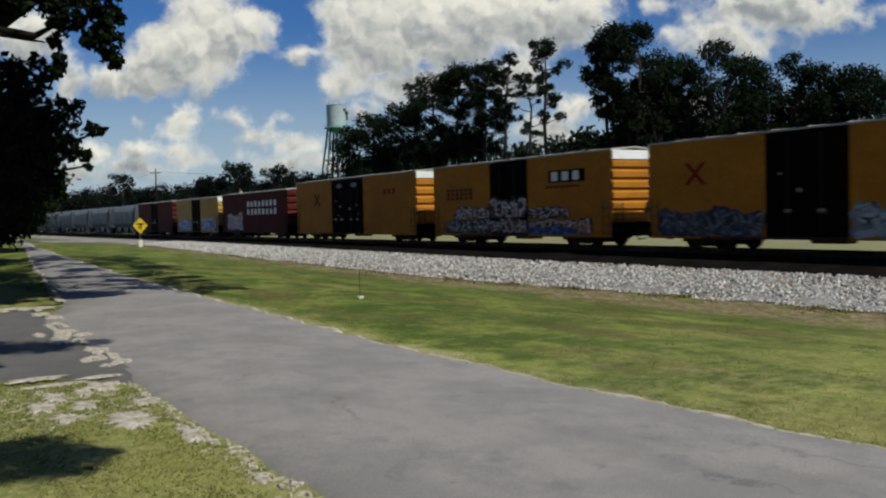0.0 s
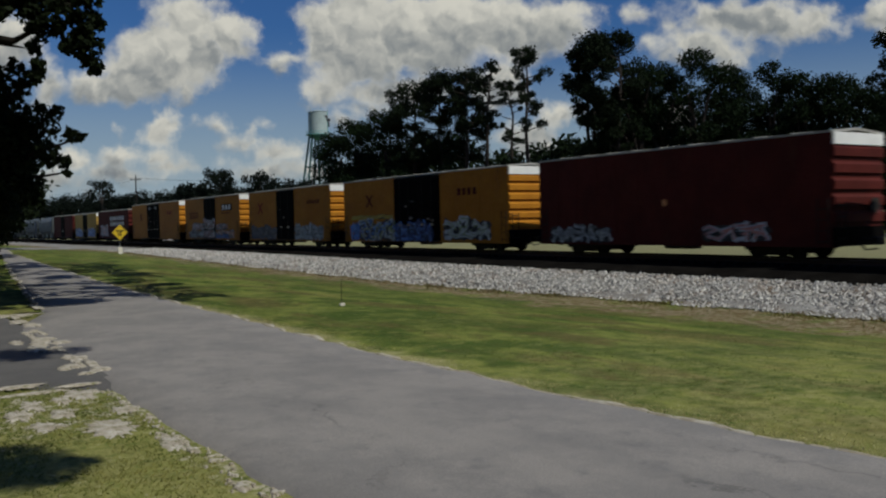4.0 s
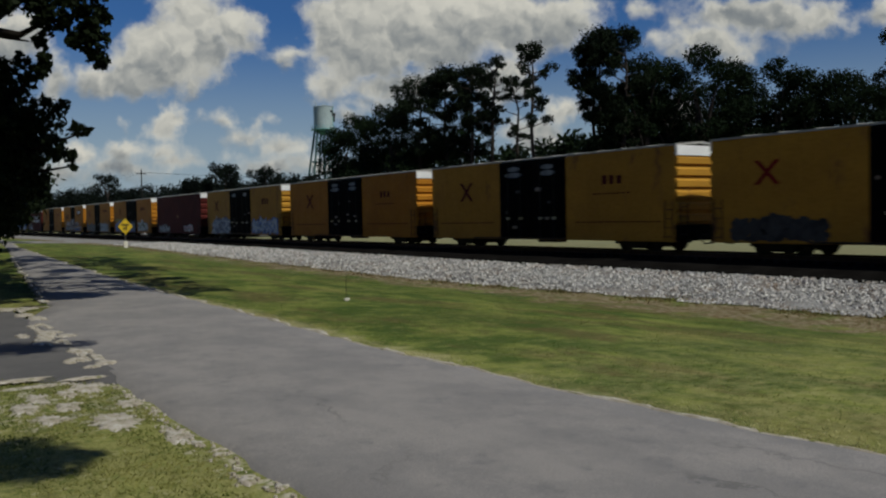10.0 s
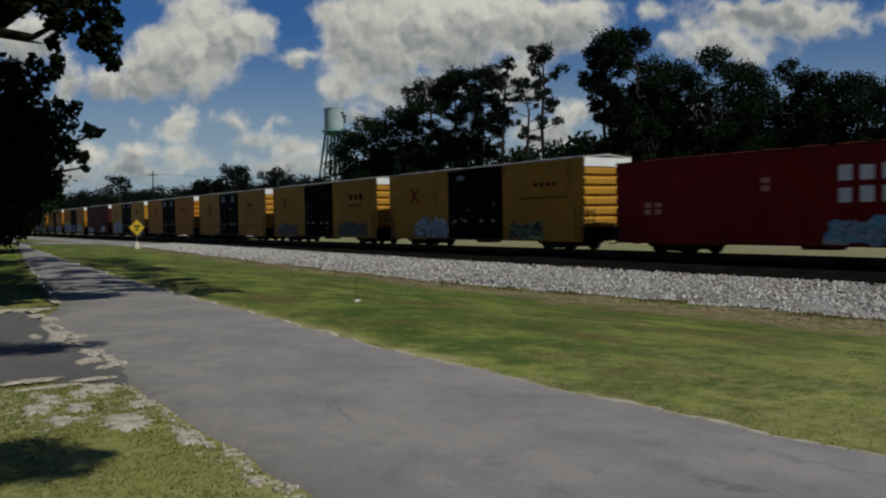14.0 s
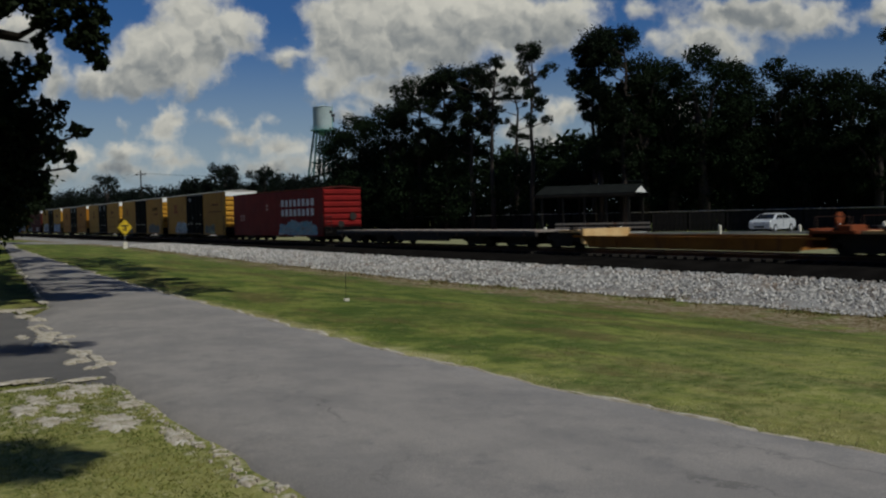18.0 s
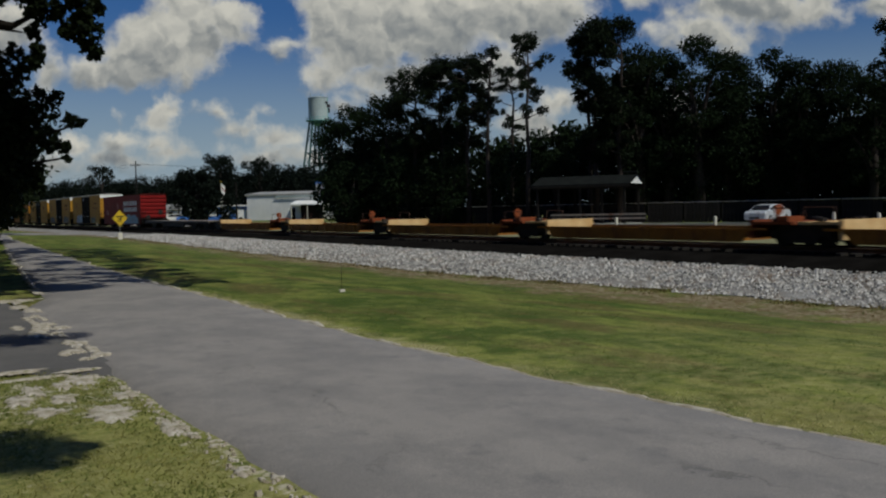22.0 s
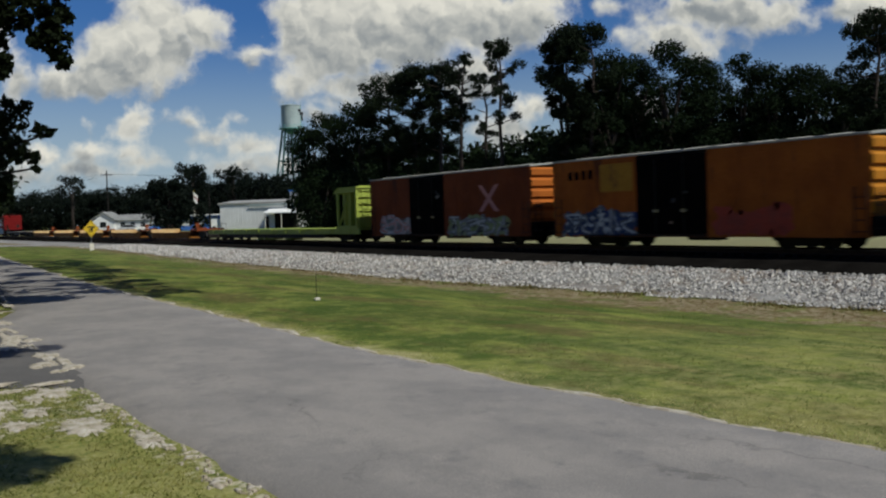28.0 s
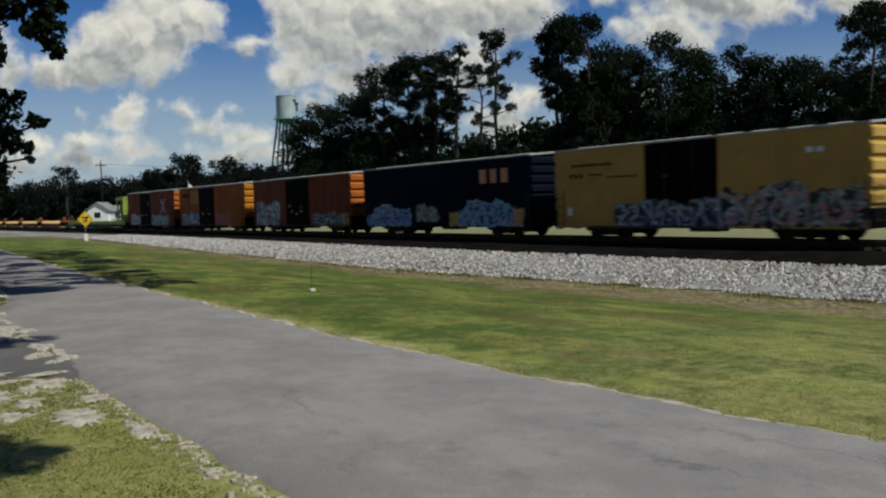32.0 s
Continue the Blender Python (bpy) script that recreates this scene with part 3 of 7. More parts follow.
def road_shoulder():
    """Narrow ragged ribbons of washed sand along the street's edges."""
    for side, lo, hi in ((1, -6.0, 90.0), (0, 26.5, 60.0)):
        rows, y = [], lo
        while y < hi:
            e = street_edges(y)[side] + edge_wander(y, 5 if side else 1, 0.13 if side else 0.16)
            w = max(-0.04, 0.07 + edge_wander(y * 1.9, 31 + side, 0.22))
            o = 1 if side else -1
            a, b = e - o * 0.10, e + o * w
            a, b = min(a, b), max(a, b)
            rows.append([(a, y, lie(a, y) - 0.02), (a + 0.03, y, lie(a, y) + 0.052), (b - 0.03, y, lie(b, y) + 0.030), (b, y, lie(b, y) - 0.03)])
            y += 0.16 if y < 30 else 0.5
        solo("road_shoulder", sheet(rows), SANDY, "ragged pale sandy shoulder of the street", "shoulder", kind="structure", smooth=True)


def scatter_blades(name, spots, size, mat, label):
    """Grass blades as slim bent triangles at the given spots."""
    rng = np.random.RandomState(len(name) * 7 + len(spots))
    n = len(spots)
    p = np.array(spots)
    a, h = rng.uniform(0, 2 * np.pi, n), size * rng.uniform(0.5, 1.3, n)
    wd = 0.12 * h + 0.005
    side = np.c_[np.cos(a), np.sin(a), np.zeros(n)] * wd[:, None]
    lean = np.c_[rng.normal(0, 1.0, n), rng.normal(0, 1.0, n), np.ones(n)] * h[:, None]
    v = np.stack([p - side, p + side, p + lean], 1).reshape(-1, 3)
    me = bpy.data.meshes.new(name)
    me.from_pydata(v.tolist(), [], np.arange(3 * n).reshape(-1, 3).tolist())
    me.materials.append(mat)
    solo(name, me, mat, label, "grass", kind="stuff")


def build_grass():
    rng = random.Random(5)
    spots = []
    while len(spots) < 34000:
        y = 4.5 + 9.3 * rng.random()
        x = 2.7 - 5.5 * rng.random() ** 1.2
        if noise.noise(Vector((x * 0.9, y * 0.9, 2))) + 0.5 * noise.noise(Vector((x * 3, y * 3, 9))) > 0.42 - 0.06 * min(2.9 - x, 3):
            continue
        spots.append((x, y, lie(x, y) - 0.01))
    scatter_blades("lawn_grass", spots, 0.034, BLADES, "short sunlit lawn grass in front of the street")
    # longer grass that overhangs the street's far edge, and weeds along the foot of the ballast
    spots = []
    for _ in range(15000):
        y = 3.0 + 37.0 * rng.random() ** 1.4
        x = street_edges(y)[1] + 0.02 + abs(rng.gauss(0, 0.28))
        if noise.noise(Vector((x, y * 1.3, 4))) > -0.25:
            spots.append((x, y, lie(x, y) - 0.01))
    scatter_blades("verge_grass", spots, 0.03, STRAW, "dry grass overhanging the edge of the street")
    spots = []
    while len(spots) < 52000:
        y = 2.0 + 50.0 * rng.random() ** 1.5
        x = 8.0 + 14.5 * rng.random()
        if x > street_edges(y)[1] + 0.1 and noise.noise(Vector((x * 0.5, y * 0.35, 12))) + 0.6 * noise.noise(Vector((x * 1.6, y * 1.2, 15))) > -0.25:
            spots.append((x, y, lie(x, y) - 0.01))
    scatter_blades("verge_turf", spots, 0.03, TURF, "uneven mown turf of the railway verge")
    spots = []
    for _ in range(16000):
        y = 5.0 + 80.0 * rng.random() ** 1.4
        x = 22.3 + spread(22.4, y) + rng.gauss(0, 0.55)
        if noise.noise(Vector((x * 0.8, y * 0.5, 6))) > 0.02:
            spots.append((x, y, lie(x, y) - 0.01))
    scatter_blades("trackside_weeds", spots, 0.11, WEEDS, "brown and green weeds along the foot of the ballast")


# ---------------------------------------------------------------- railway
RAIL_TOP, TRACK_X = 0.5, 29.53


def bank(x, y):
    """Surface of the ballast bank."""
    toe = lie(22.4, y)
    if x < 26.6:
        return toe - 0.02 + (0.24 - toe) * max(0.0, (x - 22.4) / 4.2)
    if x < 32.2:
        return 0.24
    return 0.24 + (0.5 - 0.24) * min(1.0, (x - 32.2) / 2.5) - 0.06


def spread(x, y):
    """How far the bank's face reaches out towards the street, farther down the line: most at its foot, none at the top."""
    out = 1.0 * soft(18, 36, y) + 0.9 * soft(40, 66, y)
    return -out * min(max((26.8 - x) / 4.3, 0.0), 1.0)


def face(x, y):
    """Height of the bank's stone face."""
    return max(bank(x - spread(x, y), y), lie(x, y) + 0.03)


def build_railway():
    ys = [-60, -30, -15] + [-8 + 1.0 * i for i in range(110)] + [105, 115, 130, 160, 220, 320, 460]
    xs = [22.5, 22.9, 23.5, 24.2, 24.8, 25.35, 26.4, 26.8, 28.0, 29.5, 31.0, 32.2, 33.2, 34.4]
    rows = []
    for y in ys:
        row = []
        for i, x in enumerate(xs):
            px = x + spread(x, y) + (0.95 if i < 2 else 0.25) * (noise.noise(Vector((y * 0.6, x, 1))) + 0.5 * noise.noise(Vector((y * 2.1, x, 4))))
            top = bank(x, y) + 0.03 * noise.noise(Vector((x * 2, y * 2, 5)))
            row.append((px, y, (max(top, lie(px, y) + 0.02) if 0 < i < 6 else top) - (0.15 if i in (0, len(xs) - 1) else 0)))
        rows.append(row)
    solo("railway_bank", sheet([r[:6] for r in rows]), BALLAST, "grey crushed-stone railway embankment", "embankment", kind="structure", smooth=True)
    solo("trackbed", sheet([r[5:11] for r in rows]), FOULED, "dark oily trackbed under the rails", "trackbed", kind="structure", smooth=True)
    solo("far_shoulder", sheet([r[10:] for r in rows]), BALLAST, "pale crushed-stone shoulder beyond the rails", "embankment", kind="structure", smooth=True)
    # loose stones on the near slope and shoulder
    rng = np.random.RandomState(3)
    n = 26000
    y = 6 + 84 * rng.rand(n) ** 1.5
    x = 22.0 + 3.45 * rng.rand(n) ** 0.8
    x += np.array([0.7 * noise.noise(Vector((0.0, yy * 0.5, 3))) + 0.35 * noise.noise(Vector((0.0, yy * 1.9, 8))) for yy in y]) * (25.45 - x) / 3.4
    x += np.array([spread(xx, yy) for xx, yy in zip(x, y)])
    r = rng.uniform(0.035, 0.085, n)
    base = np.array([(1, 0, 0), (-0.6, 0.9, 0), (-0.5, -0.8, 0.1), (0.1, 0.1, 0.9), (0.2, -0.7, 0.5)])
    tris = np.array([(0, 1, 3), (1, 2, 3), (2, 4, 3), (4, 0, 3), (2, 0, 4)])
    a = rng.uniform(0, 6.28, n)
    ca, sa = np.cos(a), np.sin(a)
    b = base[None] * rng.uniform(0.7, 1.3, (n, 5, 3)) * r[:, None, None]
    v = np.stack([b[..., 0] * ca[:, None] - b[..., 1] * sa[:, None], b[..., 0] * sa[:, None] + b[..., 1] * ca[:, None], b[..., 2]], -1)
    top = np.array([face(xx, yy) for xx, yy in zip(x, y)])
    v += np.stack([x, y, top + 0.005], -1)[:, None, :]
    f = (tris[None] + 5 * np.arange(n)[:, None, None]).reshape(-1, 3)
    me = bpy.data.meshes.new("ballast_stones")
    me.from_pydata(v.reshape(-1, 3).tolist(), [], f.tolist())
    stone = bpy.data.materials.new("loose_granite")
    stone.use_nodes = True
    s = Nodes(stone.node_tree)
    o, p = s.add("ShaderNodeOutputMaterial"), s.add("ShaderNodeBsdfPrincipled")
    s.put(p.inputs["Base Color"], s.mix(s.add("ShaderNodeNewGeometry").outputs["Random Per Island"], s.mix(s.ramp(s.noise(s.add("ShaderNodeTexCoord").outputs["Object"], 0.9, 6, 0.7), 0.48, 0.62), rgb(0.13, 0.125, 0.12), rgb(0.13, 0.085, 0.055)), rgb(0.52, 0.495, 0.46)))
    p.inputs["Roughness"].default_value = 0.9
    s.tree.links.new(p.outputs[0], o.inputs[0])
    me.materials.append(stone)
    solo("ballast_stones", me, stone, "loose grey crushed granite on the bank", "gravel", kind="stuff")
    # rails and ties
    track = thing("railway_track", pose(TRACK_X, 0, RAIL_TOP), "single railway track on timber ties", "railway track", kind="structure")
    rail = [(-0.07, -0.17), (0.07, -0.17), (0.07, -0.155), (0.012, -0.135), (0.012, -0.05), (0.036, -0.04), (0.036, -0.008), (0.028, 0.0), (-0.028, 0.0), (-0.036, -0.008), (-0.036, -0.04), (-0.012, -0.05), (-0.012, -0.135), (-0.07, -0.155)]
    for side in (-0.753, 0.753):
        part("rail", Geo().prism([(px + side, pz) for px, pz in rail], -60, 460), RAIL_RUST, track, "rust-brown steel rail with a shiny head")
        part("rail_head", Geo().box(side - 0.026, side + 0.026, -60, 460, 0.0005, 0.003), STEEL, track, "polished running surface")
    tie = Geo().box(-1.3, 1.3, -0.11, 0.11, -0.33, -0.165, 0.02).mesh("tie", TIE)
    for k in range(190):
        t = part("tie", tie, TIE, track)
        t.location = (rng.uniform(-0.04, 0.04), -4 + 0.54 * k, rng.uniform(-0.008, 0.008))
        t.rotation_euler = (0, 0, rng.uniform(-0.02, 0.02))


# ---------------------------------------------------------------- rolling stock
# a wagon's own space: origin on the rail tops at its middle, y ahead, the street side at x = -HALF
HALF = 1.53
SHARED = {}


def shared(key, make):
    if key not in SHARED:
        SHARED[key] = make()
    return SHARED[key]


def bogie(parent, y):
    """Three-piece truck: two side frames, bolster, springs, four wheels on two axles."""
    def frame_mesh():
        g = Geo()
        out = [(-1.30, 0.34), (-1.22, 0.60), (-0.95, 0.68), (-0.55, 0.80), (0.55, 0.80), (0.95, 0.68), (1.22, 0.60), (1.30, 0.34), (1.05, 0.30), (0.98, 0.42), (0.80, 0.42), (0.58, 0.13), (-0.58, 0.13), (-0.80, 0.42), (-0.98, 0.42), (-1.05, 0.30)]
        g.prism(out, -0.07, 0.07, "x")
        for k in (-1.12, 1.12):
            g.disc(-0.12, 0.06, k, 0.46, 0.13, 10)
        return g.mesh("side_frame", IRON)

    def wheel_mesh():
        g = Geo()
        g.disc(-0.07, 0.05, 0, 0, 0.42, 24)
        g.disc(0.04, 0.08, 0, 0, 0.455, 24)
        g.disc(-0.10, -0.06, 0, 0, 0.16, 12)
        return g.mesh("wheel", IRON)

    def spring_mesh():
        g = Geo()
        for k in (-0.2, 0.0, 0.2):
            g.tube([(0, k, 0.26), (0, k, 0.52)], 0.07, 8)
        return g.mesh("spring", IRON)

    t = part("truck", shared("bolster", lambda: Geo().box(-1.05, 1.05, -0.22, 0.22, 0.50, 0.74, 0.03).mesh("truck", IRON)), IRON, parent, "grimy cast-iron wheel truck")
    t.location.y = y
    for side in (-1, 1):
        f = part("side_frame", shared("frame", frame_mesh), IRON, t)
        f.location.x = 1.0 * side
        sp = part("spring", shared("spring", spring_mesh), IRON, t)
        sp.location.x = 1.0 * side
        for k in (-0.86, 0.86):
            wh = part("wheel", shared("wheel", wheel_mesh), IRON, t)
            wh.location = (0.79 * side, k, 0.42)
            wh.rotation_euler.z = 0 if side < 0 else math.pi
    for k in (-0.36, 0.36):
        bm = part("brake_beam", shared("brake_beam", lambda: Geo().box(-0.85, 0.85, -0.09, 0.09, 0.16, 0.52, 0.02).box(-0.95, -0.7, -0.16, 0.16, 0.22, 0.62, 0.02).mesh("brake_beam", IRON)), IRON, t)
        bm.location.y = k
    for k in (-0.86, 0.86):
        ax = part("axle", shared("axle", lambda: Geo().disc(-0.74, 0.74, 0, 0, 0.08, 10).mesh("axle", IRON)), IRON, t)
        ax.location = (0, k, 0.42)
    return t


def coupler(parent, y, way):
    g = shared("coupler", lambda: Geo().box(-0.11, 0.11, -0.1, 0.75, 0.55, 0.75, 0.03).box(-0.2, 0.16, 0.62, 0.86, 0.52, 0.80, 0.04).tube([(0.3, 0.1, 0.7), (0.32, 0.5, 0.35), (0.25, 0.9, 0.4)], 0.03, 6).mesh("coupler", IRON))
    c = part("coupler", g, IRON, parent)
    c.location.y = y
    c.rotation_euler.z = 0 if way > 0 else math.pi


def ladder(parent, x, y, z0, z1, mat, across=0.42, along=True):
    g = Geo()
    for k in (-across / 2, across / 2):
        p = (x, y + k) if along else (x + k, y)
        g.tube([(p[0], p[1], z0), (p[0], p[1], z1)], 0.02, 5)
    z = z0 + 0.1
    while z < z1:
        a, b = ((x, y - across / 2, z), (x, y + across / 2, z)) if along else ((x - across / 2, y, z), (x + across / 2, y, z))
        g.tube([a, b], 0.016, 5)
        z += 0.38
    part("ladder", g, mat, parent)


def blob(rng, y, z, ry, rz, n=14, rough=0.28):
    ph, k1 = rng.uniform(0, 6.28), rng.choice((2, 3, 3, 4))
    return [(y + ry * (1 + rough * math.sin(k1 * a + ph) + rng.uniform(-0.08, 0.08)) * math.cos(a), z + rz * (1 + 0.6 * rough * math.cos(k1 * a + ph)) * math.sin(a)) for a in (2 * math.pi * k / n for k in range(n))]


def stroke(coat, pts, wide, x):
    """A sprayed line through the points (along, up), as a thin raised coat."""
    for k, ((y0, z0), (y1, z1)) in enumerate(zip(pts, pts[1:])):
        d = math.hypot(y1 - y0, z1 - z0) or 1.0
        ny, nz, ey, ez = -(z1 - z0) / d * wide, (y1 - y0) / d * wide, (y1 - y0) / d * wide * 0.6, (z1 - z0) / d * wide * 0.6
        xx = x - 0.0004 * (k % 5)
        coat.prism([(y0 + ny - ey * 0.4, z0 + nz - ez * 0.4), (y0 - ey, z0 - ez), (y0 - ny, z0 - nz), (y1 - ny * 0.8, z1 - nz * 0.8), (y1 + ey, z1 + ez), (y1 + ny * 0.8, z1 + nz * 0.8)], xx - 0.001, xx, "x")


def spray(parent, y0, y1, z0, z1, inks, seed, dome=0.0, letters=None, face=0.0):
    """Graffiti: a ragged ground coat, swollen letters in a darker outline, then strokes, shines and flecks over them."""
    rng = random.Random(seed)
    lo, hi = sorted((y0, y1))
    n = letters or max(2, round((hi - lo) / 0.85))
    coats = [Geo() for _ in inks]
    step, x = (hi - lo) / n, -HALF - 0.016 - face

    def crest(y):
        f = min(max((y - lo) / (hi - lo), 0.0), 1.0)
        return z1 - dome * (z1 - z0) * (2 * f - 1) ** 2 - 0.10 * (z1 - z0) * (1 + math.sin(y * 2.3 + seed))

    def dab(coat, outline, at):
        coat.prism(outline, at - 0.0012, at, "x")

    # ground coat: overlapping clouds of paint that swell and thin along the piece
    m = max(5, round((hi - lo) / 0.42))
    for k in range(m):
        y = lo + (k + 0.5) * (hi - lo) / m
        t = crest(y)
        for j, f in enumerate((0.28, 0.68)):
            ry, rz = (hi - lo) / m * rng.uniform(0.62, 1.0), (t - z0) * rng.uniform(0.27, 0.36)
            zc = z0 + (t - z0) * f * rng.uniform(0.92, 1.06)
            dab(coats[0], blob(rng, y + rng.uniform(-0.1, 0.1), max(zc, z0 + rz * 0.9), ry, rz, 13, 0.22), x - 0.0004 * ((2 * k + j) % 7))
    for k in range(n):
        y = lo + (k + 0.5) * step
        h = crest(y) - z0
        tilt = rng.uniform(-0.18, 0.18)
        bones = [[(y + tilt * h * (v - 0.5) + step * 1.35 * (u + rng.uniform(-0.17, 0.17)), z0 + h * min(max(v + rng.uniform(-0.15, 0.15), 0.08), 0.94)) for u, v in bone] for bone in rng.choice((
            (((-0.28, 0.1), (-0.22, 0.9)), ((-0.2, 0.85), (0.25, 0.75), (0.1, 0.5), (-0.2, 0.45)), ((-0.1, 0.5), (0.3, 0.1))),
            (((0.28, 0.8), (0.0, 0.92), (-0.28, 0.6), (-0.25, 0.3), (0.05, 0.08), (0.3, 0.25)),),
            (((-0.3, 0.1), (0.0, 0.92)), ((0.0, 0.92), (0.3, 0.1)), ((-0.18, 0.42), (0.2, 0.42))),
            (((0.28, 0.85), (-0.1, 0.9), (-0.25, 0.66), (0.2, 0.45), (0.15, 0.14), (-0.3, 0.1)),),
            (((-0.28, 0.9), (-0.25, 0.1)), ((0.26, 0.9), (0.28, 0.1)), ((-0.25, 0.5), (0.27, 0.52))),
            (((-0.28, 0.12), (-0.26, 0.9)), ((-0.26, 0.9), (0.28, 0.86)), ((-0.26, 0.5), (0.2, 0.5)), ((-0.28, 0.12), (0.28, 0.14)))))]
        fat = min(h, step * 1.5) * rng.uniform(0.10, 0.14)
        for a in bones:
            stroke(coats[1], a, fat, x - 0.0035)
            for p, q in a:
                dab(coats[1], blob(rng, p, q, fat * 1.15, fat * 1.1, 8, 0.12), x - 0.0058)
        for j, c in enumerate(coats[2:]):
            xj = x - 0.0085 - 0.0045 * j
            for a in bones[: 3 - j]:
                o = rng.uniform(-0.05, 0.05) * h
                stroke(c, [(p + o, q + rng.uniform(-0.04, 0.04) * h) for p, q in a], fat * (0.52, 0.30, 0.24, 0.2)[min(j, 3)], xj)
            for _ in range(4):
                r = h * rng.uniform(0.03, 0.085)
                dab(c, blob(rng, y + rng.uniform(-0.55, 0.55) * step, z0 + h * rng.uniform(0.10, 0.90), r * rng.uniform(0.8, 2.0), r, 8, 0.3), xj - 0.0026)
    for c, ink in zip(coats, inks):
        part("graffiti", c, PAINT[ink], parent, ink + " sprayed graffiti", kind="stuff")


def bars(parent, y0, z0, y1, z1, n, mat, rows=1, name="letter", label="painted letter bar", gap=0.35):
    """Lettering too small or too private to spell: one bar a letter."""
    rng = random.Random(int(abs(y0 * 100) + n))
    step, hz = (y1 - y0) / n, (z1 - z0) / rows
    for r in range(rows):
        for k in range(n):
            g = Geo()
            a, b = y0 + k * step, y0 + (k + 1 - gap) * step
            zb, zt = z0 + r * hz, z0 + r * hz + hz * (0.72 if rows > 1 else 1.0)
            lo, hi = min(a, b), max(a, b)
            g.box(-HALF - 0.018, -HALF - 0.012, lo + rng.uniform(0, 0.12) * (hi - lo), hi, zb, zt - rng.choice((0, 0, 0.08)) * (zt - zb))
            part(name, g, mat, parent, label)


def saltire(parent, y, z, size, mat, label):
    g = Geo()
    for sgn in (-1, 1):
        d, t = size / 2, size * 0.13
        g.prism([(y - d - t, z - sgn * d), (y - d + t, z - sgn * d), (y + d + t, z + sgn * d), (y + d - t, z + sgn * d)], -HALF - 0.018 - 0.002 * (sgn > 0), -HALF - 0.012, "x")
    part("emblem", g, mat, parent, label)


def end_wall(parent, y, way, z0, z1, mat, cap, ribs):
    """Corrugated steel end: bulged panels with deep grooves between, and a cap band."""
    def outline(lo, hi, bands):
        prof, h = [], (hi - lo) / bands
        for k in range(bands):
            b = lo + k * h
            prof += [(0.0, b), (0.0, b + 0.22 * h), (0.10, b + 0.30 * h), (0.11, b + 0.80 * h), (0.0, b + 0.98 * h)]
        return prof
    top = z1 - (0.42 if cap else 0.06)
    prof = outline(z0, top, ribs)
    ring = [(y - way * 0.05, z0)] + [(y + way * d, z) for d, z in prof] + [(y, top), (y - way * 0.05, top)]
    if way < 0:
        ring = ring[::-1]
    part("end_wall", Geo().prism(ring[::-1], -HALF + 0.03, HALF - 0.03, "x"), mat, parent, "ribbed steel end")
    if cap:
        a, b = sorted((y - way * 0.05, y + way * 0.10))
        part("end_cap", Geo().box(-HALF + 0.03, HALF - 0.03, a, b, top + 0.004, z1), cap, parent, "white band across the top of the end")


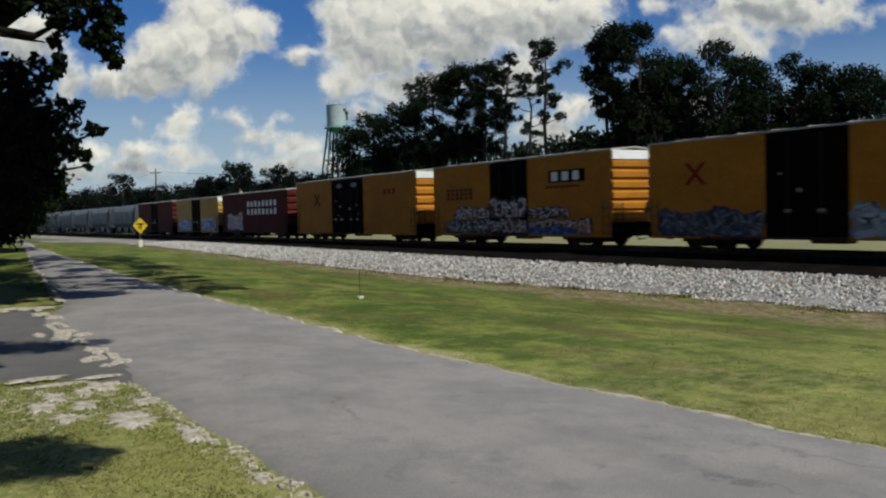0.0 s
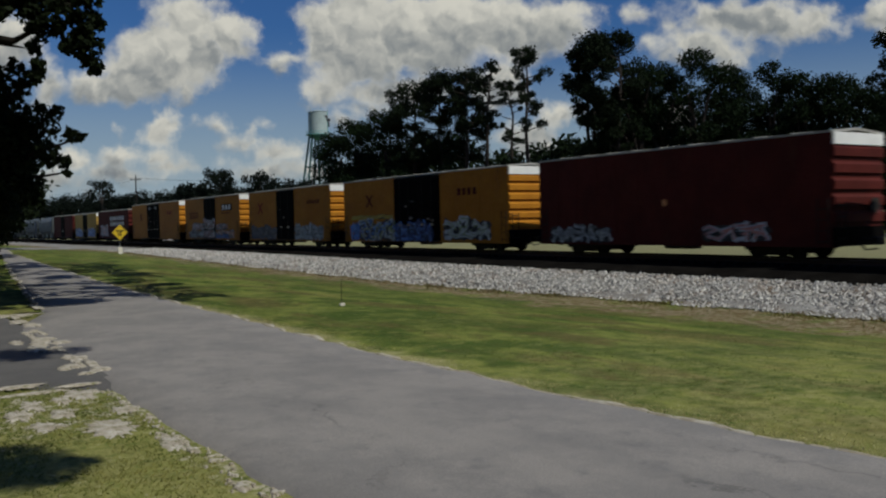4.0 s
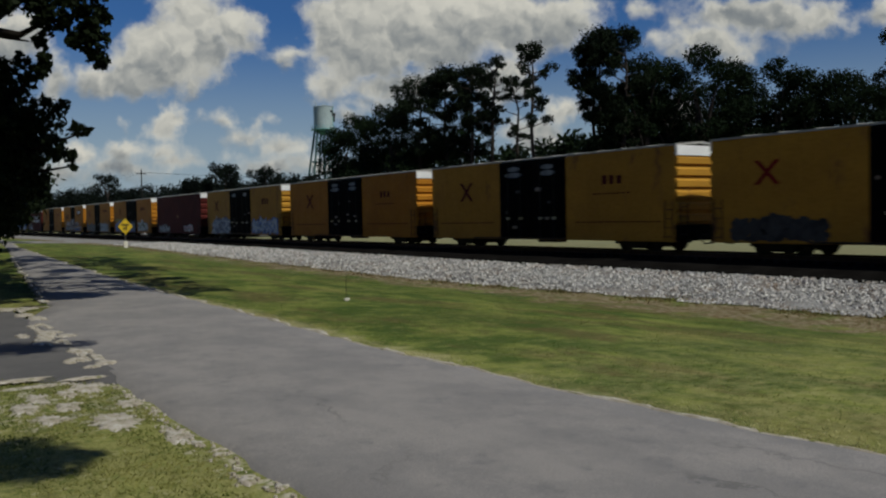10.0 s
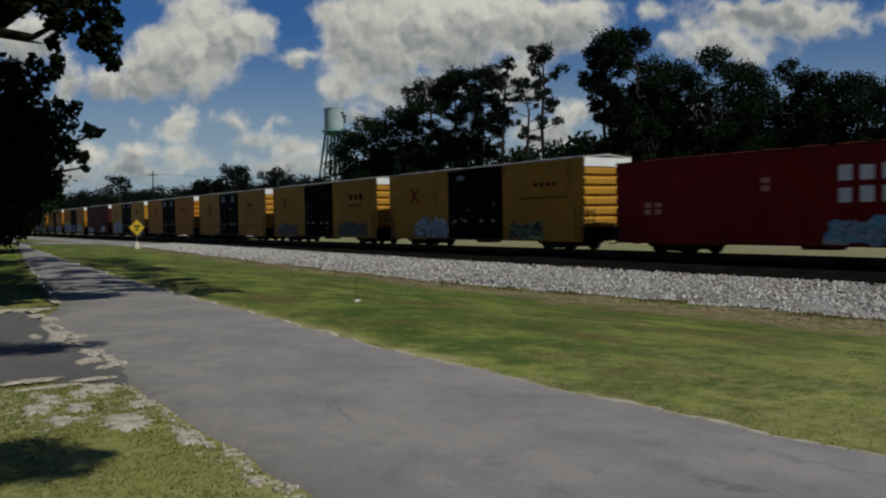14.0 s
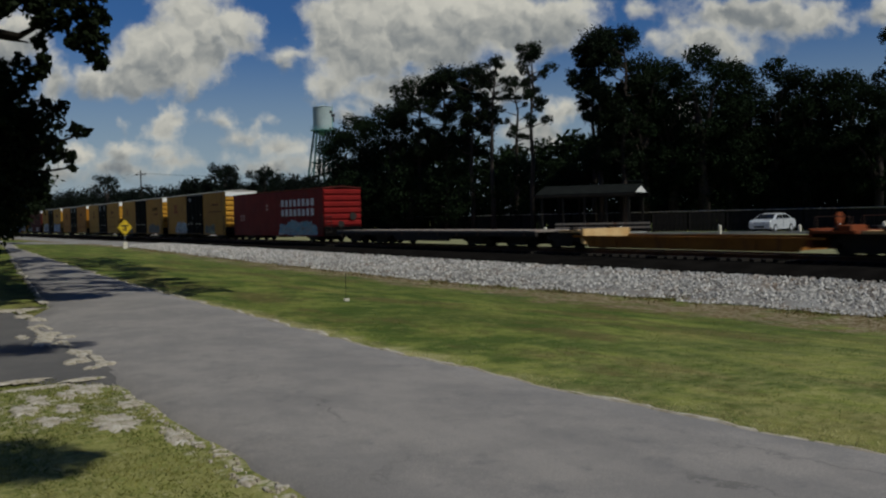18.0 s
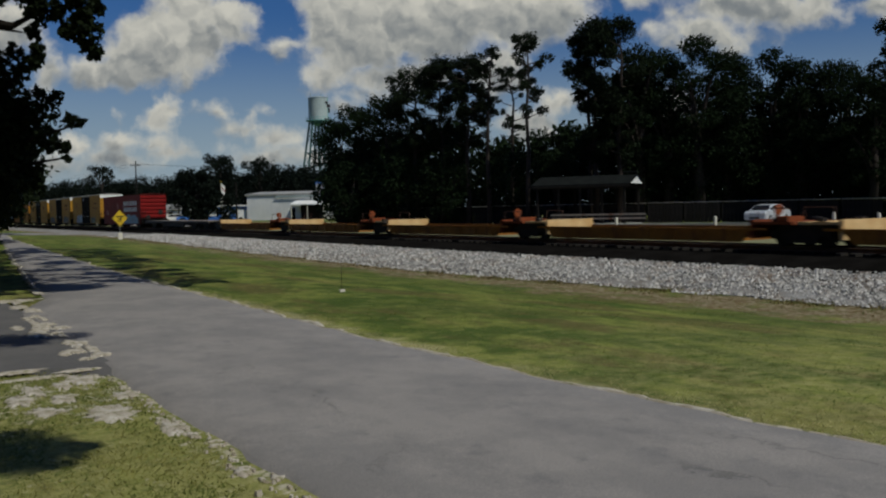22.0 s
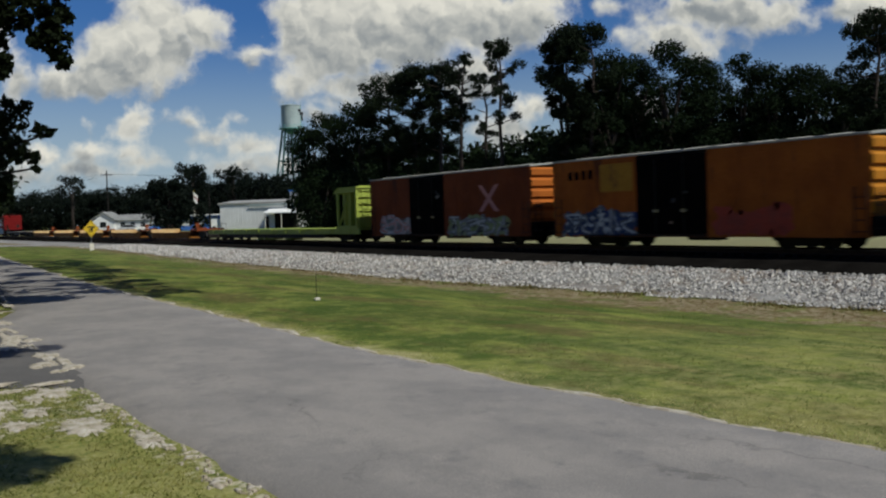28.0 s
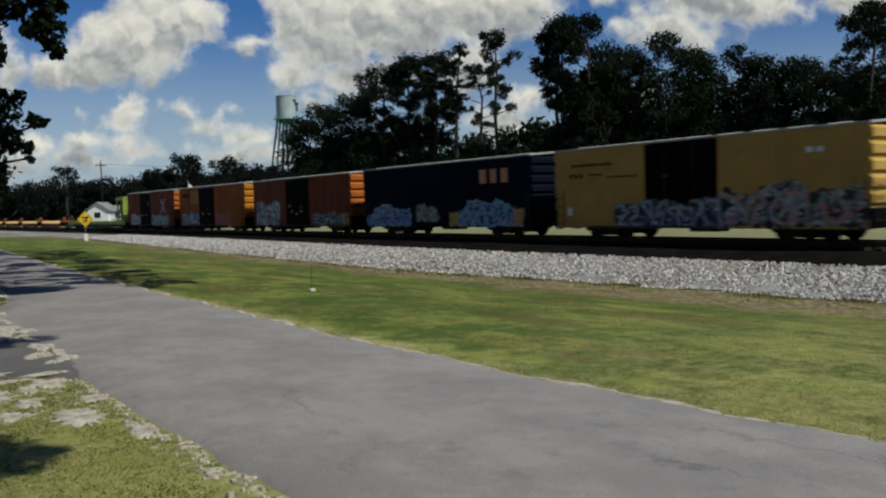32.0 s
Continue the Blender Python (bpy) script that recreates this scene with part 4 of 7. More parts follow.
def boxcar(u0, u1, eave, paint, door_paint=None, door=(0.0, 0.0), cap=None, ribs=5, roof=None, label="", end_paint=None, belly=0.0, plug=True):
    """A steel boxcar from u0 (leading end) to u1 along the train, eave height over the ground datum."""
    mid, half = (u0 + u1) / 2, (u0 - u1) / 2
    car = thing("boxcar", pose(TRACK_X, mid, RAIL_TOP), label, "boxcar", "freight train")
    z0, z1 = 0.46, eave - RAIL_TOP
    d0, d1 = door[0] - door[1] / 2, door[0] + door[1] / 2
    for side in (-1, 1):
        x0, x1 = sorted((side * HALF, side * (HALF - 0.08)))
        spans = [(-half, half)] if not door[1] or side > 0 else [(-half, d0), (d1, half)]
        for a, b in spans:
            part("side_wall", Geo().box(x0, x1, a, b, z0 + 0.12, z1), paint, car)
            if side < 0:
                part("belt_seam", Geo().box(-HALF - 0.016, -HALF - 0.001, a + 0.05, b - 0.05, z0 + 1.86, z0 + 1.90), paint, car)
            n = max(1, round((b - a) / 1.25)) if side < 0 else 0
            for k in range(1, n):
                seam = part("panel_seam", shared(("seam", paint.name, z1), lambda: Geo().box(-HALF - 0.010, -HALF, -0.04, 0.04, z0 + 0.3, z1 - 0.12).mesh("panel_seam", paint)), paint, car)
                seam.location.y = a + (b - a) * k / n
        s = Geo()
        xo = side * (HALF + 0.012)
        a, b = sorted((xo, xo - side * 0.16))
        s.prism([(-half, z0 + 0.13), (-half, z0), (-half + 3.6, z0), (-half + 4.4, z0 - belly), (half - 4.4, z0 - belly), (half - 3.6, z0), (half, z0), (half, z0 + 0.13)], a, b, "x")
        part("side_sill", s, paint, car)
    for way in (-1, 1):
        end_wall(car, way * half, way, z0 + 0.70, z1, end_paint or paint, cap, ribs)
        # tall sill box, black to carry the next wagon's shade on the end
        part("end_sill", Geo().box(-HALF, HALF, min(way * half, way * (half + 0.12)), max(way * half, way * (half + 0.12)), z0 + 0.02, z0 + 0.696), BLACK, car)
        coupler(car, way * half, way)
        bogie(car, way * (half - 2.7))
        ladder(car, -HALF - 0.05, way * (half - 0.32), z0 + 0.1, z0 + 1.7, IRON)
    ladder(car, -HALF + 0.35, -half - 0.16, z0 + 0.2, z0 + 1.6, IRON, along=False)
    part("brake_wheel", Geo().prism([(0.8 + 0.28 * math.cos(a), 1.9 + 0.28 * math.sin(a)) for a in (k * math.pi / 6 for k in range(12))], -half - 0.2, -half - 0.16, "y"), IRON, car)
    r = Geo()
    r.prism([(-HALF - 0.03, z1 - 0.02), (-HALF - 0.03, z1 + 0.06), (0, z1 + 0.19), (HALF + 0.03, z1 + 0.06), (HALF + 0.03, z1 - 0.02), (0, z1 + 0.10)], -half - 0.06, half + 0.06)
    n = round(2 * half / 1.5)
    for k in range(1, n):
        yy = -half + 2 * half * k / n
        r.prism([(-HALF - 0.03, z1 + 0.06), (-HALF - 0.03, z1 + 0.085), (0, z1 + 0.215), (HALF + 0.03, z1 + 0.085), (HALF + 0.03, z1 + 0.06), (0, z1 + 0.19)], yy - 0.04, yy + 0.04)
    part("roof", r, roof or ROOF, car, "ribbed metal roof")
    part("underframe", Geo().box(-0.35, 0.35, -half, half, z0 + 0.05, z0 + 0.4).box(-HALF + 0.1, HALF - 0.1, -half + 0.05, half - 0.05, z0 + 0.40, z0 + 0.47).box(-1.0, -0.3, -1.1, 0.3, z0 - 0.15, z0 + 0.3, 0.05), IRON, car)
    if door[1]:
        halves = 2 if door[1] > 4 else 1
        wd = door[1] / halves
        for k in range(halves):
            a = d0 + k * wd
            g = Geo().box(-HALF - 0.035, -HALF + 0.05, a + 0.015, a + wd - 0.015, z0 + 0.10, z1 - 0.10)
            dr = part("door", g, door_paint, car, "dark sliding plug door")
            for j in range(1, 5):
                zz = z0 + 0.1 + (z1 - z0 - 0.2) * j / 5
                part("rib", Geo().box(-HALF - 0.052, -HALF - 0.036, a + 0.12, a + wd - 0.12, zz - 0.035, zz + 0.035), door_paint, dr)
            st = random.Random(int(abs(u0) * 10) + k)
            for _ in range(3):
                yy, zz, ww, hh = a + wd * st.uniform(0.12, 0.88), z0 + st.uniform(0.5, 2.6), st.uniform(0.06, 0.22), st.uniform(0.03, 0.10)
                part("stencil", Geo().box(-HALF - 0.0545, -HALF - 0.0365, yy - ww, yy + ww, zz - hh, zz + hh), PAINT["black"] if st.random() < 0.4 else DECK, dr, "worn stencil mark")
            for yy in (a + wd * 0.3, a + wd * 0.7):
                part("lock_bar", Geo().tube([(-HALF - 0.09, yy, z0 + 0.15), (-HALF - 0.09, yy, z1 - 0.2)], 0.022, 6), IRON, dr)
                part("lock_handle", Geo().box(-HALF - 0.13, -HALF - 0.05, yy - 0.12, yy + 0.12, z0 + 1.0, z0 + 1.12), STEEL, dr)
        part("door_rail", Geo().box(-HALF - 0.09, -HALF - 0.01, d0 - (0 if plug else wd), d1 + wd * 0.9, z0 + 0.02, z0 + 0.09), IRON, car)
    return car, half, z0, z1


def ovals(car, spots, mat, label):
    for y, z, ry, rz in spots:
        g = Geo().prism([(y + ry * math.cos(2 * math.pi * k / 16), z + rz * math.sin(2 * math.pi * k / 16)) for k in range(16)], -HALF - 0.060, -HALF - 0.054, "x")
        part("emblem", g, mat, car, label)


def hopper(u0, u1):
    """A grey covered hopper wagon with bowed sides, sloped bays and roof hatches."""
    mid, half = (u0 + u1) / 2, (u0 - u1) / 2
    car = thing("hopper_wagon", pose(TRACK_X, mid, RAIL_TOP), "light grey covered hopper wagon with rounded sides", "hopper wagon", "freight train")
    ring = [(-1.2, 1.0), (-1.5, 1.5), (-1.58, 2.3), (-1.5, 3.2), (-1.2, 3.75), (0, 3.95), (1.2, 3.75), (1.5, 3.2), (1.58, 2.3), (1.5, 1.5), (1.2, 1.0)]
    part("tank", Geo().prism(ring, -half + 1.4, half - 1.4), GREY_CAR, car, smooth=False)
    for way in (-1, 1):
        s = Geo().prism([(way * (half - 1.4), 1.4), (way * (half - 1.4), 3.7), (way * (half - 0.2), 3.7), (way * (half - 0.3), 3.5), (way * (half - 1.2), 1.4)], -1.35, 1.35, "x")
        part("end_slope", s, GREY_CAR, car)
        part("end_platform", Geo().box(-1.5, 1.5, min(way * half, way * (half - 1.6)), max(way * half, way * (half - 1.6)), 0.8, 0.98), IRON, car)
        for sx in (-1.3, 1.3):
            part("end_post", Geo().tube([(sx, way * (half - 0.25), 0.98), (sx, way * (half - 0.25), 3.6)], 0.05, 6), GREY_CAR, car)
        ladder(car, -1.2, way * half, 0.9, 3.6, IRON, along=False)
        bogie(car, way * (half - 1.7))
        coupler(car, way * half, way)
    n = 6
    for k in range(1, n):
        yy = -half + 1.4 + (2 * half - 2.8) * k / n
        part("rib", Geo().prism([(-1.25, 1.0), (-1.56, 1.5), (-1.64, 2.3), (-1.56, 3.2), (-1.24, 3.76), (-1.1, 3.7), (-1.4, 2.3), (-1.1, 1.0)], yy - 0.05, yy + 0.05), GREY_CAR, car)
    for k in range(3):
        yy = -half + 1.4 + (2 * half - 2.8) * (k + 0.5) / 3
        part("discharge_bay", Geo().prism([(yy - 1.9, 1.05), (yy - 0.4, 0.3), (yy + 0.4, 0.3), (yy + 1.9, 1.05)], -1.1, 1.1, "x"), GREY_CAR, car)
    part("roof_hatch", Geo().box(-0.35, 0.35, -half + 2, half - 2, 3.86, 4.05, 0.04), GREY_CAR, car)
    part("underframe", Geo().box(-0.3, 0.3, -half, half, 0.55, 0.85), IRON, car)
    return car


def flatcar(u0, u1):
    """A heavy-duty flatcar: thin deck, deep dark sills, two trucks under each end."""
    mid, half = (u0 + u1) / 2, (u0 - u1) / 2
    car = thing("flatcar", pose(TRACK_X, mid, RAIL_TOP), "empty heavy flatcar with a bleached deck and dark sills", "flatcar", "freight train")
    n = 40
    for k in range(n):
        y = -half + 2 * half * k / n
        plank = part("deck_plank", shared("deck_plank", lambda: Geo().box(-HALF + 0.02, HALF - 0.02, 0.01, 2 * half / n - 0.012, 0.82, 0.90).mesh("deck_plank", DECK)), DECK, car)
        plank.location = (0, y, 0.006 * math.sin(k * 2.7))
    for side in (-1, 1):
        x0, x1 = sorted((side * (HALF - 0.02), side * (HALF - 0.16)))
        part("side_sill", Geo().prism([(-half, 0.816), (-half, 0.60), (-half + 7.6, 0.60), (-half + 8.0, 0.30), (half - 8.4, 0.30), (half - 8.0, 0.60), (half, 0.60), (half, 0.816)], x0, x1, "x"), IRON, car, "oily dark side sill")
        for k in range(11):
            yy = -half + 0.9 + (2 * half - 1.8) * k / 10
            xo = side * (HALF + 0.005)
            part("stake_pocket", Geo().box(min(xo, xo - side * 0.024), max(xo, xo - side * 0.024), yy - 0.07, yy + 0.07, 0.60, 0.81), RAIL_RUST, car)
    part("centre_sill", Geo().box(-0.35, 0.35, -half, half, 0.36, 0.80), IRON, car)
    for way in (-1, 1):
        part("span_bolster", Geo().box(-0.5, 0.5, min(way * (half - 0.6), way * (half - 7.2)), max(way * (half - 0.6), way * (half - 7.2)), 0.62, 0.80), IRON, car)
        bogie(car, way * (half - 2.05)), bogie(car, way * (half - 5.75))
        coupler(car, way * half, way)
    part("brake_wheel", Geo().prism([(-1.2 + 0.24 * math.cos(a), 1.35 + 0.24 * math.sin(a)) for a in (k * math.pi / 6 for k in range(12))], half - 0.12, half - 0.08, "y").box(-1.22, -1.18, half - 0.08, half - 0.04, 0.9, 1.36), IRON, car)
    return car


def well_car(u0, pitch, first, last):
    """One platform of an articulated well wagon: deep side sills, raised platforms over the shared trucks."""
    mid = u0 - pitch / 2
    h = pitch / 2
    car = thing("well_wagon", pose(TRACK_X, mid, RAIL_TOP), "empty articulated well wagon in dirty yellow-orange paint", "well wagon", "freight train")
    for side in (-1, 1):
        x0, x1 = sorted((side * HALF, side * (HALF - 0.12)))
        part("side_sill", Geo().prism([(-h + 1.9, 0.60), (-h + 2.3, 0.15), (h - 2.3, 0.15), (h - 1.9, 0.60)], x0, x1, "x"), WELL, car)
        part("top_chord", Geo().box(x0 - 0.03, x1 + 0.03, -h + 1.2, h - 1.2, 0.602, 0.68), WELL, car)
        for k in range(8):
            yy = -h + 2.6 + (pitch - 5.2) * k / 7
            part("stiffener", Geo().box(x0 - 0.05 if side < 0 else x1, x0 if side < 0 else x1 + 0.05, yy - 0.05, yy + 0.05, 0.18, 0.58), WELL, car)
    for k in range(4):
        yy = -h + 3.2 + (pitch - 6.4) * k / 3
        part("cross_member", Geo().box(-HALF + 0.12, HALF - 0.12, yy - 0.2, yy + 0.2, 0.155, 0.24), WELL, car)
    for way in (-1, 1):
        a, b = sorted((way * (h - 0.1), way * (h - 1.75)))
        # leading end takes the paler sunlit colour, trailing end the rusty one
        part("platform", Geo().prism([(a, 0.82), (a, 0.92), (b, 0.92), (b, 0.82)], -HALF + 0.06, HALF - 0.06, "x"), SUNLIT_TAN if way > 0 else RUST_BROWN, car, "end platform painted paler as if sunlit" if way > 0 else "rusted end platform")
        a, b = sorted((way * (h - 1.75), way * (h - 1.9)))
        part("bulkhead", Geo().box(-HALF + 0.04, HALF - 0.04, a, b, 0.30, 1.0), SUNLIT_TAN if way > 0 else RUST_BROWN, car, "steel bulkhead at the end of the well")
        for sx in (-1.2, 1.2):
            part("container_pedestal", Geo().box(sx - 0.14, sx + 0.14, way * (h - 0.9) - 0.14, way * (h - 0.9) + 0.14, 0.92, 1.06, 0.02), IRON, car)
        part("draft_sill", Geo().box(-0.3, 0.3, min(way * h, way * (h - 1.8)), max(way * h, way * (h - 1.8)), 0.5, 0.81), IRON, car)
    # brake stand, hand rails and hoses crowd the rusty trailing platform
    part("brake_stand", Geo().box(-1.15, -1.05, -h + 0.95, -h + 1.05, 0.92, 1.42).prism([(-1.1 + 0.22 * math.cos(a), 1.36 + 0.22 * math.sin(a)) for a in (k * math.pi / 5 for k in range(10))], -h + 0.90, -h + 0.94, "y"), RUST_BROWN, car)
    for sx in (-HALF + 0.1, HALF - 0.1):
        part("hand_rail", Geo().tube([(sx, -h + 0.3, 0.92), (sx, -h + 0.3, 1.42), (sx, -h + 1.6, 1.42), (sx, -h + 1.6, 0.92)], 0.02, 5), RAIL_RUST, car)
    part("equipment_box", Geo().box(-HALF + 0.15, -0.4, -h + 0.35, -h + 0.8, 0.92, 1.12, 0.03), RUST_BROWN, car, "rusted equipment box")
    bogie(car, h)
    if first:
        coupler(car, h + 0.9, 1)
    if last:
        bogie(car, -h)
        coupler(car, -h - 0.9, -1)
    return car


def bulkhead_flatcar(u0, u1):
    """A lime-green flatcar with a braced, boxed-in end tower at its trailing end."""
    mid, half = (u0 + u1) / 2, (u0 - u1) / 2
    car = thing("bulkhead_flatcar", pose(TRACK_X, mid, RAIL_TOP), "lime-green flatcar with a tall braced end bulkhead", "flatcar", "freight train")
    part("deck", Geo().box(-HALF + 0.06, HALF - 0.06, -half, half, 0.80, 0.90), GREEN, car)
    for side in (-1, 1):
        x0, x1 = sorted((side * HALF, side * (HALF - 0.12)))
        part("side_sill", Geo().prism([(-half, 0.92), (-half, 0.55), (half, 0.55), (half, 0.92)], x0, x1, "x"), GREEN, car)
        part("truss_sill", Geo().prism([(-half + 4.4, 0.546), (-half + 5.2, 0.27), (half - 5.2, 0.27), (half - 4.4, 0.546)], x0 + 0.03, x1 - 0.03, "x"), IRON, car, "oily dark lower sill")
        for k in range(11):
            yy = -half + 1.2 + (2 * half - 2.4) * k / 10
            part("stake_pocket", Geo().box(x0 - 0.06 if side < 0 else x1, x0 if side < 0 else x1 + 0.06, yy - 0.08, yy + 0.08, 0.60, 0.88), GREEN, car)
    for yy in (-2.6, 0.8, 2.4):
        part("tool_box", Geo().box(-HALF + 0.14, -0.5, yy - 0.6, yy + 0.6, 0.12, 0.5, 0.04), GREEN, car)
    part("centre_sill", Geo().box(-0.35, 0.35, -half, half, 0.25, 0.78), IRON, car)
    for way in (-1, 1):
        bogie(car, way * (half - 2.6))
        coupler(car, way * half, way)
    r, top = -half + 0.3, 3.55
    tower = part("bulkhead", Geo().box(-HALF + 0.1, HALF - 0.1, r + 0.9, r + 1.02, 0.92, top - 0.1), GREEN, car, "green end bulkhead of plates and posts")
    for sx in (-HALF + 0.1, HALF - 0.1):
        for yy in (r + 0.08, r + 2.55):
            part("post", Geo().box(sx - 0.08, sx + 0.08, yy - 0.09, yy + 0.09, 0.90, top), GREEN, tower)
        part("brace", Geo().tube([(sx, r + 2.5, 0.95), (sx, r + 1.0, top - 0.3)], 0.07, 6), GREEN, tower)
        part("top_beam", Geo().box(sx - 0.08, sx + 0.08, r, r + 2.7, top - 0.30, top - 0.06), GREEN, tower)
        part("base_beam", Geo().box(sx - 0.08, sx + 0.08, r, r + 2.7, 0.92, 1.10), GREEN, tower)
    for sx in (-HALF + 0.42, HALF - 0.42):
        part("side_panel", Geo().box(sx - 0.02, sx + 0.02, r + 0.28, r + 2.44, 0.94, top - 0.34), GREEN, tower, "recessed side plate")
        for yy in (r + 0.75, r + 1.35, r + 1.95):
            part("panel_stiffener", Geo().box(sx - 0.08, sx + 0.08, yy - 0.035, yy + 0.035, 0.96, top - 0.36), GREEN, tower)
    for k in range(6):
        zz = 1.15 + k * 0.44
        part("rib", Geo().box(-HALF + 0.2, HALF - 0.2, r - 0.02, r + 0.10, zz, zz + 0.30, 0.03), GREEN, tower)
    for sx in (-0.9, -0.3, 0.3, 0.9):
        part("upright", Geo().box(sx - 0.06, sx + 0.06, r + 0.10, r + 0.26, 0.92, top - 0.1), GREEN, tower)
    part("roof_plate", Geo().prism([(r - 0.1, top - 0.05), (r - 0.1, top + 0.05), (r + 2.4, top + 0.05), (r + 3.0, top - 0.28), (r + 3.0, top - 0.34), (r + 2.4, top - 0.05)], -HALF, HALF, "x"), GREEN, tower)
    ladder(tower, -0.9, r - 0.08, 0.95, 3.4, GREEN, along=False)
    return car


TRAIN = []


def build_train():
    def keep(c):
        TRAIN.append(c)
        return c

    yellow = "yellow steel boxcar with "
    # grey hoppers and the wagons ahead
    for k in range(8):
        keep(hopper(120.5 + 15.6 * (k + 1) - 0.9, 120.5 + 15.6 * k))
    keep(boxcar(118.4, 102.6, 4.45, BROWN, BLACK, (0, 3.0), ribs=5, label="dark brown steel boxcar in deep shade")[0])
    c, h, a, b = boxcar(100.6, 86.2, 4.45, PALE_YELLOW, BLACK, (0, 3.0), WHITE, label=yellow + "blue graffiti along the bottom")
    keep(c), spray(c, 6.5, 2.0, a + 0.2, a + 1.5, ("navy", "blue", "white"), 2), spray(c, -2.0, -6.6, a + 0.2, a + 1.5, ("navy", "white", "blue"), 3)
    c, h, a, b = boxcar(84.7, 68.4, 4.55, BROWN, ribs=5, label="oxide-brown boxcar with two rows of white lettering")
    keep(c), bars(c, 1.2, 2.1, -6.2, 3.5, 8, WHITE, 2, label="white letter bar"), spray(c, 6.6, 2.6, a + 0.3, a + 1.8, ("grey", "white", "pink"), 4)
    c, h, a, b = boxcar(66.3, 47.6, 4.92, YELLOW, BLACK, (0.3, 5.0), WHITE, label=yellow + "a dark cross emblem and black doors")
    keep(c), saltire(c, 5.4, 3.0, 0.9, BROWN, "faded cross emblem"), bars(c, -5.2, 3.1, -7.0, 3.5, 3, RED), ovals(c, [(1.4, b - 0.5, 0.5, 0.16), (-0.9, b - 0.5, 0.5, 0.16)], PAINT["grey"], "pale oval mark")
    c, h, a, b = boxcar(45.4, 30.1, 4.95, YELLOW, BLACK, (0.2, 3.3), WHITE, 6, label=yellow + "a huge domed mural of graffiti")
    keep(c), spray(c, 6.4, 2.0, a + 0.15, a + 0.95, ("black", "black", "white", "black"), 6, letters=8), spray(c, 5.4, 2.0, a + 0.90, a + 1.75, ("black", "black", "pink", "white"), 63, dome=0.3, letters=6)
    spray(c, 1.8, -1.4, a + 0.15, a + 1.0, ("black", "black", "white", "pink"), 61, letters=6, face=0.056), spray(c, 1.8, -1.4, a + 0.98, a + 2.1, ("black", "black", "pink", "white"), 64, letters=5, face=0.056)
    spray(c, -1.5, -6.2, a + 0.15, a + 0.95, ("black", "black", "pink", "orange", "white"), 62, letters=8), spray(c, -1.6, -4.6, a + 0.92, a + 1.65, ("black", "black", "pink", "white"), 65, dome=0.5, letters=5)
    spray(c, -1.5, -5.0, a + 0.12, a + 0.55, ("navy", "navy", "blue"), 7, face=0.02)
    part("logo_plate", Geo().box(-HALF - 0.016, -HALF - 0.011, -5.9, -3.2, 3.12, 3.72), BLACK, c, "black plate"), bars(c, -3.4, 3.2, -5.8, 3.64, 3, WHITE)
    bars(c, -3.0, 2.85, -5.6, 2.98, 9, BROWN), bars(c, 6.2, 2.5, 3.4, 3.2, 6, BROWN, 3)
    c, h, a, b = boxcar(27.7, 12.2, 4.95, YELLOW, BLACK, (0.1, 3.4), WHITE, 6, label=yellow + "grey graffiti low on both halves")
    keep(c), spray(c, 7.2, 1.9, a + 0.1, a + 1.25, ("black", "navy", "grey", "black"), 8, letters=9), spray(c, -1.9, -6.6, a + 0.1, a + 1.3, ("grey", "pale", "black", "pale"), 9)
    saltire(c, 5.2, 3.1, 0.9, RED, "faded red cross emblem"), bars(c, -4.0, 3.2, -6.2, 3.5, 5, BROWN)
    c, h, a, b = boxcar(9.9, -8.5, 4.95, YELLOW, BLACK, (-0.2, 5.2), WHITE, 6, label=yellow + "blue and white graffiti near its ends")
    keep(c), spray(c, 8.2, 7.0, a + 0.1, a + 1.3, ("blue", "navy", "blue"), 101, letters=1), spray(c, 6.9, 2.5, a + 0.1, a + 1.5, ("black", "pale", "green", "blue", "navy"), 10), spray(c, 8.0, 2.6, a + 1.45, a + 1.75, ("yellow", "black", "yellow"), 102), spray(c, -3.2, -7.6, a + 0.2, a + 1.45, ("black", "white", "white", "green"), 11)
    spray(c, 2.2, -2.0, a + 0.1, a + 1.3, ("navy", "blue", "navy"), 12, face=0.056), saltire(c, 5.6, 3.1, 0.8, BROWN, "faded cross emblem"), bars(c, -4.6, 3.1, -6.6, 3.5, 4, BROWN)
    c, h, a, b = boxcar(-11.1, -26.7, 4.95, BROWN, cap=WHITE, ribs=5, label="dark brown boxcar with white scrawls at its foot")
    keep(c), spray(c, 7.0, 3.0, a + 0.1, a + 0.95, ("black", "white", "grey"), 13), spray(c, -2.2, -5.2, a + 0.2, a + 0.95, ("black", "white", "pink"), 14), bars(c, -0.1, 2.1, -0.5, 2.4, 1, PAINT["orange"])
    c, h, a, b = boxcar(-28.9, -47.1, 4.95, YELLOW_OLD, BLACK, (0.2, 5.2), WHITE, 6, label=yellow + "big blue and white graffiti")
    keep(c), spray(c, 7.6, 2.6, a + 0.05, a + 1.75, ("navy", "pale", "white", "navy"), 15, dome=0.2), spray(c, -2.7, -8.4, a + 0.1, a + 1.5, ("navy", "blue", "white", "pale"), 16)
    saltire(c, 6.4, 3.1, 1.0, BROWN, "faded cross emblem"), ovals(c, [(1.5, b - 0.5, 0.5, 0.15), (-1.2, b - 0.5, 0.5, 0.15)], PAINT["grey"], "pale oval mark"), bars(c, -5.0, 3.0, -6.6, 3.5, 3, BROWN)
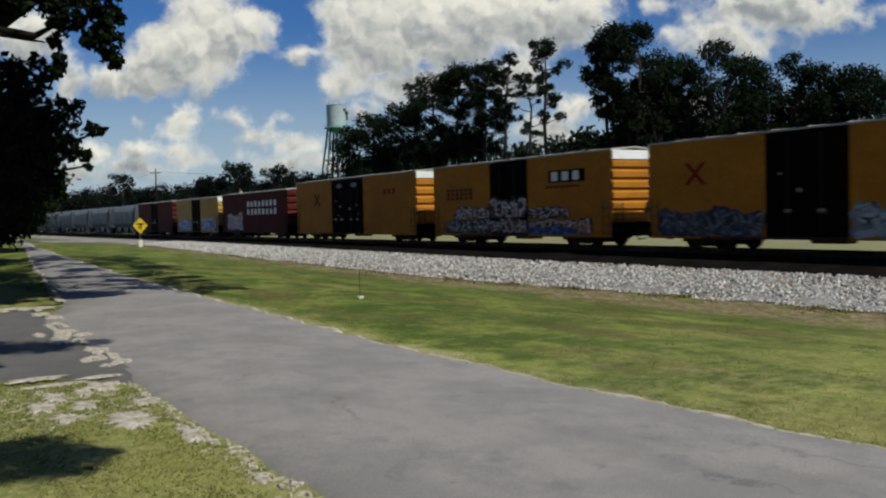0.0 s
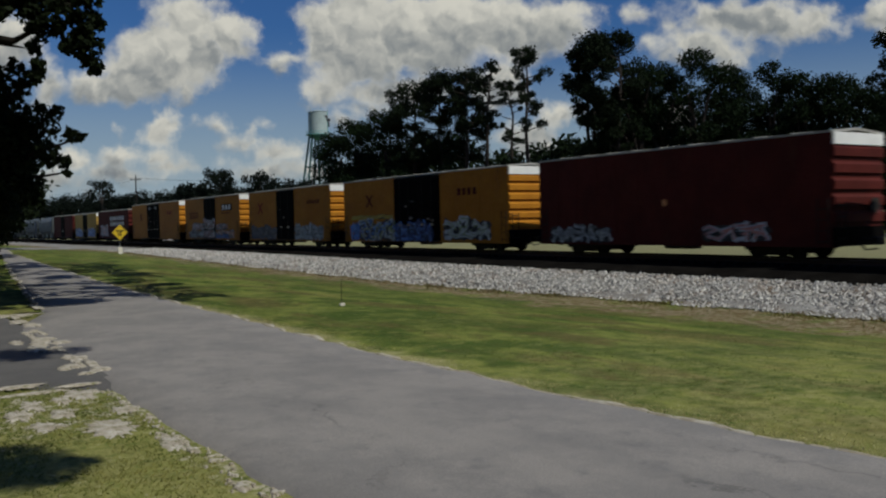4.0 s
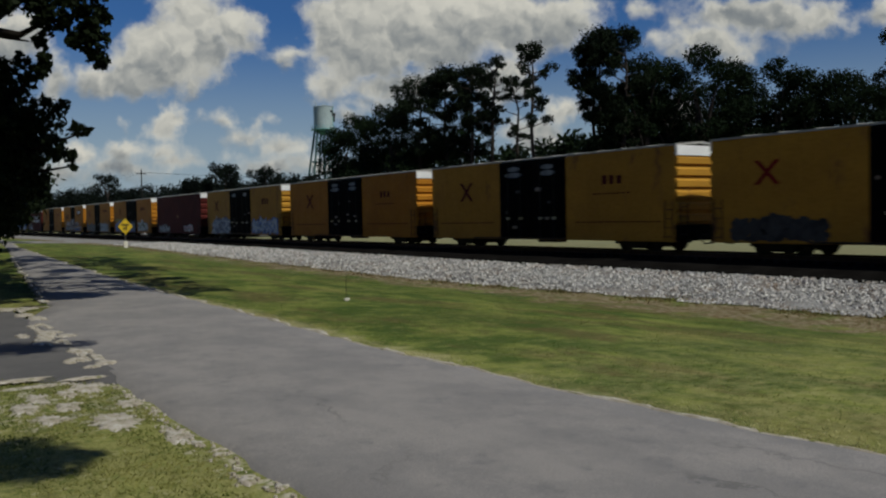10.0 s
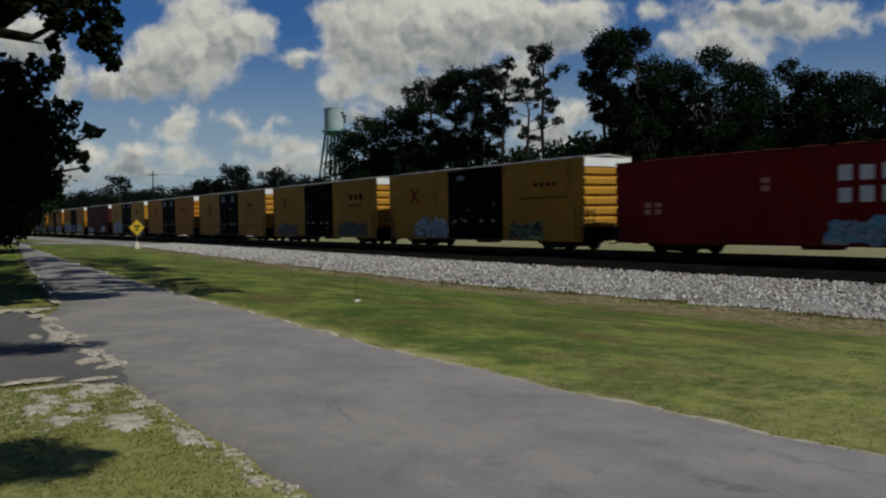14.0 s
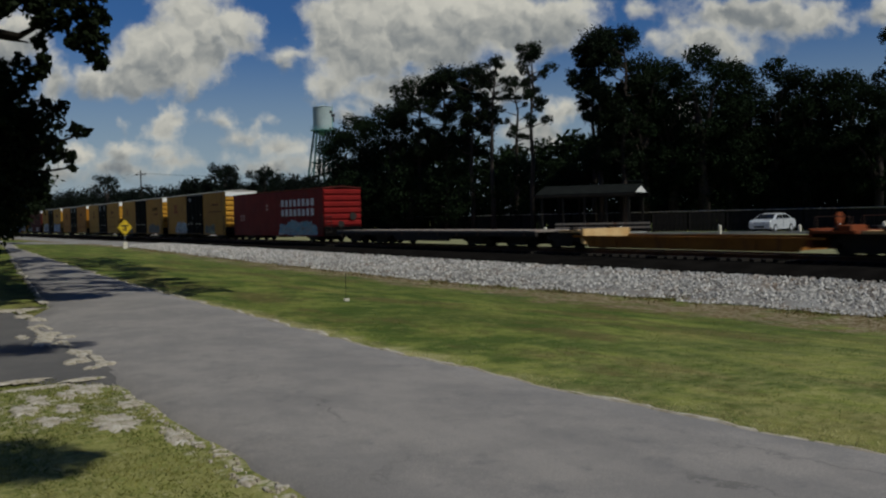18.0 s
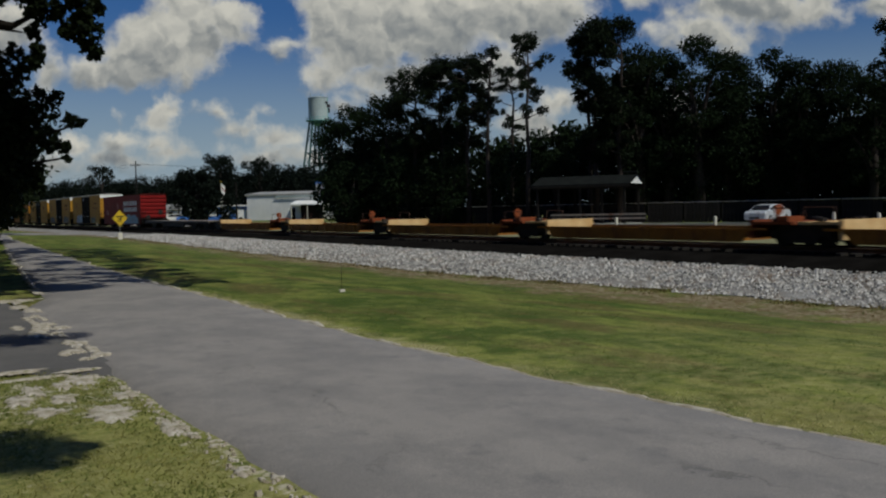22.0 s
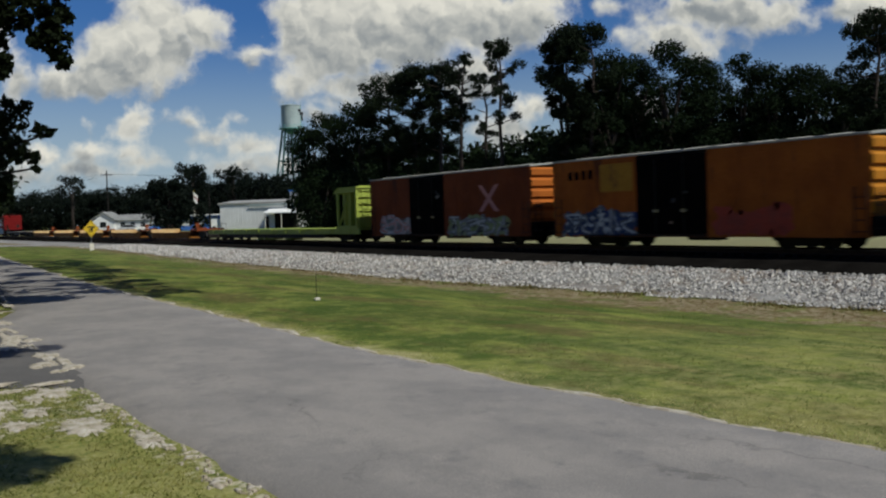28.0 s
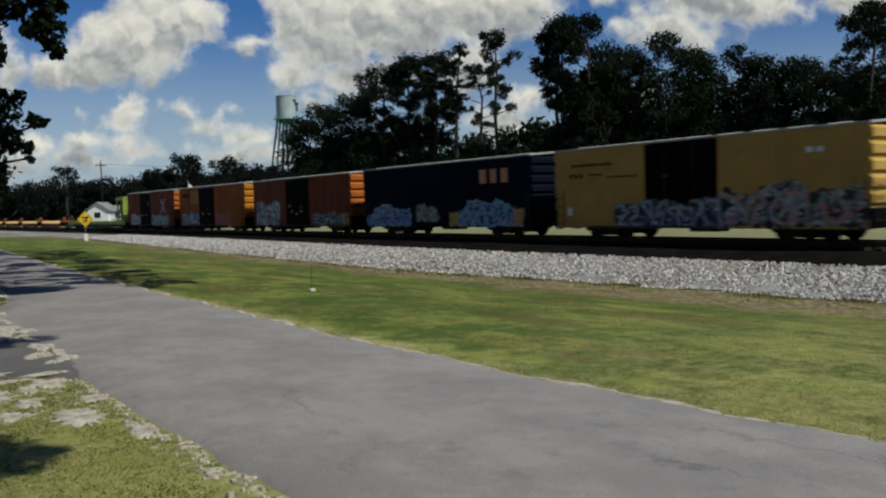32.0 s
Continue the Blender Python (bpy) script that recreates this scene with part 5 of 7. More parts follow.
    for u0, u1, seed in ((-49.0, -67.9, 20), (-69.8, -88.4, 21)):
        c, h, a, b = boxcar(u0, u1, 4.95, YELLOW if seed == 20 else YELLOW_OLD, BLACK, (0.1, 5.2), WHITE, 6, label=yellow + "black double doors and clean sides")
        keep(c), saltire(c, 5.8, 3.0, 1.0, BROWN, "faded cross emblem"), bars(c, -5.0, 3.0, -6.4, 3.4, 3, BROWN)
        ovals(c, [(1.5, b - 0.42, 0.55, 0.12), (1.5, b - 0.72, 0.7, 0.13), (-1.2, b - 0.42, 0.5, 0.12), (-1.2, b - 0.72, 0.6, 0.13)], PAINT["grey"], "pale oval mark")
        bars(c, -3.2, 1.28, -8.6, 1.33, 14, BROWN, gap=0.1), bars(c, 8.4, 1.28, 3.2, 1.33, 12, BROWN, gap=0.1), bars(c, -4.4, 2.55, -6.8, 2.62, 8, BROWN, gap=0.3)
    c, h, a, b = boxcar(-90.3, -108.6, 4.95, YELLOW_OLD, BLACK, (0.1, 5.0), WHITE, 6, label=yellow + "dark painted-out blocks near the sill")
    keep(c), spray(c, 8.2, 4.2, a + 0.1, a + 1.1, ("black", "black"), 22), spray(c, -3.4, -7.6, a + 0.1, a + 1.15, ("black", "black"), 23)
    saltire(c, 6.6, 3.1, 0.9, RED, "faded red cross emblem"), bars(c, -5.2, 3.1, -7.4, 3.5, 3, BLACK), bars(c, -5.2, 2.6, -7.2, 2.8, 5, BROWN)
    c, h, a, b = boxcar(-110.5, -129.2, 4.95, YELLOW_OLD, BLACK, (-0.3, 5.3), WHITE, 6, label=yellow + "a grey patch of graffiti by its doors")
    keep(c), spray(c, 6.2, 2.5, a + 0.1, a + 1.5, ("grey", "white", "grey", "teal"), 24, dome=0.4, letters=3), spray(c, -3.6, -6.2, a + 0.1, a + 1.0, ("black", "green", "black"), 25)
    saltire(c, 6.2, 3.1, 1.0, RED, "faded red cross emblem"), bars(c, -5.6, 3.2, -7.6, 3.4, 4, BROWN), ovals(c, [(1.0, b - 0.5, 0.45, 0.14)], PAINT["grey"], "pale oval mark"), bars(c, -4.6, 2.6, -8.2, 2.68, 8, BROWN, gap=0.1)
    c, h, a, b = boxcar(-131.5, -150.1, 4.45, RED, ribs=6, roof=BROWN, label="bright red boxcar with rows of white lettering")
    keep(c), bars(c, -1.6, 2.0, -8.0, 3.5, 8, WHITE, 2, label="white letter bar"), spray(c, -1.2, -8.2, a + 0.1, a + 1.25, ("teal", "pale", "grey", "teal"), 26, dome=0.25)
    bars(c, 7.6, 1.7, 6.4, 2.3, 2, PAINT["pink"], 2), bars(c, 1.6, 2.5, 1.0, 3.1, 1, PAINT["pink"], 2)
    keep(flatcar(-152.2, -174.4))
    for k in range(5):
        keep(well_car(-176.0 - 15.55 * k, 15.55, k == 0, k == 4))
    keep(bulkhead_flatcar(-256.8, -283.6))
    c, h, a, b = boxcar(-285.2, -300.3, 4.35, RUST_BROWN, BLACK, (1.4, 3.4), ribs=5, end_paint=RUST_ORANGE, label="rust-red boxcar with a pale cross emblem and graffiti")
    keep(c), saltire(c, -4.3, 2.4, 1.35, PAINT["pink"], "pale pink cross emblem"), spray(c, 6.4, 3.2, a + 0.1, a + 1.2, ("grey", "white", "pink"), 30), spray(c, -0.8, -5.8, a + 0.05, a + 1.15, ("green", "grey", "black", "white"), 31)
    c, h, a, b = boxcar(-302.0, -317.2, 4.36, RUST_ORANGE, BLACK, (0.7, 3.6), cap=None, ribs=5, end_paint=YELLOW, label="rusty orange boxcar with dark blue graffiti")
    keep(c), spray(c, 6.8, 2.6, a + 0.05, a + 1.3, ("navy", "grey", "navy", "white"), 32), spray(c, -1.6, -4.6, a + 0.1, a + 1.2, ("red", "red"), 33)
    part("paint_patch", Geo().box(-HALF - 0.016, -HALF - 0.012, 2.7, 4.6, 2.4, 3.6), YELLOW_OLD, c, "mismatched yellow paint patch"), bars(c, 6.6, 3.0, 4.9, 3.4, 4, BLACK)
    c, h, a, b = boxcar(-319.1, -334.3, 4.36, RUST_BROWN, BLACK, (0.0, 3.6), ribs=5, end_paint=RUST_ORANGE, label="rust-brown boxcar with tall white and blue graffiti")
    keep(c), spray(c, 7.0, 3.0, a + 0.05, a + 1.9, ("pale", "black", "teal", "navy", "orange", "white"), 34), spray(c, -2.4, -6.6, a + 0.1, a + 1.0, ("black", "grey", "pale", "black"), 35), spray(c, -6.6, -7.3, a + 0.1, a + 1.1, ("yellow", "grey", "yellow"), 351, letters=1)
    bars(c, 1.2, 2.9, -1.0, 3.1, 3, PAINT["grey"]), bars(c, 0.9, 1.9, -0.6, 2.0, 2, PAINT["white"])
    c, h, a, b = boxcar(-336.1, -351.8, 4.42, NAVY, ribs=6, roof=ROOF, end_paint=NAVY, label="dark navy boxcar with two sky-blue graffiti pieces")
    keep(c), spray(c, 7.4, 2.6, a + 0.05, a + 1.45, ("teal", "pale", "blue", "navy"), 36, dome=0.4, letters=7), spray(c, -2.0, -6.6, a + 0.05, a + 1.6, ("teal", "pale", "blue", "navy"), 37, dome=0.4, letters=7), spray(c, -6.3, -7.3, a + 0.05, a + 1.0, ("orange", "pink", "yellow"), 371, letters=1), spray(c, -1.3, -2.0, a + 0.05, a + 0.8, ("orange", "yellow"), 372, letters=1)
    bars(c, -3.9, 2.7, -6.5, 3.4, 3, PAINT["orange"], label="faded gold letter bar"), spray(c, 1.9, 0.0, a + 0.3, a + 1.35, ("grey", "green", "black", "white"), 38, letters=2)
    c, h, a, b = boxcar(-353.6, -368.5, 4.43, PALE_YELLOW, BLACK, (0.3, 3.6), ribs=5, label="pale yellow boxcar with murky graffiti along its foot")
    keep(c), spray(c, 3.6, -1.7, a + 0.05, a + 1.2, ("black", "grey", "navy", "pale"), 39, letters=8, face=0.056), spray(c, -1.7, -7.3, a + 0.05, a + 1.75, ("black", "green", "pale", "grey", "pink"), 40, dome=0.15, letters=9)
    bars(c, 6.4, 3.16, 3.9, 3.28, 9, BROWN, gap=0.25), bars(c, 6.5, 2.66, 5.6, 2.86, 3, BROWN), bars(c, 5.3, 2.74, 4.4, 2.82, 5, BROWN), bars(c, -5.2, 3.1, -6.0, 3.3, 2, WHITE), bars(c, 4.2, 2.6, 2.4, 2.7, 6, BROWN)
    bars(c, 6.7, a + 0.55, 6.2, a + 0.9, 1, WHITE)


# ---------------------------------------------------------------- trees
def foliage(name, clumps, leaf, density, mat, seed, flatten=0.75):
    """A crown of many small leaf sprays filling the clumps, denser towards their skins."""
    rng = np.random.RandomState(seed)
    pts, sizes = [], []
    for x, y, z, r in clumps:
        n = max(16, int(1.3 * density * r * r))
        d = rng.normal(size=(n, 3))
        d /= np.linalg.norm(d, axis=1)[:, None]
        rad = r * (0.25 + 0.75 * rng.rand(n) ** 0.5) * rng.uniform(0.8, 1.14, n)
        p = d * rad[:, None] * (1, 1, flatten) + (x, y, z) + rng.normal(0, 0.08 * r, (n, 3))
        # twigs leave hollows between them
        k = 3.2 / max(r, 0.25)
        q = np.sin(p[:, 0] * k + 1.7 * np.sin(p[:, 2] * k * 0.8)) + np.sin(p[:, 1] * k * 1.1 + 1.3 * np.sin(p[:, 0] * k * 0.7)) + np.sin(p[:, 2] * k * 1.6 + p[:, 1] * k)
        p = p[q > -0.75]
        n = len(p)
        pts.append(p), sizes.append(np.full(n, leaf) * rng.uniform(0.6, 1.5, n))
    p, s = np.concatenate(pts), np.concatenate(sizes)
    n = len(p)
    a = rng.normal(size=(n, 3))
    a /= np.linalg.norm(a, axis=1)[:, None]
    b = np.cross(a, rng.normal(size=(n, 3)))
    b /= np.linalg.norm(b, axis=1)[:, None]
    a, b = a * s[:, None], b * (s * rng.uniform(0.35, 0.7, n))[:, None]
    v = np.stack([p - a, p - b * 0.9, p + a * 0.9, p + b], 1).reshape(-1, 3)
    me = bpy.data.meshes.new(name)
    me.from_pydata(v.tolist(), [], np.arange(4 * n).reshape(-1, 4).tolist())
    me.materials.append(mat)
    return me


def pine(x, y, h, r, seed, lone=False, bare=0.5):
    """A tall slash pine: long bare bole, crooked limbs, flat clumps of needles near the top."""
    rng = random.Random(seed)
    z = lie(x, y) - 0.1
    t = thing("pine_tree", pose(x, y, z), "tall dark pine with a bare trunk and clumped crown", "tree", "trees beyond the railway")
    sway = [(rng.uniform(-0.09, 0.09) * k, rng.uniform(-0.09, 0.09) * k, h * 0.97 * k / 5) for k in range(6)]
    part("trunk", Geo().tube(sway, [0.24, 0.20, 0.17, 0.13, 0.09, 0.04], 8), BARK, t, smooth=True)
    clumps = [(sway[5][0], sway[5][1], h - r * 0.45, r * 0.62)]
    k = 22 if lone else 34
    for i in range(k):
        f = bare + (0.95 - bare) * (i + rng.random()) / k
        a = rng.uniform(0, 6.28)
        f = 1 - (1 - f) * (0.55 + 0.45 * rng.random()) if lone else f
        spread = r * (0.30 + 0.8 * rng.random()) * (1.15 - 0.5 * abs(f - 0.78) / 0.3)
        px, py = spread * math.cos(a), spread * math.sin(a)
        cz = h * f
        clumps.append((px, py, cz, r * rng.uniform(0.20, 0.42)))
        part("limb", Geo().tube([(sway[3][0] * f, sway[3][1] * f, cz - 0.5), (px * 0.6, py * 0.6, cz - 0.25), (px, py, cz)], [0.06, 0.04, 0.015], 5), BARK, t)
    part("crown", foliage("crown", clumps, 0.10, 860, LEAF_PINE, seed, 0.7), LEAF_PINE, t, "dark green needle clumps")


def broadleaf(x, y, h, r, seed, low=0.25, mat=None, leaf=0.115, dens=480, name="oak_tree", label="dark leafy oak in a dense row", group="trees beyond the railway", n=18, wide=1.0):
    rng = random.Random(seed)
    z = lie(x, y) - 0.1
    t = thing(name, pose(x, y, z), label, "tree", group)
    part("trunk", Geo().tube([(0, 0, 0), (rng.uniform(-0.3, 0.3), rng.uniform(-0.3, 0.3), h * 0.3), (rng.uniform(-0.6, 0.6), rng.uniform(-0.6, 0.6), h * 0.75)], [0.034 * h, 0.024 * h, 0.008 * h], 8), BARK, t, smooth=True)
    clumps = [(0, 0, h - r * 0.45, r * 0.5)]
    for i in range(n):
        f = low + (0.93 - low) * (i + rng.random()) / n
        a = i * 2.4 + rng.uniform(-0.4, 0.4)
        env = math.sin(math.pi * min(max((f - low * 0.6) / (1.06 - low * 0.6), 0.02), 0.98)) ** 0.6
        d = r * env * rng.uniform(0.45, 1.0) * wide
        px, py, cz = d * math.cos(a), d * math.sin(a), h * f
        clumps.append((px, py, cz, r * rng.uniform(0.34, 0.55)))
        if i % 3 == 0:
            part("limb", Geo().tube([(0, 0, cz * 0.6), (px * 0.5, py * 0.5, cz * 0.85), (px, py, cz)], [0.012 * h, 0.008 * h, 0.002 * h], 5), BARK, t)
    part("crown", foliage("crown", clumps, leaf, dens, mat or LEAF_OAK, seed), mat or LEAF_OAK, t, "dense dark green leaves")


def build_trees():
    rows = [(43.3, 85.7, 11.5, 2.6), (43.9, 81.8, 12.5, 2.9), (44.4, 76.7, 13.0, 2.6), (52.8, 61.4, 6.4, 2.3), (54.1, 52.5, 15.0, 2.0), (56.7, 51.9, 14.5, 2.6), (57.5, 49.1, 15.4, 2.8),
            (62.3, 49.5, 14.3, 2.8), (63.2, 46.5, 14.4, 1.8), (64.4, 44.5, 13.3, 2.8), (66.1, 42.1, 13.1, 2.9), (63.3, 37.9, 11.1, 2.2), (68.2, 34.8, 14.3, 3.0), (60.5, 48.5, 12.0, 2.6), (66.8, 46.0, 11.5, 2.8), (70.0, 40.0, 11.5, 2.8)]
    rows += [(58.2, 55.0, 13.9, 2.9), (56.0, 54.4, 13.0, 3.1)]
    for i, (x, y, h, r) in enumerate(rows):
        broadleaf(x, y, h, r, 100 + i)
    pines = [(44.5, 71.9, 15.2, 2.5, 0.45), (45.4, 69.0, 15.7, 2.5, 0.45), (46.3, 66.0, 15.6, 2.1, 0.45), (46.7, 63.4, 15.8, 1.2, 0.62), (51.2, 55.4, 16.4, 1.8, 0.58), (50.4, 53.8, 16.9, 2.5, 0.30), (51.3, 52.0, 16.7, 2.5, 0.28), (59.8, 33.1, 14.7, 2.6, 0.35)]
    for i, (x, y, h, r, bare) in enumerate(pines):
        pine(x, y, h, r, 140 + i, bare=bare)
    pine(48.3, 59.9, 16.4, 1.7, 160, True, 0.55)
    pine(52.1, 67.0, 14.9, 1.3, 161, True, 0.4)
    under = [(40.5, 77.7, 6.3, 3.3), (43.5, 72.5, 6.6, 3.2), (45.8, 68.2, 6.7, 3.1), (48.9, 63.3, 6.6, 2.7), (53.7, 56.9, 7.4, 3.0), (56.1, 54.1, 7.9, 3.0), (58.8, 51.1, 8.8, 3.2), (62.1, 48.5, 8.7, 3.2), (64.2, 45.0, 8.5, 3.2), (66.3, 42.1, 8.4, 3.1), (67.7, 38.8, 8.2, 3.0)]
    for i, (x, y, h, r) in enumerate(under):
        broadleaf(x, y, h, r, 180 + i, low=0.08, name="shrub_tree", label="low dense dark shrubby tree", n=22, dens=200)
    behind = [(47.0, 90.0), (49.5, 84.0), (52.0, 78.0), (55.0, 72.5), (58.0, 67.0), (61.0, 62.0), (64.0, 58.0), (67.5, 54.5), (70.5, 51.0), (73.0, 46.5), (75.0, 41.0), (76.0, 35.0)]
    for i, (x, y) in enumerate(behind):
        broadleaf(x, y, 8.5 + (i % 3), 3.9, 300 + i, low=0.04, name="shrub_tree", label="dense dark tree behind the front row", n=22, dens=90, leaf=0.26)
    broadleaf(45.6, 141.0, 8.6, 3.3, 260, low=0.04, mat=LEAF_FAR, leaf=0.24, dens=120, name="oak_tree", label="round dark oak in front of the far buildings", n=24)
    broadleaf(51.0, 143.5, 5.0, 2.0, 261, low=0.04, mat=LEAF_FAR, leaf=0.2, dens=120, name="shrub_tree", label="low dark shrub before the kiosk", n=18)
    broadleaf(66.5, 42.8, 6.0, 3.0, 262, low=0.03, name="shrub_tree", label="low dense dark shrubby tree", n=22, dens=200)
    broadleaf(72.0, 43.0, 7.0, 3.4, 263, low=0.03, name="shrub_tree", label="low dense dark shrubby tree", n=22, dens=160)
    # distant wood along the line
    far = [(34.8, 264.9, 12.0), (41.5, 272.4, 9.9), (46.3, 257.3, 10.2), (55.7, 275.1, 11.6), (64.7, 269.2, 11.6), (68.2, 255.0, 11.0), (72.1, 252.3, 10.3), (70.7, 229.4, 12.1), (75.0, 226.6, 12.3),
           (80.5, 216.9, 11.6), (94.9, 225.6, 14.3), (98.7, 223.0, 13.2), (98.2, 211.3, 11.7), (97.4, 199.8, 10.9), (86.0, 232.0, 10.5), (62.0, 262.0, 10.0), (27.0, 262.0, 12.0), (19.0, 255.0, 13.0), (105.0, 190.0, 11.0), (108.0, 178.0, 11.5)]
    for i, (x, y, h) in enumerate(far):
        broadleaf(x, y, h * 0.98, 6.8, 220 + i, low=0.05, mat=LEAF_FAR, leaf=0.34, dens=40, name="distant_tree", label="distant dark tree in a far wood", group="distant wood", n=20, wide=1.1)
    broadleaf(50.8, 230.6, 14.2, 2.9, 250, low=0.62, mat=LEAF_FAR, leaf=0.26, dens=80, name="distant_tree", label="distant round-topped tree above the wood", group="distant wood", n=10)
    broadleaf(68.5, 195.0, 14.8, 4.6, 251, low=0.2, mat=LEAF_FAR, leaf=0.26, dens=75, name="distant_tree", label="distant tall round dark tree", group="distant wood", n=18)
    broadleaf(79.8, 199.6, 14.8, 4.0, 252, low=0.25, mat=LEAF_FAR, leaf=0.26, dens=75, name="distant_tree", label="distant ragged dark tree", group="distant wood", n=16)


def sprays(rng, spots):
    """Breaks each bough's end into a dozen uneven sprigs."""
    out = []
    for x, y, z, r in spots:
        out.append((x, y, z, r * 0.80))
        for _ in range(14):
            d = Vector((rng.gauss(0, 1), rng.gauss(0, 1), rng.gauss(0, 0.9))).normalized() * r * rng.uniform(0.45, 1.05)
            out.append((x + d.x, y + d.y, z + d.z - 0.1 * r, r * rng.uniform(0.22, 0.44)))
    return out


def build_near_tree():
    """Shade trees beside the drive: one reaches over the street, one hangs its dense crown beside it; two unseen ones
    are added to cast shade.
    """
    t = thing("live_oak", pose(-2.6, 12.0, lie(-2.6, 12.0) - 0.1), "old live oak with long limbs and drooping dark sprays", "tree")
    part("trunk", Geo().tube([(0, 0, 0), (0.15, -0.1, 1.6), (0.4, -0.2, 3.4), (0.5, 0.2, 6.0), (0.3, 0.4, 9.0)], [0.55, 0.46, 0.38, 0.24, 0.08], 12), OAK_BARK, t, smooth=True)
    rng = random.Random(77)
    clumps = []
    for path, r0, spread in NEAR_LIMBS:
        pts = [Vector((0.4, -0.2, 3.3))] + [Vector(p) for p in path]
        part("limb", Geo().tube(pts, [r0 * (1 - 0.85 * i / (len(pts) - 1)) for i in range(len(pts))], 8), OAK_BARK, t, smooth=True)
        for i in range(2, len(pts)):
            for k in range(11 if spread else 0):
                p = pts[i - 1].lerp(pts[i], rng.random())
                clumps.append((p.x + rng.gauss(0, spread), p.y + rng.gauss(0, spread), p.z + rng.gauss(0, spread * 0.8), rng.uniform(0.09, 0.24) * (2.4 if p.z > 6.5 else 1.0)))
    clumps += sprays(rng, [(x + 2.6, y - 12.0, z + 0.1, r * 1.2) for x, y, z, r in OVERHANG])
    part("crown", foliage("crown", clumps, 0.042, 4200, LEAF_NEAR, 7, 0.95), LEAF_NEAR, t, "leaves coloured nearly black for shade")
    # its neighbour past the drive, with hanging sprays
    bx, by = 1.6, 27.0
    bz = lie(bx, by) - 0.1
    t = thing("live_oak", pose(bx, by, bz), "dense dark live oak hanging over the drive", "tree", "street trees")
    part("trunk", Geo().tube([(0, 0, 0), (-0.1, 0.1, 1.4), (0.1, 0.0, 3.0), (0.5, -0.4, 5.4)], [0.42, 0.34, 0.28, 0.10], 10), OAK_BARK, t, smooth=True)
    spots = [(x + 0.2 - bx, y - by, z - bz, r * 1.12) for x, y, z, r in HANGING]
    for x, y, z, r in spots[::2]:
        part("limb", Geo().tube([(0, 0, 2.2), (x * 0.4, y * 0.5, 0.5 * (2.6 + z) + 0.3), (x, y, z)], [0.13, 0.07, 0.02], 6), OAK_BARK, t)
    spots += [(rng.uniform(-2.6, 0.6), rng.uniform(-1.6, 2.4), rng.uniform(2.6, 7.2), rng.uniform(0.5, 0.8)) for _ in range(26)]
    part("crown", foliage("crown", sprays(rng, spots), 0.075, 900, LEAF_NEAR, 8, 0.95), LEAF_NEAR, t, "leaves coloured nearly black for shade")
    # unseen high boughs, added over the street to shade it and the verge
    shade_boughs = {False: [], True: []}
    for _ in range(250):
        y = 17.5 + 27.0 * rng.random() ** 0.62
        z = max(10.2, 2.6 + 0.285 * (y + 3)) + rng.uniform(0, 2.0)
        x = 3.2 + (5.6 + 0.16 * (y - 16)) * rng.random() ** 0.85 + 0.28 * z
        shade_boughs[y > 29].append((x, y, z, rng.uniform(0.35, 0.85)))
    # unseen oak, its high limbs over the street added to shade drive and lawn corner
    t = thing("live_oak", pose(-0.6, 37.0, lie(-0.6, 37.0) - 0.1), "unseen tall live oak added to shade the street", "tree", "street trees")
    part("trunk", Geo().tube([(0, 0, 0), (0.1, 0.0, 2.6), (0.5, 0.2, 6.0), (1.6, 0.3, 9.6)], [0.5, 0.42, 0.34, 0.18], 12), OAK_BARK, t, smooth=True)
    clumps = []
    for k in range(150):
        x, y = 1.6 + 7.0 * rng.random(), -15.0 + 12.0 * rng.random()
        clumps.append((x, y, 10.8 + rng.uniform(0, 2.4), rng.uniform(0.6, 1.1)))
        if k % 10 == 0:
            part("limb", Geo().tube([(0.5, 0.2, 6.0), (0.5 + x * 0.45, y * 0.5, 9.0), clumps[-1][:3]], [0.2, 0.12, 0.03], 6), OAK_BARK, t)
    for x, y, z, r in shade_boughs[True]:
        clumps.append((x + 0.6, y - 37.0, z, r))
    for x, y, z, r in clumps[-1::-9]:
        part("limb", Geo().tube([(0.5, 0.2, 6.0), (0.5 + x * 0.45, y * 0.5, 0.55 * z + 4.4), (x, y, z)], [0.2, 0.12, 0.03], 6), OAK_BARK, t)
    part("crown", foliage("crown", clumps, 0.17, 170, LEAF_NEAR, 10, 0.6), LEAF_NEAR, t, "leaves coloured nearly black for shade")
    # second oak out of view, placed so its crown shades the drive
    t = thing("live_oak", pose(-6.5, 20.0, lie(-6.5, 20.0) - 0.1), "unseen spreading live oak added to shade the drive", "tree", "street trees")
    part("trunk", Geo().tube([(0, 0, 0), (0.1, 0.2, 2.6), (0.6, 0.6, 5.5), (1.4, 1.4, 9.0)], [0.6, 0.5, 0.4, 0.2], 12), OAK_BARK, t, smooth=True)
    clumps = []
    for k in range(210):
        f, g = rng.random(), rng.random()
        x, y = 3.8 + 11.0 * f, -2.2 + 18.0 * g
        clumps.append((x, y, 9.8 + 3.4 * g + rng.uniform(0, 2.0), rng.uniform(0.6, 1.15)))
        if k % 8 == 0:
            part("limb", Geo().tube([(0.6, 0.6, 5.5), (0.6 + x * 0.45, y * 0.5, 8.6), clumps[-1][:3]], [0.2, 0.12, 0.03], 6), OAK_BARK, t)
    for x, y, z, r in shade_boughs[False]:
        clumps.append((x + 6.5, y - 20.0, z, r))
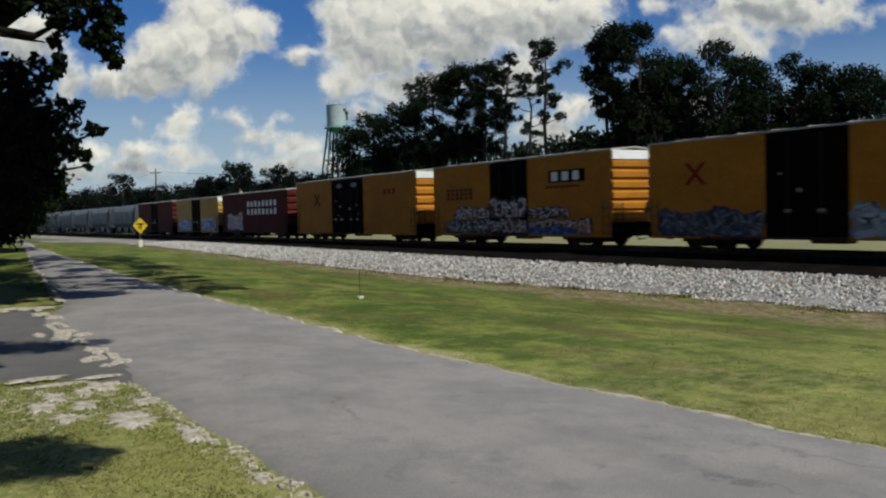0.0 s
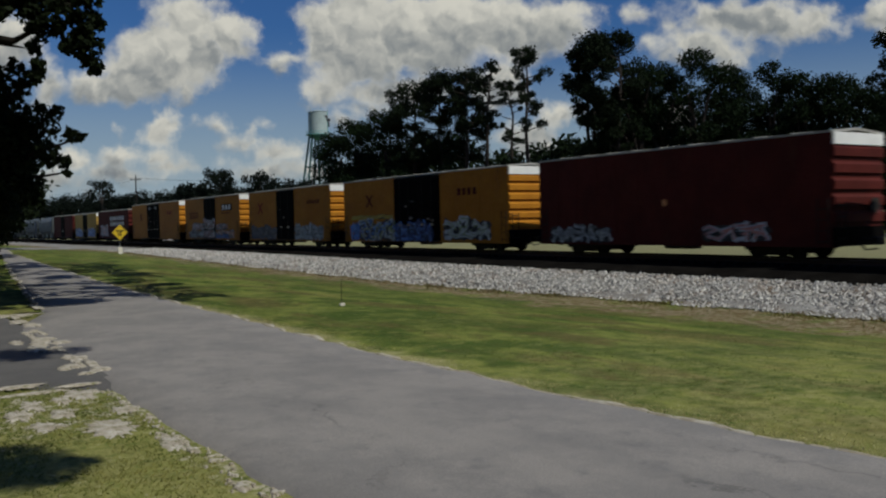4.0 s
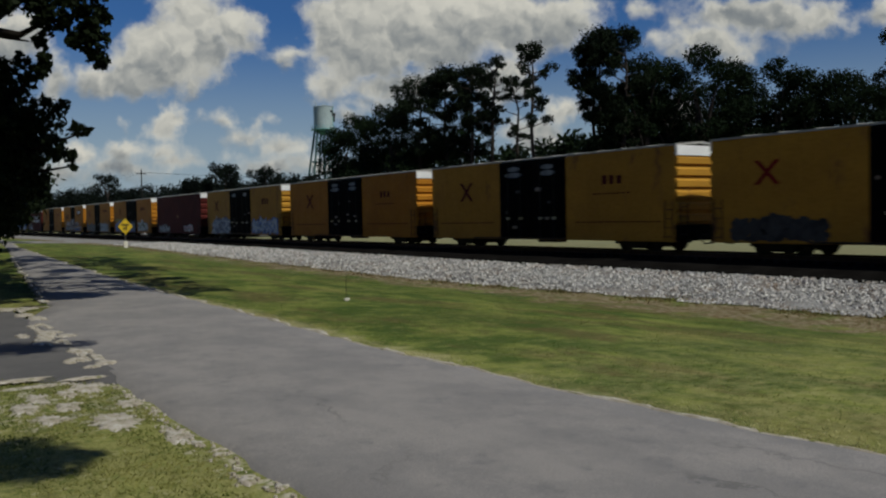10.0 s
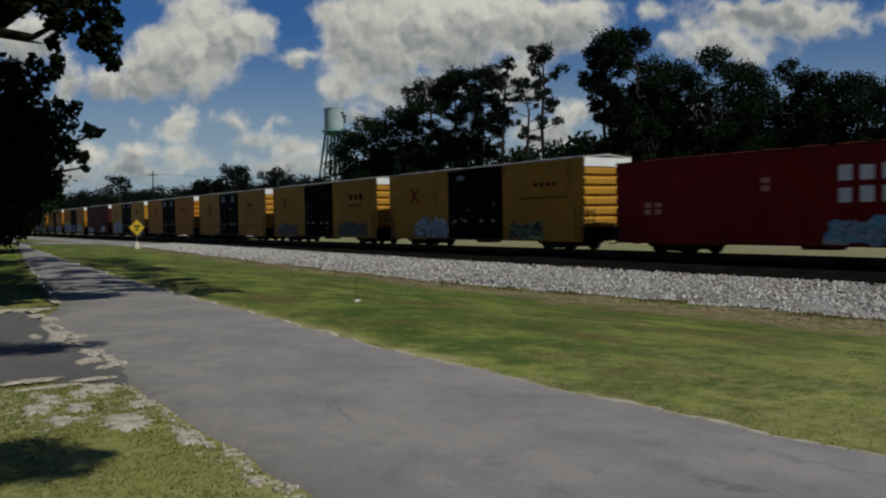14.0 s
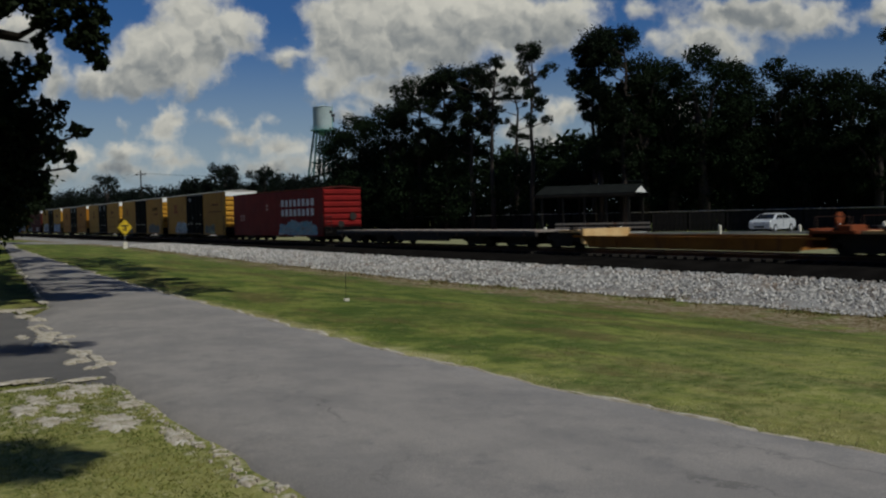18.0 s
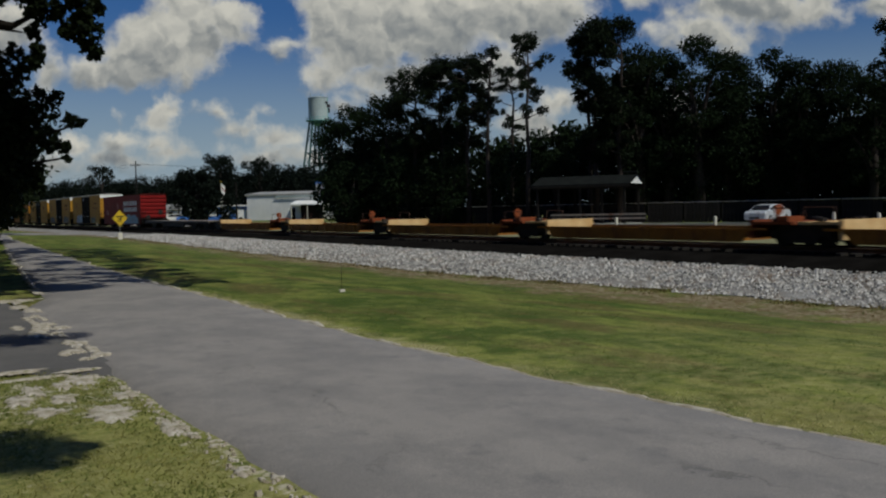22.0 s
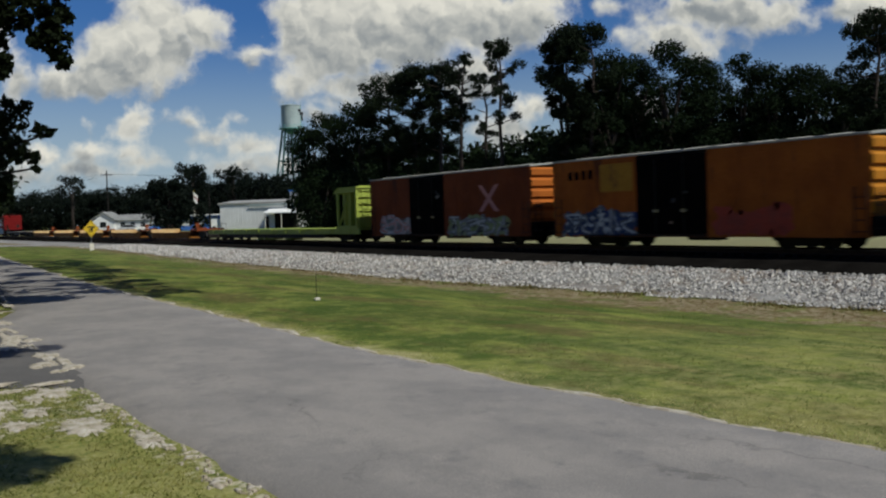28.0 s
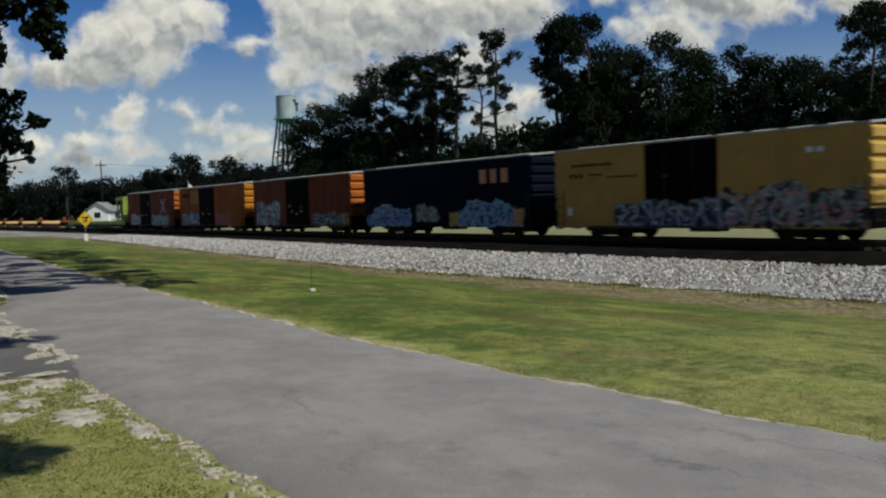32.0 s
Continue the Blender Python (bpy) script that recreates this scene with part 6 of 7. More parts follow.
    for x, y, z, r in clumps[-1::-9]:
        part("limb", Geo().tube([(0.6, 0.6, 5.5), (0.6 + x * 0.45, y * 0.5, 0.5 * z + 4.4), (x, y, z)], [0.2, 0.12, 0.03], 6), OAK_BARK, t)
    part("crown", foliage("crown", clumps, 0.2, 150, LEAF_NEAR, 9, 0.6), LEAF_NEAR, t, "leaves coloured nearly black for shade")
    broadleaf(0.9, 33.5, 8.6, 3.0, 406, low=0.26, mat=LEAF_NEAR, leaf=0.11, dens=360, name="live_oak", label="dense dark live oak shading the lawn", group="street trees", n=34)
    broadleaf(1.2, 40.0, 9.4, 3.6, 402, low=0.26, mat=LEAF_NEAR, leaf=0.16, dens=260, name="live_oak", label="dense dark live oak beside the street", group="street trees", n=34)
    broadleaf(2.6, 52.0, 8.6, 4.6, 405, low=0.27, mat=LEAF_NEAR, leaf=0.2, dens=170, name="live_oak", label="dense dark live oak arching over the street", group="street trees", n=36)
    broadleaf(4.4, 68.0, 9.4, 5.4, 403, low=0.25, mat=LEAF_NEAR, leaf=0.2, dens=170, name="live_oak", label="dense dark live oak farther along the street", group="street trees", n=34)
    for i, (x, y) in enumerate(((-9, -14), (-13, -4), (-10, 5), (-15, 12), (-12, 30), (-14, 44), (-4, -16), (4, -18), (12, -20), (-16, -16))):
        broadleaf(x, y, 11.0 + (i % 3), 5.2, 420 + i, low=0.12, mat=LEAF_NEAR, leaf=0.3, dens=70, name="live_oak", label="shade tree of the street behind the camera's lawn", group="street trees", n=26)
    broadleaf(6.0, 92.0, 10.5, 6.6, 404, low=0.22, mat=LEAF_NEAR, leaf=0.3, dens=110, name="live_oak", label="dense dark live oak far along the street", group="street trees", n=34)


# limbs of the old oak: way points from its foot, thickness at the fork, spread of the sprays
NEAR_LIMBS = [
    ([(2.0, 0.2, 4.2), (3.5, 0.65, 4.72), (3.95, 0.4, 4.66), (4.3, 0.15, 4.58), (4.5, 0.05, 4.7), (4.85, -0.2, 4.8)], 0.10, 0.0),
    ([(2.0, 0.4, 4.4), (3.9, 0.4, 4.62), (4.2, 0.25, 4.55), (4.4, 0.1, 4.5)], 0.06, 0.0),
    ([(2.0, 0.2, 4.6), (4.2, 0.1, 5.2), (4.9, -0.2, 5.0), (5.05, -0.35, 4.6), (5.1, -0.4, 4.3)], 0.09, 0.0),
    ([(2.2, -0.3, 6.6), (4.5, -0.9, 8.0), (6.6, -1.5, 8.5), (7.9, -1.8, 8.5)], 0.20, 0.40),
    ([(1.4, -2.5, 6.6), (3.6, -6.0, 7.8), (5.4, -8.6, 8.3), (6.4, -10.0, 8.2)], 0.20, 0.33),
    ([(-1.0, 1.0, 5.5), (-2.4, 2.0, 7.0), (-3.6, 3.0, 7.2)], 0.20, 0.5),
    ([(0.4, 1.6, 6.0), (0.8, 3.0, 7.8), (1.4, 4.2, 8.4)], 0.18, 0.5)]
# bough ends: place and reach
OVERHANG = [
    (1.7, 12.2, 4.93, 0.17), (2.0, 12.0, 4.86, 0.19), (2.2, 11.8, 4.79, 0.20), (2.45, 11.7, 4.72, 0.20), (2.4, 11.7, 4.46, 0.18), (2.46, 11.65, 4.29, 0.12), (2.52, 11.6, 4.14, 0.07), (2.28, 11.8, 4.4, 0.10),
    (1.96, 12.0, 4.66, 0.13), (1.92, 12.0, 4.42, 0.09), (1.94, 12.0, 4.18, 0.09), (1.89, 12.0, 4.03, 0.06), (1.53, 12.3, 4.94, 0.14), (2.6, 11.6, 4.68, 0.07), (2.17, 11.85, 4.62, 0.11), (1.38, 12.4, 5.0, 0.16), (1.5, 12.3, 5.2, 0.2), (1.85, 12.1, 5.15, 0.2), (2.2, 11.9, 5.1, 0.2), (2.5, 11.7, 5.0, 0.18), (1.2, 12.5, 5.25, 0.2)]
HANGING = [
    (2.9, 25.8, 6.3, 0.38), (3.35, 25.5, 6.45, 0.24), (3.5, 25.4, 6.0, 0.26), (3.0, 25.7, 5.7, 0.42), (3.85, 25.2, 6.3, 0.18), (3.7, 25.2, 5.25, 0.38), (4.25, 24.9, 5.25, 0.2), (3.2, 25.5, 4.9, 0.54), (4.05, 25.0, 4.8, 0.34), (4.55, 24.7, 4.65, 0.18),
    (4.75, 24.5, 4.6, 0.09), (3.4, 25.4, 4.15, 0.58), (4.0, 25.0, 4.2, 0.32), (4.35, 24.8, 4.0, 0.17), (4.4, 24.7, 3.7, 0.08), (3.1, 25.5, 3.45, 0.54), (3.6, 25.2, 3.3, 0.32), (3.7, 25.15, 3.0, 0.09), (2.8, 25.7, 2.75, 0.46), (2.75, 25.8, 4.4, 0.7)]


# ---------------------------------------------------------------- things round the line
def crossing_sign():
    """Yellow diamond warning sign: a road that joins beside a railway crossing."""
    t = thing("warning_sign", pose(18.45, 77.6, lie(18.45, 77.6), 0, 0, 12), "yellow diamond warning sign with a black crossing symbol", "road sign")
    r = 0.70
    z = 1.88 - lie(18.45, 77.6)
    dia = [(0, -r), (r, 0), (0, r), (-r, 0)]
    part("post", Geo().box(-0.04, 0.04, 0.02, 0.08, -0.1, z + 0.5), STEEL, t, "galvanised post")
    part("panel", Geo().prism([(px, z + pz) for px, pz in dia], -0.004, 0.01), SIGN_YELLOW, t)
    b = Geo()
    for k in range(4):
        p, q = dia[k], dia[(k + 1) % 4]
        s, e = 0.93, 0.89
        b.prism([(p[0] * s, z + p[1] * s), (q[0] * s, z + q[1] * s), (q[0] * e, z + q[1] * e), (p[0] * e, z + p[1] * e)], -0.008, -0.0045)
    part("border", b, SIGN_BLACK, t)
    g = Geo()
    g.box(-0.34, 0.34, -0.012, -0.006, z + 0.08, z + 0.20)
    part("road_symbol", g, SIGN_BLACK, t)
    part("stem_symbol", Geo().box(0.02, 0.14, -0.012, -0.006, z - 0.30, z + 0.076), SIGN_BLACK, t)
    for k in range(3):
        part("rail_symbol", Geo().box(-0.20, -0.02, -0.012, -0.006, z - 0.28 + 0.10 * k, z - 0.22 + 0.10 * k), SIGN_BLACK, t)
    part("marker_plate", Geo().box(-0.18, 0.18, -0.01, 0.015, 0.05, 0.62), POST_WHITE, t, "small pale plate near the foot of the post")


def water_tower():
    x, y, z = 131.2, 274.5, 0.6
    t = thing("water_tower", pose(x, y, z), "old steel water tower with a pale teal rim on braced legs", "water tower")
    lo, hi, r = 31.9, 39.3, 3.3
    n = 28
    def ring(rad, k):
        return (rad * math.cos(2 * math.pi * k / n), rad * math.sin(2 * math.pi * k / n))
    tank = Geo().prism([ring(r, k) for k in range(n)], lo, hi, "z")
    part("tank", tank, TANK, t, smooth=False)
    bowl = [(0.2, lo - 2.2), (1.6, lo - 1.7), (2.7, lo - 0.8), (r, lo - 0.002)]
    v, f = [], []
    for rad, zz in bowl:
        v += [(*ring(rad, k), zz) for k in range(n)]
    for j in range(3):
        f += [(j * n + k, j * n + (k + 1) % n, (j + 1) * n + (k + 1) % n, (j + 1) * n + k) for k in range(n)]
    part("bowl", Geo().add(v, f), TEAL, t, "rounded teal bottom", smooth=True)
    v = [(*ring(r + 0.15, k), hi + 0.002) for k in range(n)] + [(0, 0, hi + 0.9)]
    part("cap", Geo().add(v, [(k, (k + 1) % n, n) for k in range(n)]), TANK, t)
    part("balcony", Geo().prism([ring(r + 0.95, k) for k in range(n)], lo - 0.35, lo - 0.15, "z"), TEAL, t, "walkway round the tank")
    rail = Geo()
    for zz in (lo + 0.35, lo + 0.85):
        rail.tube([(*ring(r + 0.9, k), zz) for k in range(n + 1)], 0.05, 5)
    part("railing", rail, TEAL, t)
    legs = 6
    for k in range(legs):
        a = 2 * math.pi * (k + 0.4) / legs
        top, bot = (3.0 * math.cos(a), 3.0 * math.sin(a), lo - 0.2), (8.0 * math.cos(a), 8.0 * math.sin(a), 0)
        part("leg", Geo().tube([bot, top], 0.36, 8), DARK_TEAL, t)
        b = 2 * math.pi * (k + 1.4) / legs
        for h0, h1 in ((0.05, 0.34), (0.36, 0.66), (0.68, 0.97)):
            def on(ang, h):
                rr = 8.0 - 5.0 * h
                return (rr * math.cos(ang), rr * math.sin(ang), (lo - 0.2) * h)
            part("brace", Geo().tube([on(a, h0), on(b, h1)], 0.08, 5), DARK_TEAL, t)
            part("strut", Geo().tube([on(a, h1), on(b, h1)], 0.14, 5), DARK_TEAL, t)
    part("riser_pipe", Geo().tube([(0, 0, 0), (0, 0, lo - 2.0)], 0.45, 10), DARK_TEAL, t)
    part("ladder", Geo().tube([(2.4, -2.4, lo + 0.5), (2.4, -2.4, hi)], 0.12, 5), TEAL, t)
    for k, h in ((-3.2, 1.4), (0.6, 1.8), (3.2, 1.2)):
        part("antenna", Geo().tube([(k, -1.0, hi - 0.1), (k, -1.0, hi + h)], 0.09, 5), TANK, t)
    for k, zz, a, b in ((2.2, 36.6, 1.0, 0.5), (2.9, 35.2, 0.5, 0.9), (1.6, 37.6, 0.6, 0.35)):
        part("painted_mark", Geo().box(k - a, k + a, -math.sqrt(max(r * r - k * k, 0.4)) - 0.25, -math.sqrt(max(r * r - k * k, 0.4)) - 0.05, zz - b, zz + b), PAINT["black"], t, "dark lettering patch")


def silver_car():
    """A silver compact hatchback parked on the far street."""
    car = thing("parked_car", pose(52.8, 39.2, 0.66, 0, 0, -79) @ Matrix.Scale(0.9, 4), "silver compact car parked on the far street", "car")
    L, Wd = 2.15, 0.86
    side = [(-L, 0.42), (-L, 0.78), (-L + 0.15, 0.92), (-1.45, 0.98), (-0.78, 1.36), (0.1, 1.46), (0.95, 1.40), (1.62, 1.05), (2.05, 0.98), (L, 0.80), (L, 0.40), (1.70, 0.24), (-1.72, 0.24)]
    v, f, n = [], [], len(side)
    for xx, inset in ((-Wd, 1), (-Wd + 0.06, 0), (Wd - 0.06, 0), (Wd, 1)):
        for py, pz in side:
            k = max(0.0, (pz - 0.95) / 0.5) * 0.20
            s = 1 if xx > 0 else -1
            v.append((xx - s * k, py * (0.985 if inset else 1.0), pz - (0.03 if inset and pz > 0.5 else 0)))
    for j in range(3):
        f += [(j * n + k, j * n + (k + 1) % n, (j + 1) * n + (k + 1) % n, (j + 1) * n + k) for k in range(n)]
    f += [tuple(reversed(range(n))), tuple(range(3 * n, 4 * n))]
    f = [tuple(reversed(q)) for q in f]
    part("body", Geo().add(v, f), SILVER, car, "silver painted body")
    for s in (-1, 1):
        for outline in ([(-1.22, 1.02), (-0.70, 1.30), (-0.02, 1.37), (-0.02, 1.02)], [(0.06, 1.02), (0.06, 1.37), (0.84, 1.32), (1.35, 1.04)]):
            g = Geo()
            vv = []
            for py, pz in outline:
                k = max(0.0, (pz - 0.95) / 0.5) * 0.20
                vv.append((s * (Wd - k + 0.004), py, pz))
            q = tuple(range(4)) if s < 0 else tuple(reversed(range(4)))
            vo = [(p[0] + s * 0.006, p[1], p[2]) for p in vv]
            g.add(vv + vo, [q, tuple(4 + i for i in q)] + [(i, (i + 1) % 4, 4 + (i + 1) % 4, 4 + i) for i in range(4)])
            part("side_window", g, GLASS, car, "dark side glass")
        part("door_seam", Geo().box(s * Wd - 0.004, s * Wd + 0.004, 0.01, 0.03, 0.35, 1.0), RUBBER, car)
        part("mirror", Geo().box(s * (Wd + 0.02) - 0.07, s * (Wd + 0.02) + 0.07, -0.95, -0.80, 0.98, 1.10, 0.03), SILVER, car)
        part("headlight", Geo().box(s * 0.62 - 0.16, s * 0.62 + 0.16, -L - 0.012, -L + 0.05, 0.66, 0.80, 0.03), WHITE, car, "clear headlight")
        part("tail_light", Geo().box(s * 0.68 - 0.12, s * 0.68 + 0.12, L - 0.05, L + 0.012, 0.72, 0.92, 0.03), RED, car, "red tail light")
        for py in (-1.33, 1.33):
            w_ = part("wheel", Geo().disc(s * Wd - 0.12 if s > 0 else -Wd - 0.03, s * Wd + 0.03 if s > 0 else -Wd + 0.12, py, 0.31, 0.31, 20), RUBBER, car, "black tyre")
            part("rim", Geo().disc(s * (Wd + 0.02) - 0.02, s * (Wd + 0.02) + 0.02, py, 0.31, 0.19, 14), SILVER, w_)
    part("windscreen", Geo().add([(-0.70, -1.40, 1.005), (0.70, -1.40, 1.005), (0.58, -0.80, 1.36), (-0.58, -0.80, 1.36)], [(0, 1, 2, 3)]).add([(-0.70, -1.42, 1.015), (0.70, -1.42, 1.015), (0.58, -0.82, 1.37), (-0.58, -0.82, 1.37)], [(0, 1, 2, 3)]), GLASS, car, "dark windscreen")
    part("rear_window", Geo().add([(-0.60, 1.02, 1.39), (0.60, 1.02, 1.39), (0.70, 1.58, 1.10), (-0.70, 1.58, 1.10)], [(0, 1, 2, 3)]).add([(-0.60, 1.03, 1.405), (0.60, 1.03, 1.405), (0.70, 1.59, 1.115), (-0.70, 1.59, 1.115)], [(0, 1, 2, 3)]), GLASS, car)
    part("bumper", Geo().box(-0.8, 0.8, -L - 0.06, -L + 0.1, 0.30, 0.56, 0.06), SILVER, car)
    part("grille", Geo().box(-0.4, 0.4, -L - 0.066, -L - 0.02, 0.36, 0.50), RUBBER, car)


def pavilion():
    """A long open shelter with a low gable roof under the trees, their shade put into the roof colour."""
    t = thing("shelter", pose(48.6, 52.8, 0.62, 0, 0, 29.5), "open picnic shelter with a low shingled roof coloured as tree-shaded", "shelter")
    L, Wd = 4.0, 2.2
    for sx in (-1, 1):
        part("roof_slope", Geo().prism([(0, 3.85), (sx * Wd, 3.15), (sx * Wd, 3.07), (0, 3.76)] if sx < 0 else [(0, 3.76), (Wd, 3.07), (Wd, 3.15), (0, 3.85)], -L, L), SHADED_SHINGLE, t, "shingled slope coloured dark for tree shade")
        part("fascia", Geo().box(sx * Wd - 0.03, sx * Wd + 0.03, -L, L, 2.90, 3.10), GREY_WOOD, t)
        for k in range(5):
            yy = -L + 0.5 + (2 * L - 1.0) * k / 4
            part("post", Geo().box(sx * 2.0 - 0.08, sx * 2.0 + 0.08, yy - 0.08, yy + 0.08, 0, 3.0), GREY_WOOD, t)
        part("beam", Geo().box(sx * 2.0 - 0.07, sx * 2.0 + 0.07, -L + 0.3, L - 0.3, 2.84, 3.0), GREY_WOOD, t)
    for e in (-1, 1):
        part("gable", Geo().prism([(-Wd + 0.5, 3.15), (Wd - 0.5, 3.15), (0, 3.74)], e * (L - 0.1) - 0.03, e * (L - 0.1) + 0.03), METAL_WALL, t, "pale boarded gable")
    part("floor_slab", Geo().box(-2.3, 2.3, -L + 0.2, L - 0.2, -0.2, 0.06), CONCRETE, t)
    part("ridge_vent", Geo().box(-0.15, 0.15, -L, -L + 1.2, 3.95, 4.10, 0.03), SHADED_SHINGLE, t)


def fence():
    """A weathered board-and-wire fence along the far street."""
    pts = [(41.0, 82.0), (44.9, 71.1), (49.0, 58.8), (52.4, 50.0), (55.4, 45.2), (57.6, 40.0), (59.4, 34.5), (61.0, 28.0)]
    t = thing("fence", pose(0, 0, 0), "weathered dark wire fence with a pale top rail", "fence")
    for (x0, y0), (x1, y1) in zip(pts, pts[1:]):
        d = Vector((x1 - x0, y1 - y0, 0))
        n = max(2, round(d.length / 2.4))
        ang = math.atan2(d.y, d.x)
        for k in range(n):
            px, py = x0 + d.x * k / n, y0 + d.y * k / n
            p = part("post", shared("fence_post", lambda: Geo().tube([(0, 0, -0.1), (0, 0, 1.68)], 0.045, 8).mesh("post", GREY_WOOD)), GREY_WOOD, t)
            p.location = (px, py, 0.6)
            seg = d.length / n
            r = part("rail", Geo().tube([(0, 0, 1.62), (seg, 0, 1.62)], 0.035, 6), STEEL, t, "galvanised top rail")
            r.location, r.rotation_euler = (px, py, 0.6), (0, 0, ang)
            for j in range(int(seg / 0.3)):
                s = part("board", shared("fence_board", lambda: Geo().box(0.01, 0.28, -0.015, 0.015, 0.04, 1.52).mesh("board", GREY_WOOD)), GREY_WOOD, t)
                s.location, s.rotation_euler = (px + 0.3 * j * math.cos(ang), py + 0.3 * j * math.sin(ang), 0.6), (0, 0, ang)


def far_street():
    pts = [(34.0, 150), (38.0, 110), (42.2, 75), (46.5, 62), (51.5, 50.5), (54.0, 44.5), (55.4, 38.5), (56.8, 32), (58.5, 20), (60, 0), (62, -60)]
    rows = []
    for x, y in pts:
        rows.append([(x - 5.8, y - 1.6, 0.60), (x - 5.6, y - 1.6, 0.655), (x - 3.0, y - 0.8, 0.67), (x - 0.6, y, 0.655), (x - 0.4, y, 0.60)])
    solo("far_street", sheet(rows), ASPHALT, "pale street along the far side of the railway", "road", kind="structure")
    for (x0, y0), (x1, y1) in zip(pts[2:9], pts[3:10]):
        d = Vector((x1 - x0, y1 - y0, 0))
        solo("curb", Geo().box(0, d.length, -0.09, 0.09, -0.15, 0.16, 0.02), CONCRETE, "pale sunlit concrete kerb of the far street", "kerb",
             pose(x0 - 5.9, y0 - 1.6, 0.62) @ Matrix.Rotation(math.atan2(d.y, d.x), 4, "Z"), kind="structure")


def marker_posts():
    for x, y, h in ((48.3, 40.0, 0.62), (51.0, 35.8, 0.55), (51.9, 33.6, 0.75), (52.9, 31.2, 0.7), (45.6, 46.6, 0.6), (43.5, 52.5, 0.6)):
        solo("bollard", Geo().tube([(0, 0, -0.1), (0, 0, h - 0.05), (0, 0, h)], [0.11, 0.11, 0.05], 10), POST_WHITE, "short chalky white timber bollard by the far street", "bollard", pose(x, y, lie(x, y)), group="white bollards")
    g = thing("guard_rail", pose(46.8, 49.5, lie(46.8, 49.5), 0, 0, -58), "long low guard rail of two weathered white boards", "guard rail")
    for z in (0.44, 0.74):
        part("board", Geo().box(-3.9, 3.4, -0.03, 0.03, z, z + 0.13, 0.015), DECK, g)
    for k in (-3.7, -1.9, -0.1, 1.7, 3.2):
        part("post", Geo().box(k - 0.06, k + 0.06, 0.03, 0.15, -0.1, 0.92), GREY_WOOD, g)
    m = thing("survey_stake", pose(10.82, 21.5, lie(10.82, 21.5)), "thin wire stake with a scrap of white ribbon in the grass", "stake")
    part("wire", Geo().tube([(0, 0, -0.05), (0.01, 0, 0.75)], 0.007, 5), IRON, m)
    part("ribbon", Geo().box(-0.05, 0.10, -0.03, 0.05, 0.0, 0.07, 0.02), POST_WHITE, m, "white scrap at its foot")


def metal_building():
    """A white metal-sided workshop with a flat roof, blue trim and a canopy."""
    x, y = 57.5, 150.3
    ang = math.degrees(math.atan2(137.5 - 150.3, 70.5 - 57.5))
    t = thing("workshop", pose(x, y, 0.62, 0, 0, ang), "white metal-sided workshop with grey trim and a pale canopy", "building")
    L, D, H = 18.2, 14.0, 4.35
    part("wall", Geo().box(0, L, 0, 0.2, 0, H), METAL_WALL, t)
    part("wall", Geo().box(0, 0.2, 0.204, D, 0, H), METAL_WALL, t)
    part("wall", Geo().box(L - 0.2, L, 0.204, D, 0, H), METAL_WALL, t)
    part("wall", Geo().box(0.204, L - 0.204, D - 0.2, D, 0, H), METAL_WALL, t)
    part("roof", Geo().prism([(-0.2, H + 0.002), (D + 0.2, H + 0.002), (D + 0.2, H + 0.25), (D / 2, H + 0.8), (-0.2, H + 0.25)], -0.3, L + 0.3, "x"), ROOF, t, "low-pitched pale metal roof")
    part("trim", Geo().box(5.5, L + 0.25, -0.32, -0.22, H - 0.42, H - 0.1), TANK, t, "pale grey-blue trim")
    for k in range(24):
        part("siding_rib", Geo().box(0.3 + k * 0.75, 0.36 + k * 0.75, -0.03, -0.001, 0.05, H - 0.02), METAL_WALL, t)
    part("canopy", Geo().prism([(-3.2, 2.55), (-3.2, 2.70), (-0.34, 3.35), (-0.34, 3.20)], 9.2, 15.4, "x"), WHITE, t, "pale sloping canopy")
    for k in (9.4, 12.3, 15.2):
        part("canopy_post", Geo().box(k - 0.06, k + 0.06, -3.1, -2.98, 0, 2.55), POST_WHITE, t)
    d = part("door", Geo().box(8.2, 9.0, -0.06, -0.002, 0, 2.1), GREY_WOOD, t, "grey door")
    part("handle", Geo().box(8.85, 8.92, -0.10, -0.062, 0.95, 1.1), STEEL, d)
    part("roller_door", Geo().box(10.0, 14.4, -0.05, -0.002, 0, 2.9), GREY_WOOD, t, "dark open bay")
    # taller block behind
    b = thing("annex", pose(68.5, 145.0, 0.62, 0, 0, ang), "white block behind the workshop with blue stripe", "building")
    part("wall", Geo().box(0, 7.5, 0, 6, 0, 6.3), METAL_WALL, b)
    part("parapet", Geo().box(-0.15, 7.65, -0.15, 6.15, 6.302, 6.6), BLUE, b)
    part("window", Geo().box(1.0, 6.5, -0.03, -0.002, 4.4, 5.4), GLASS, b)


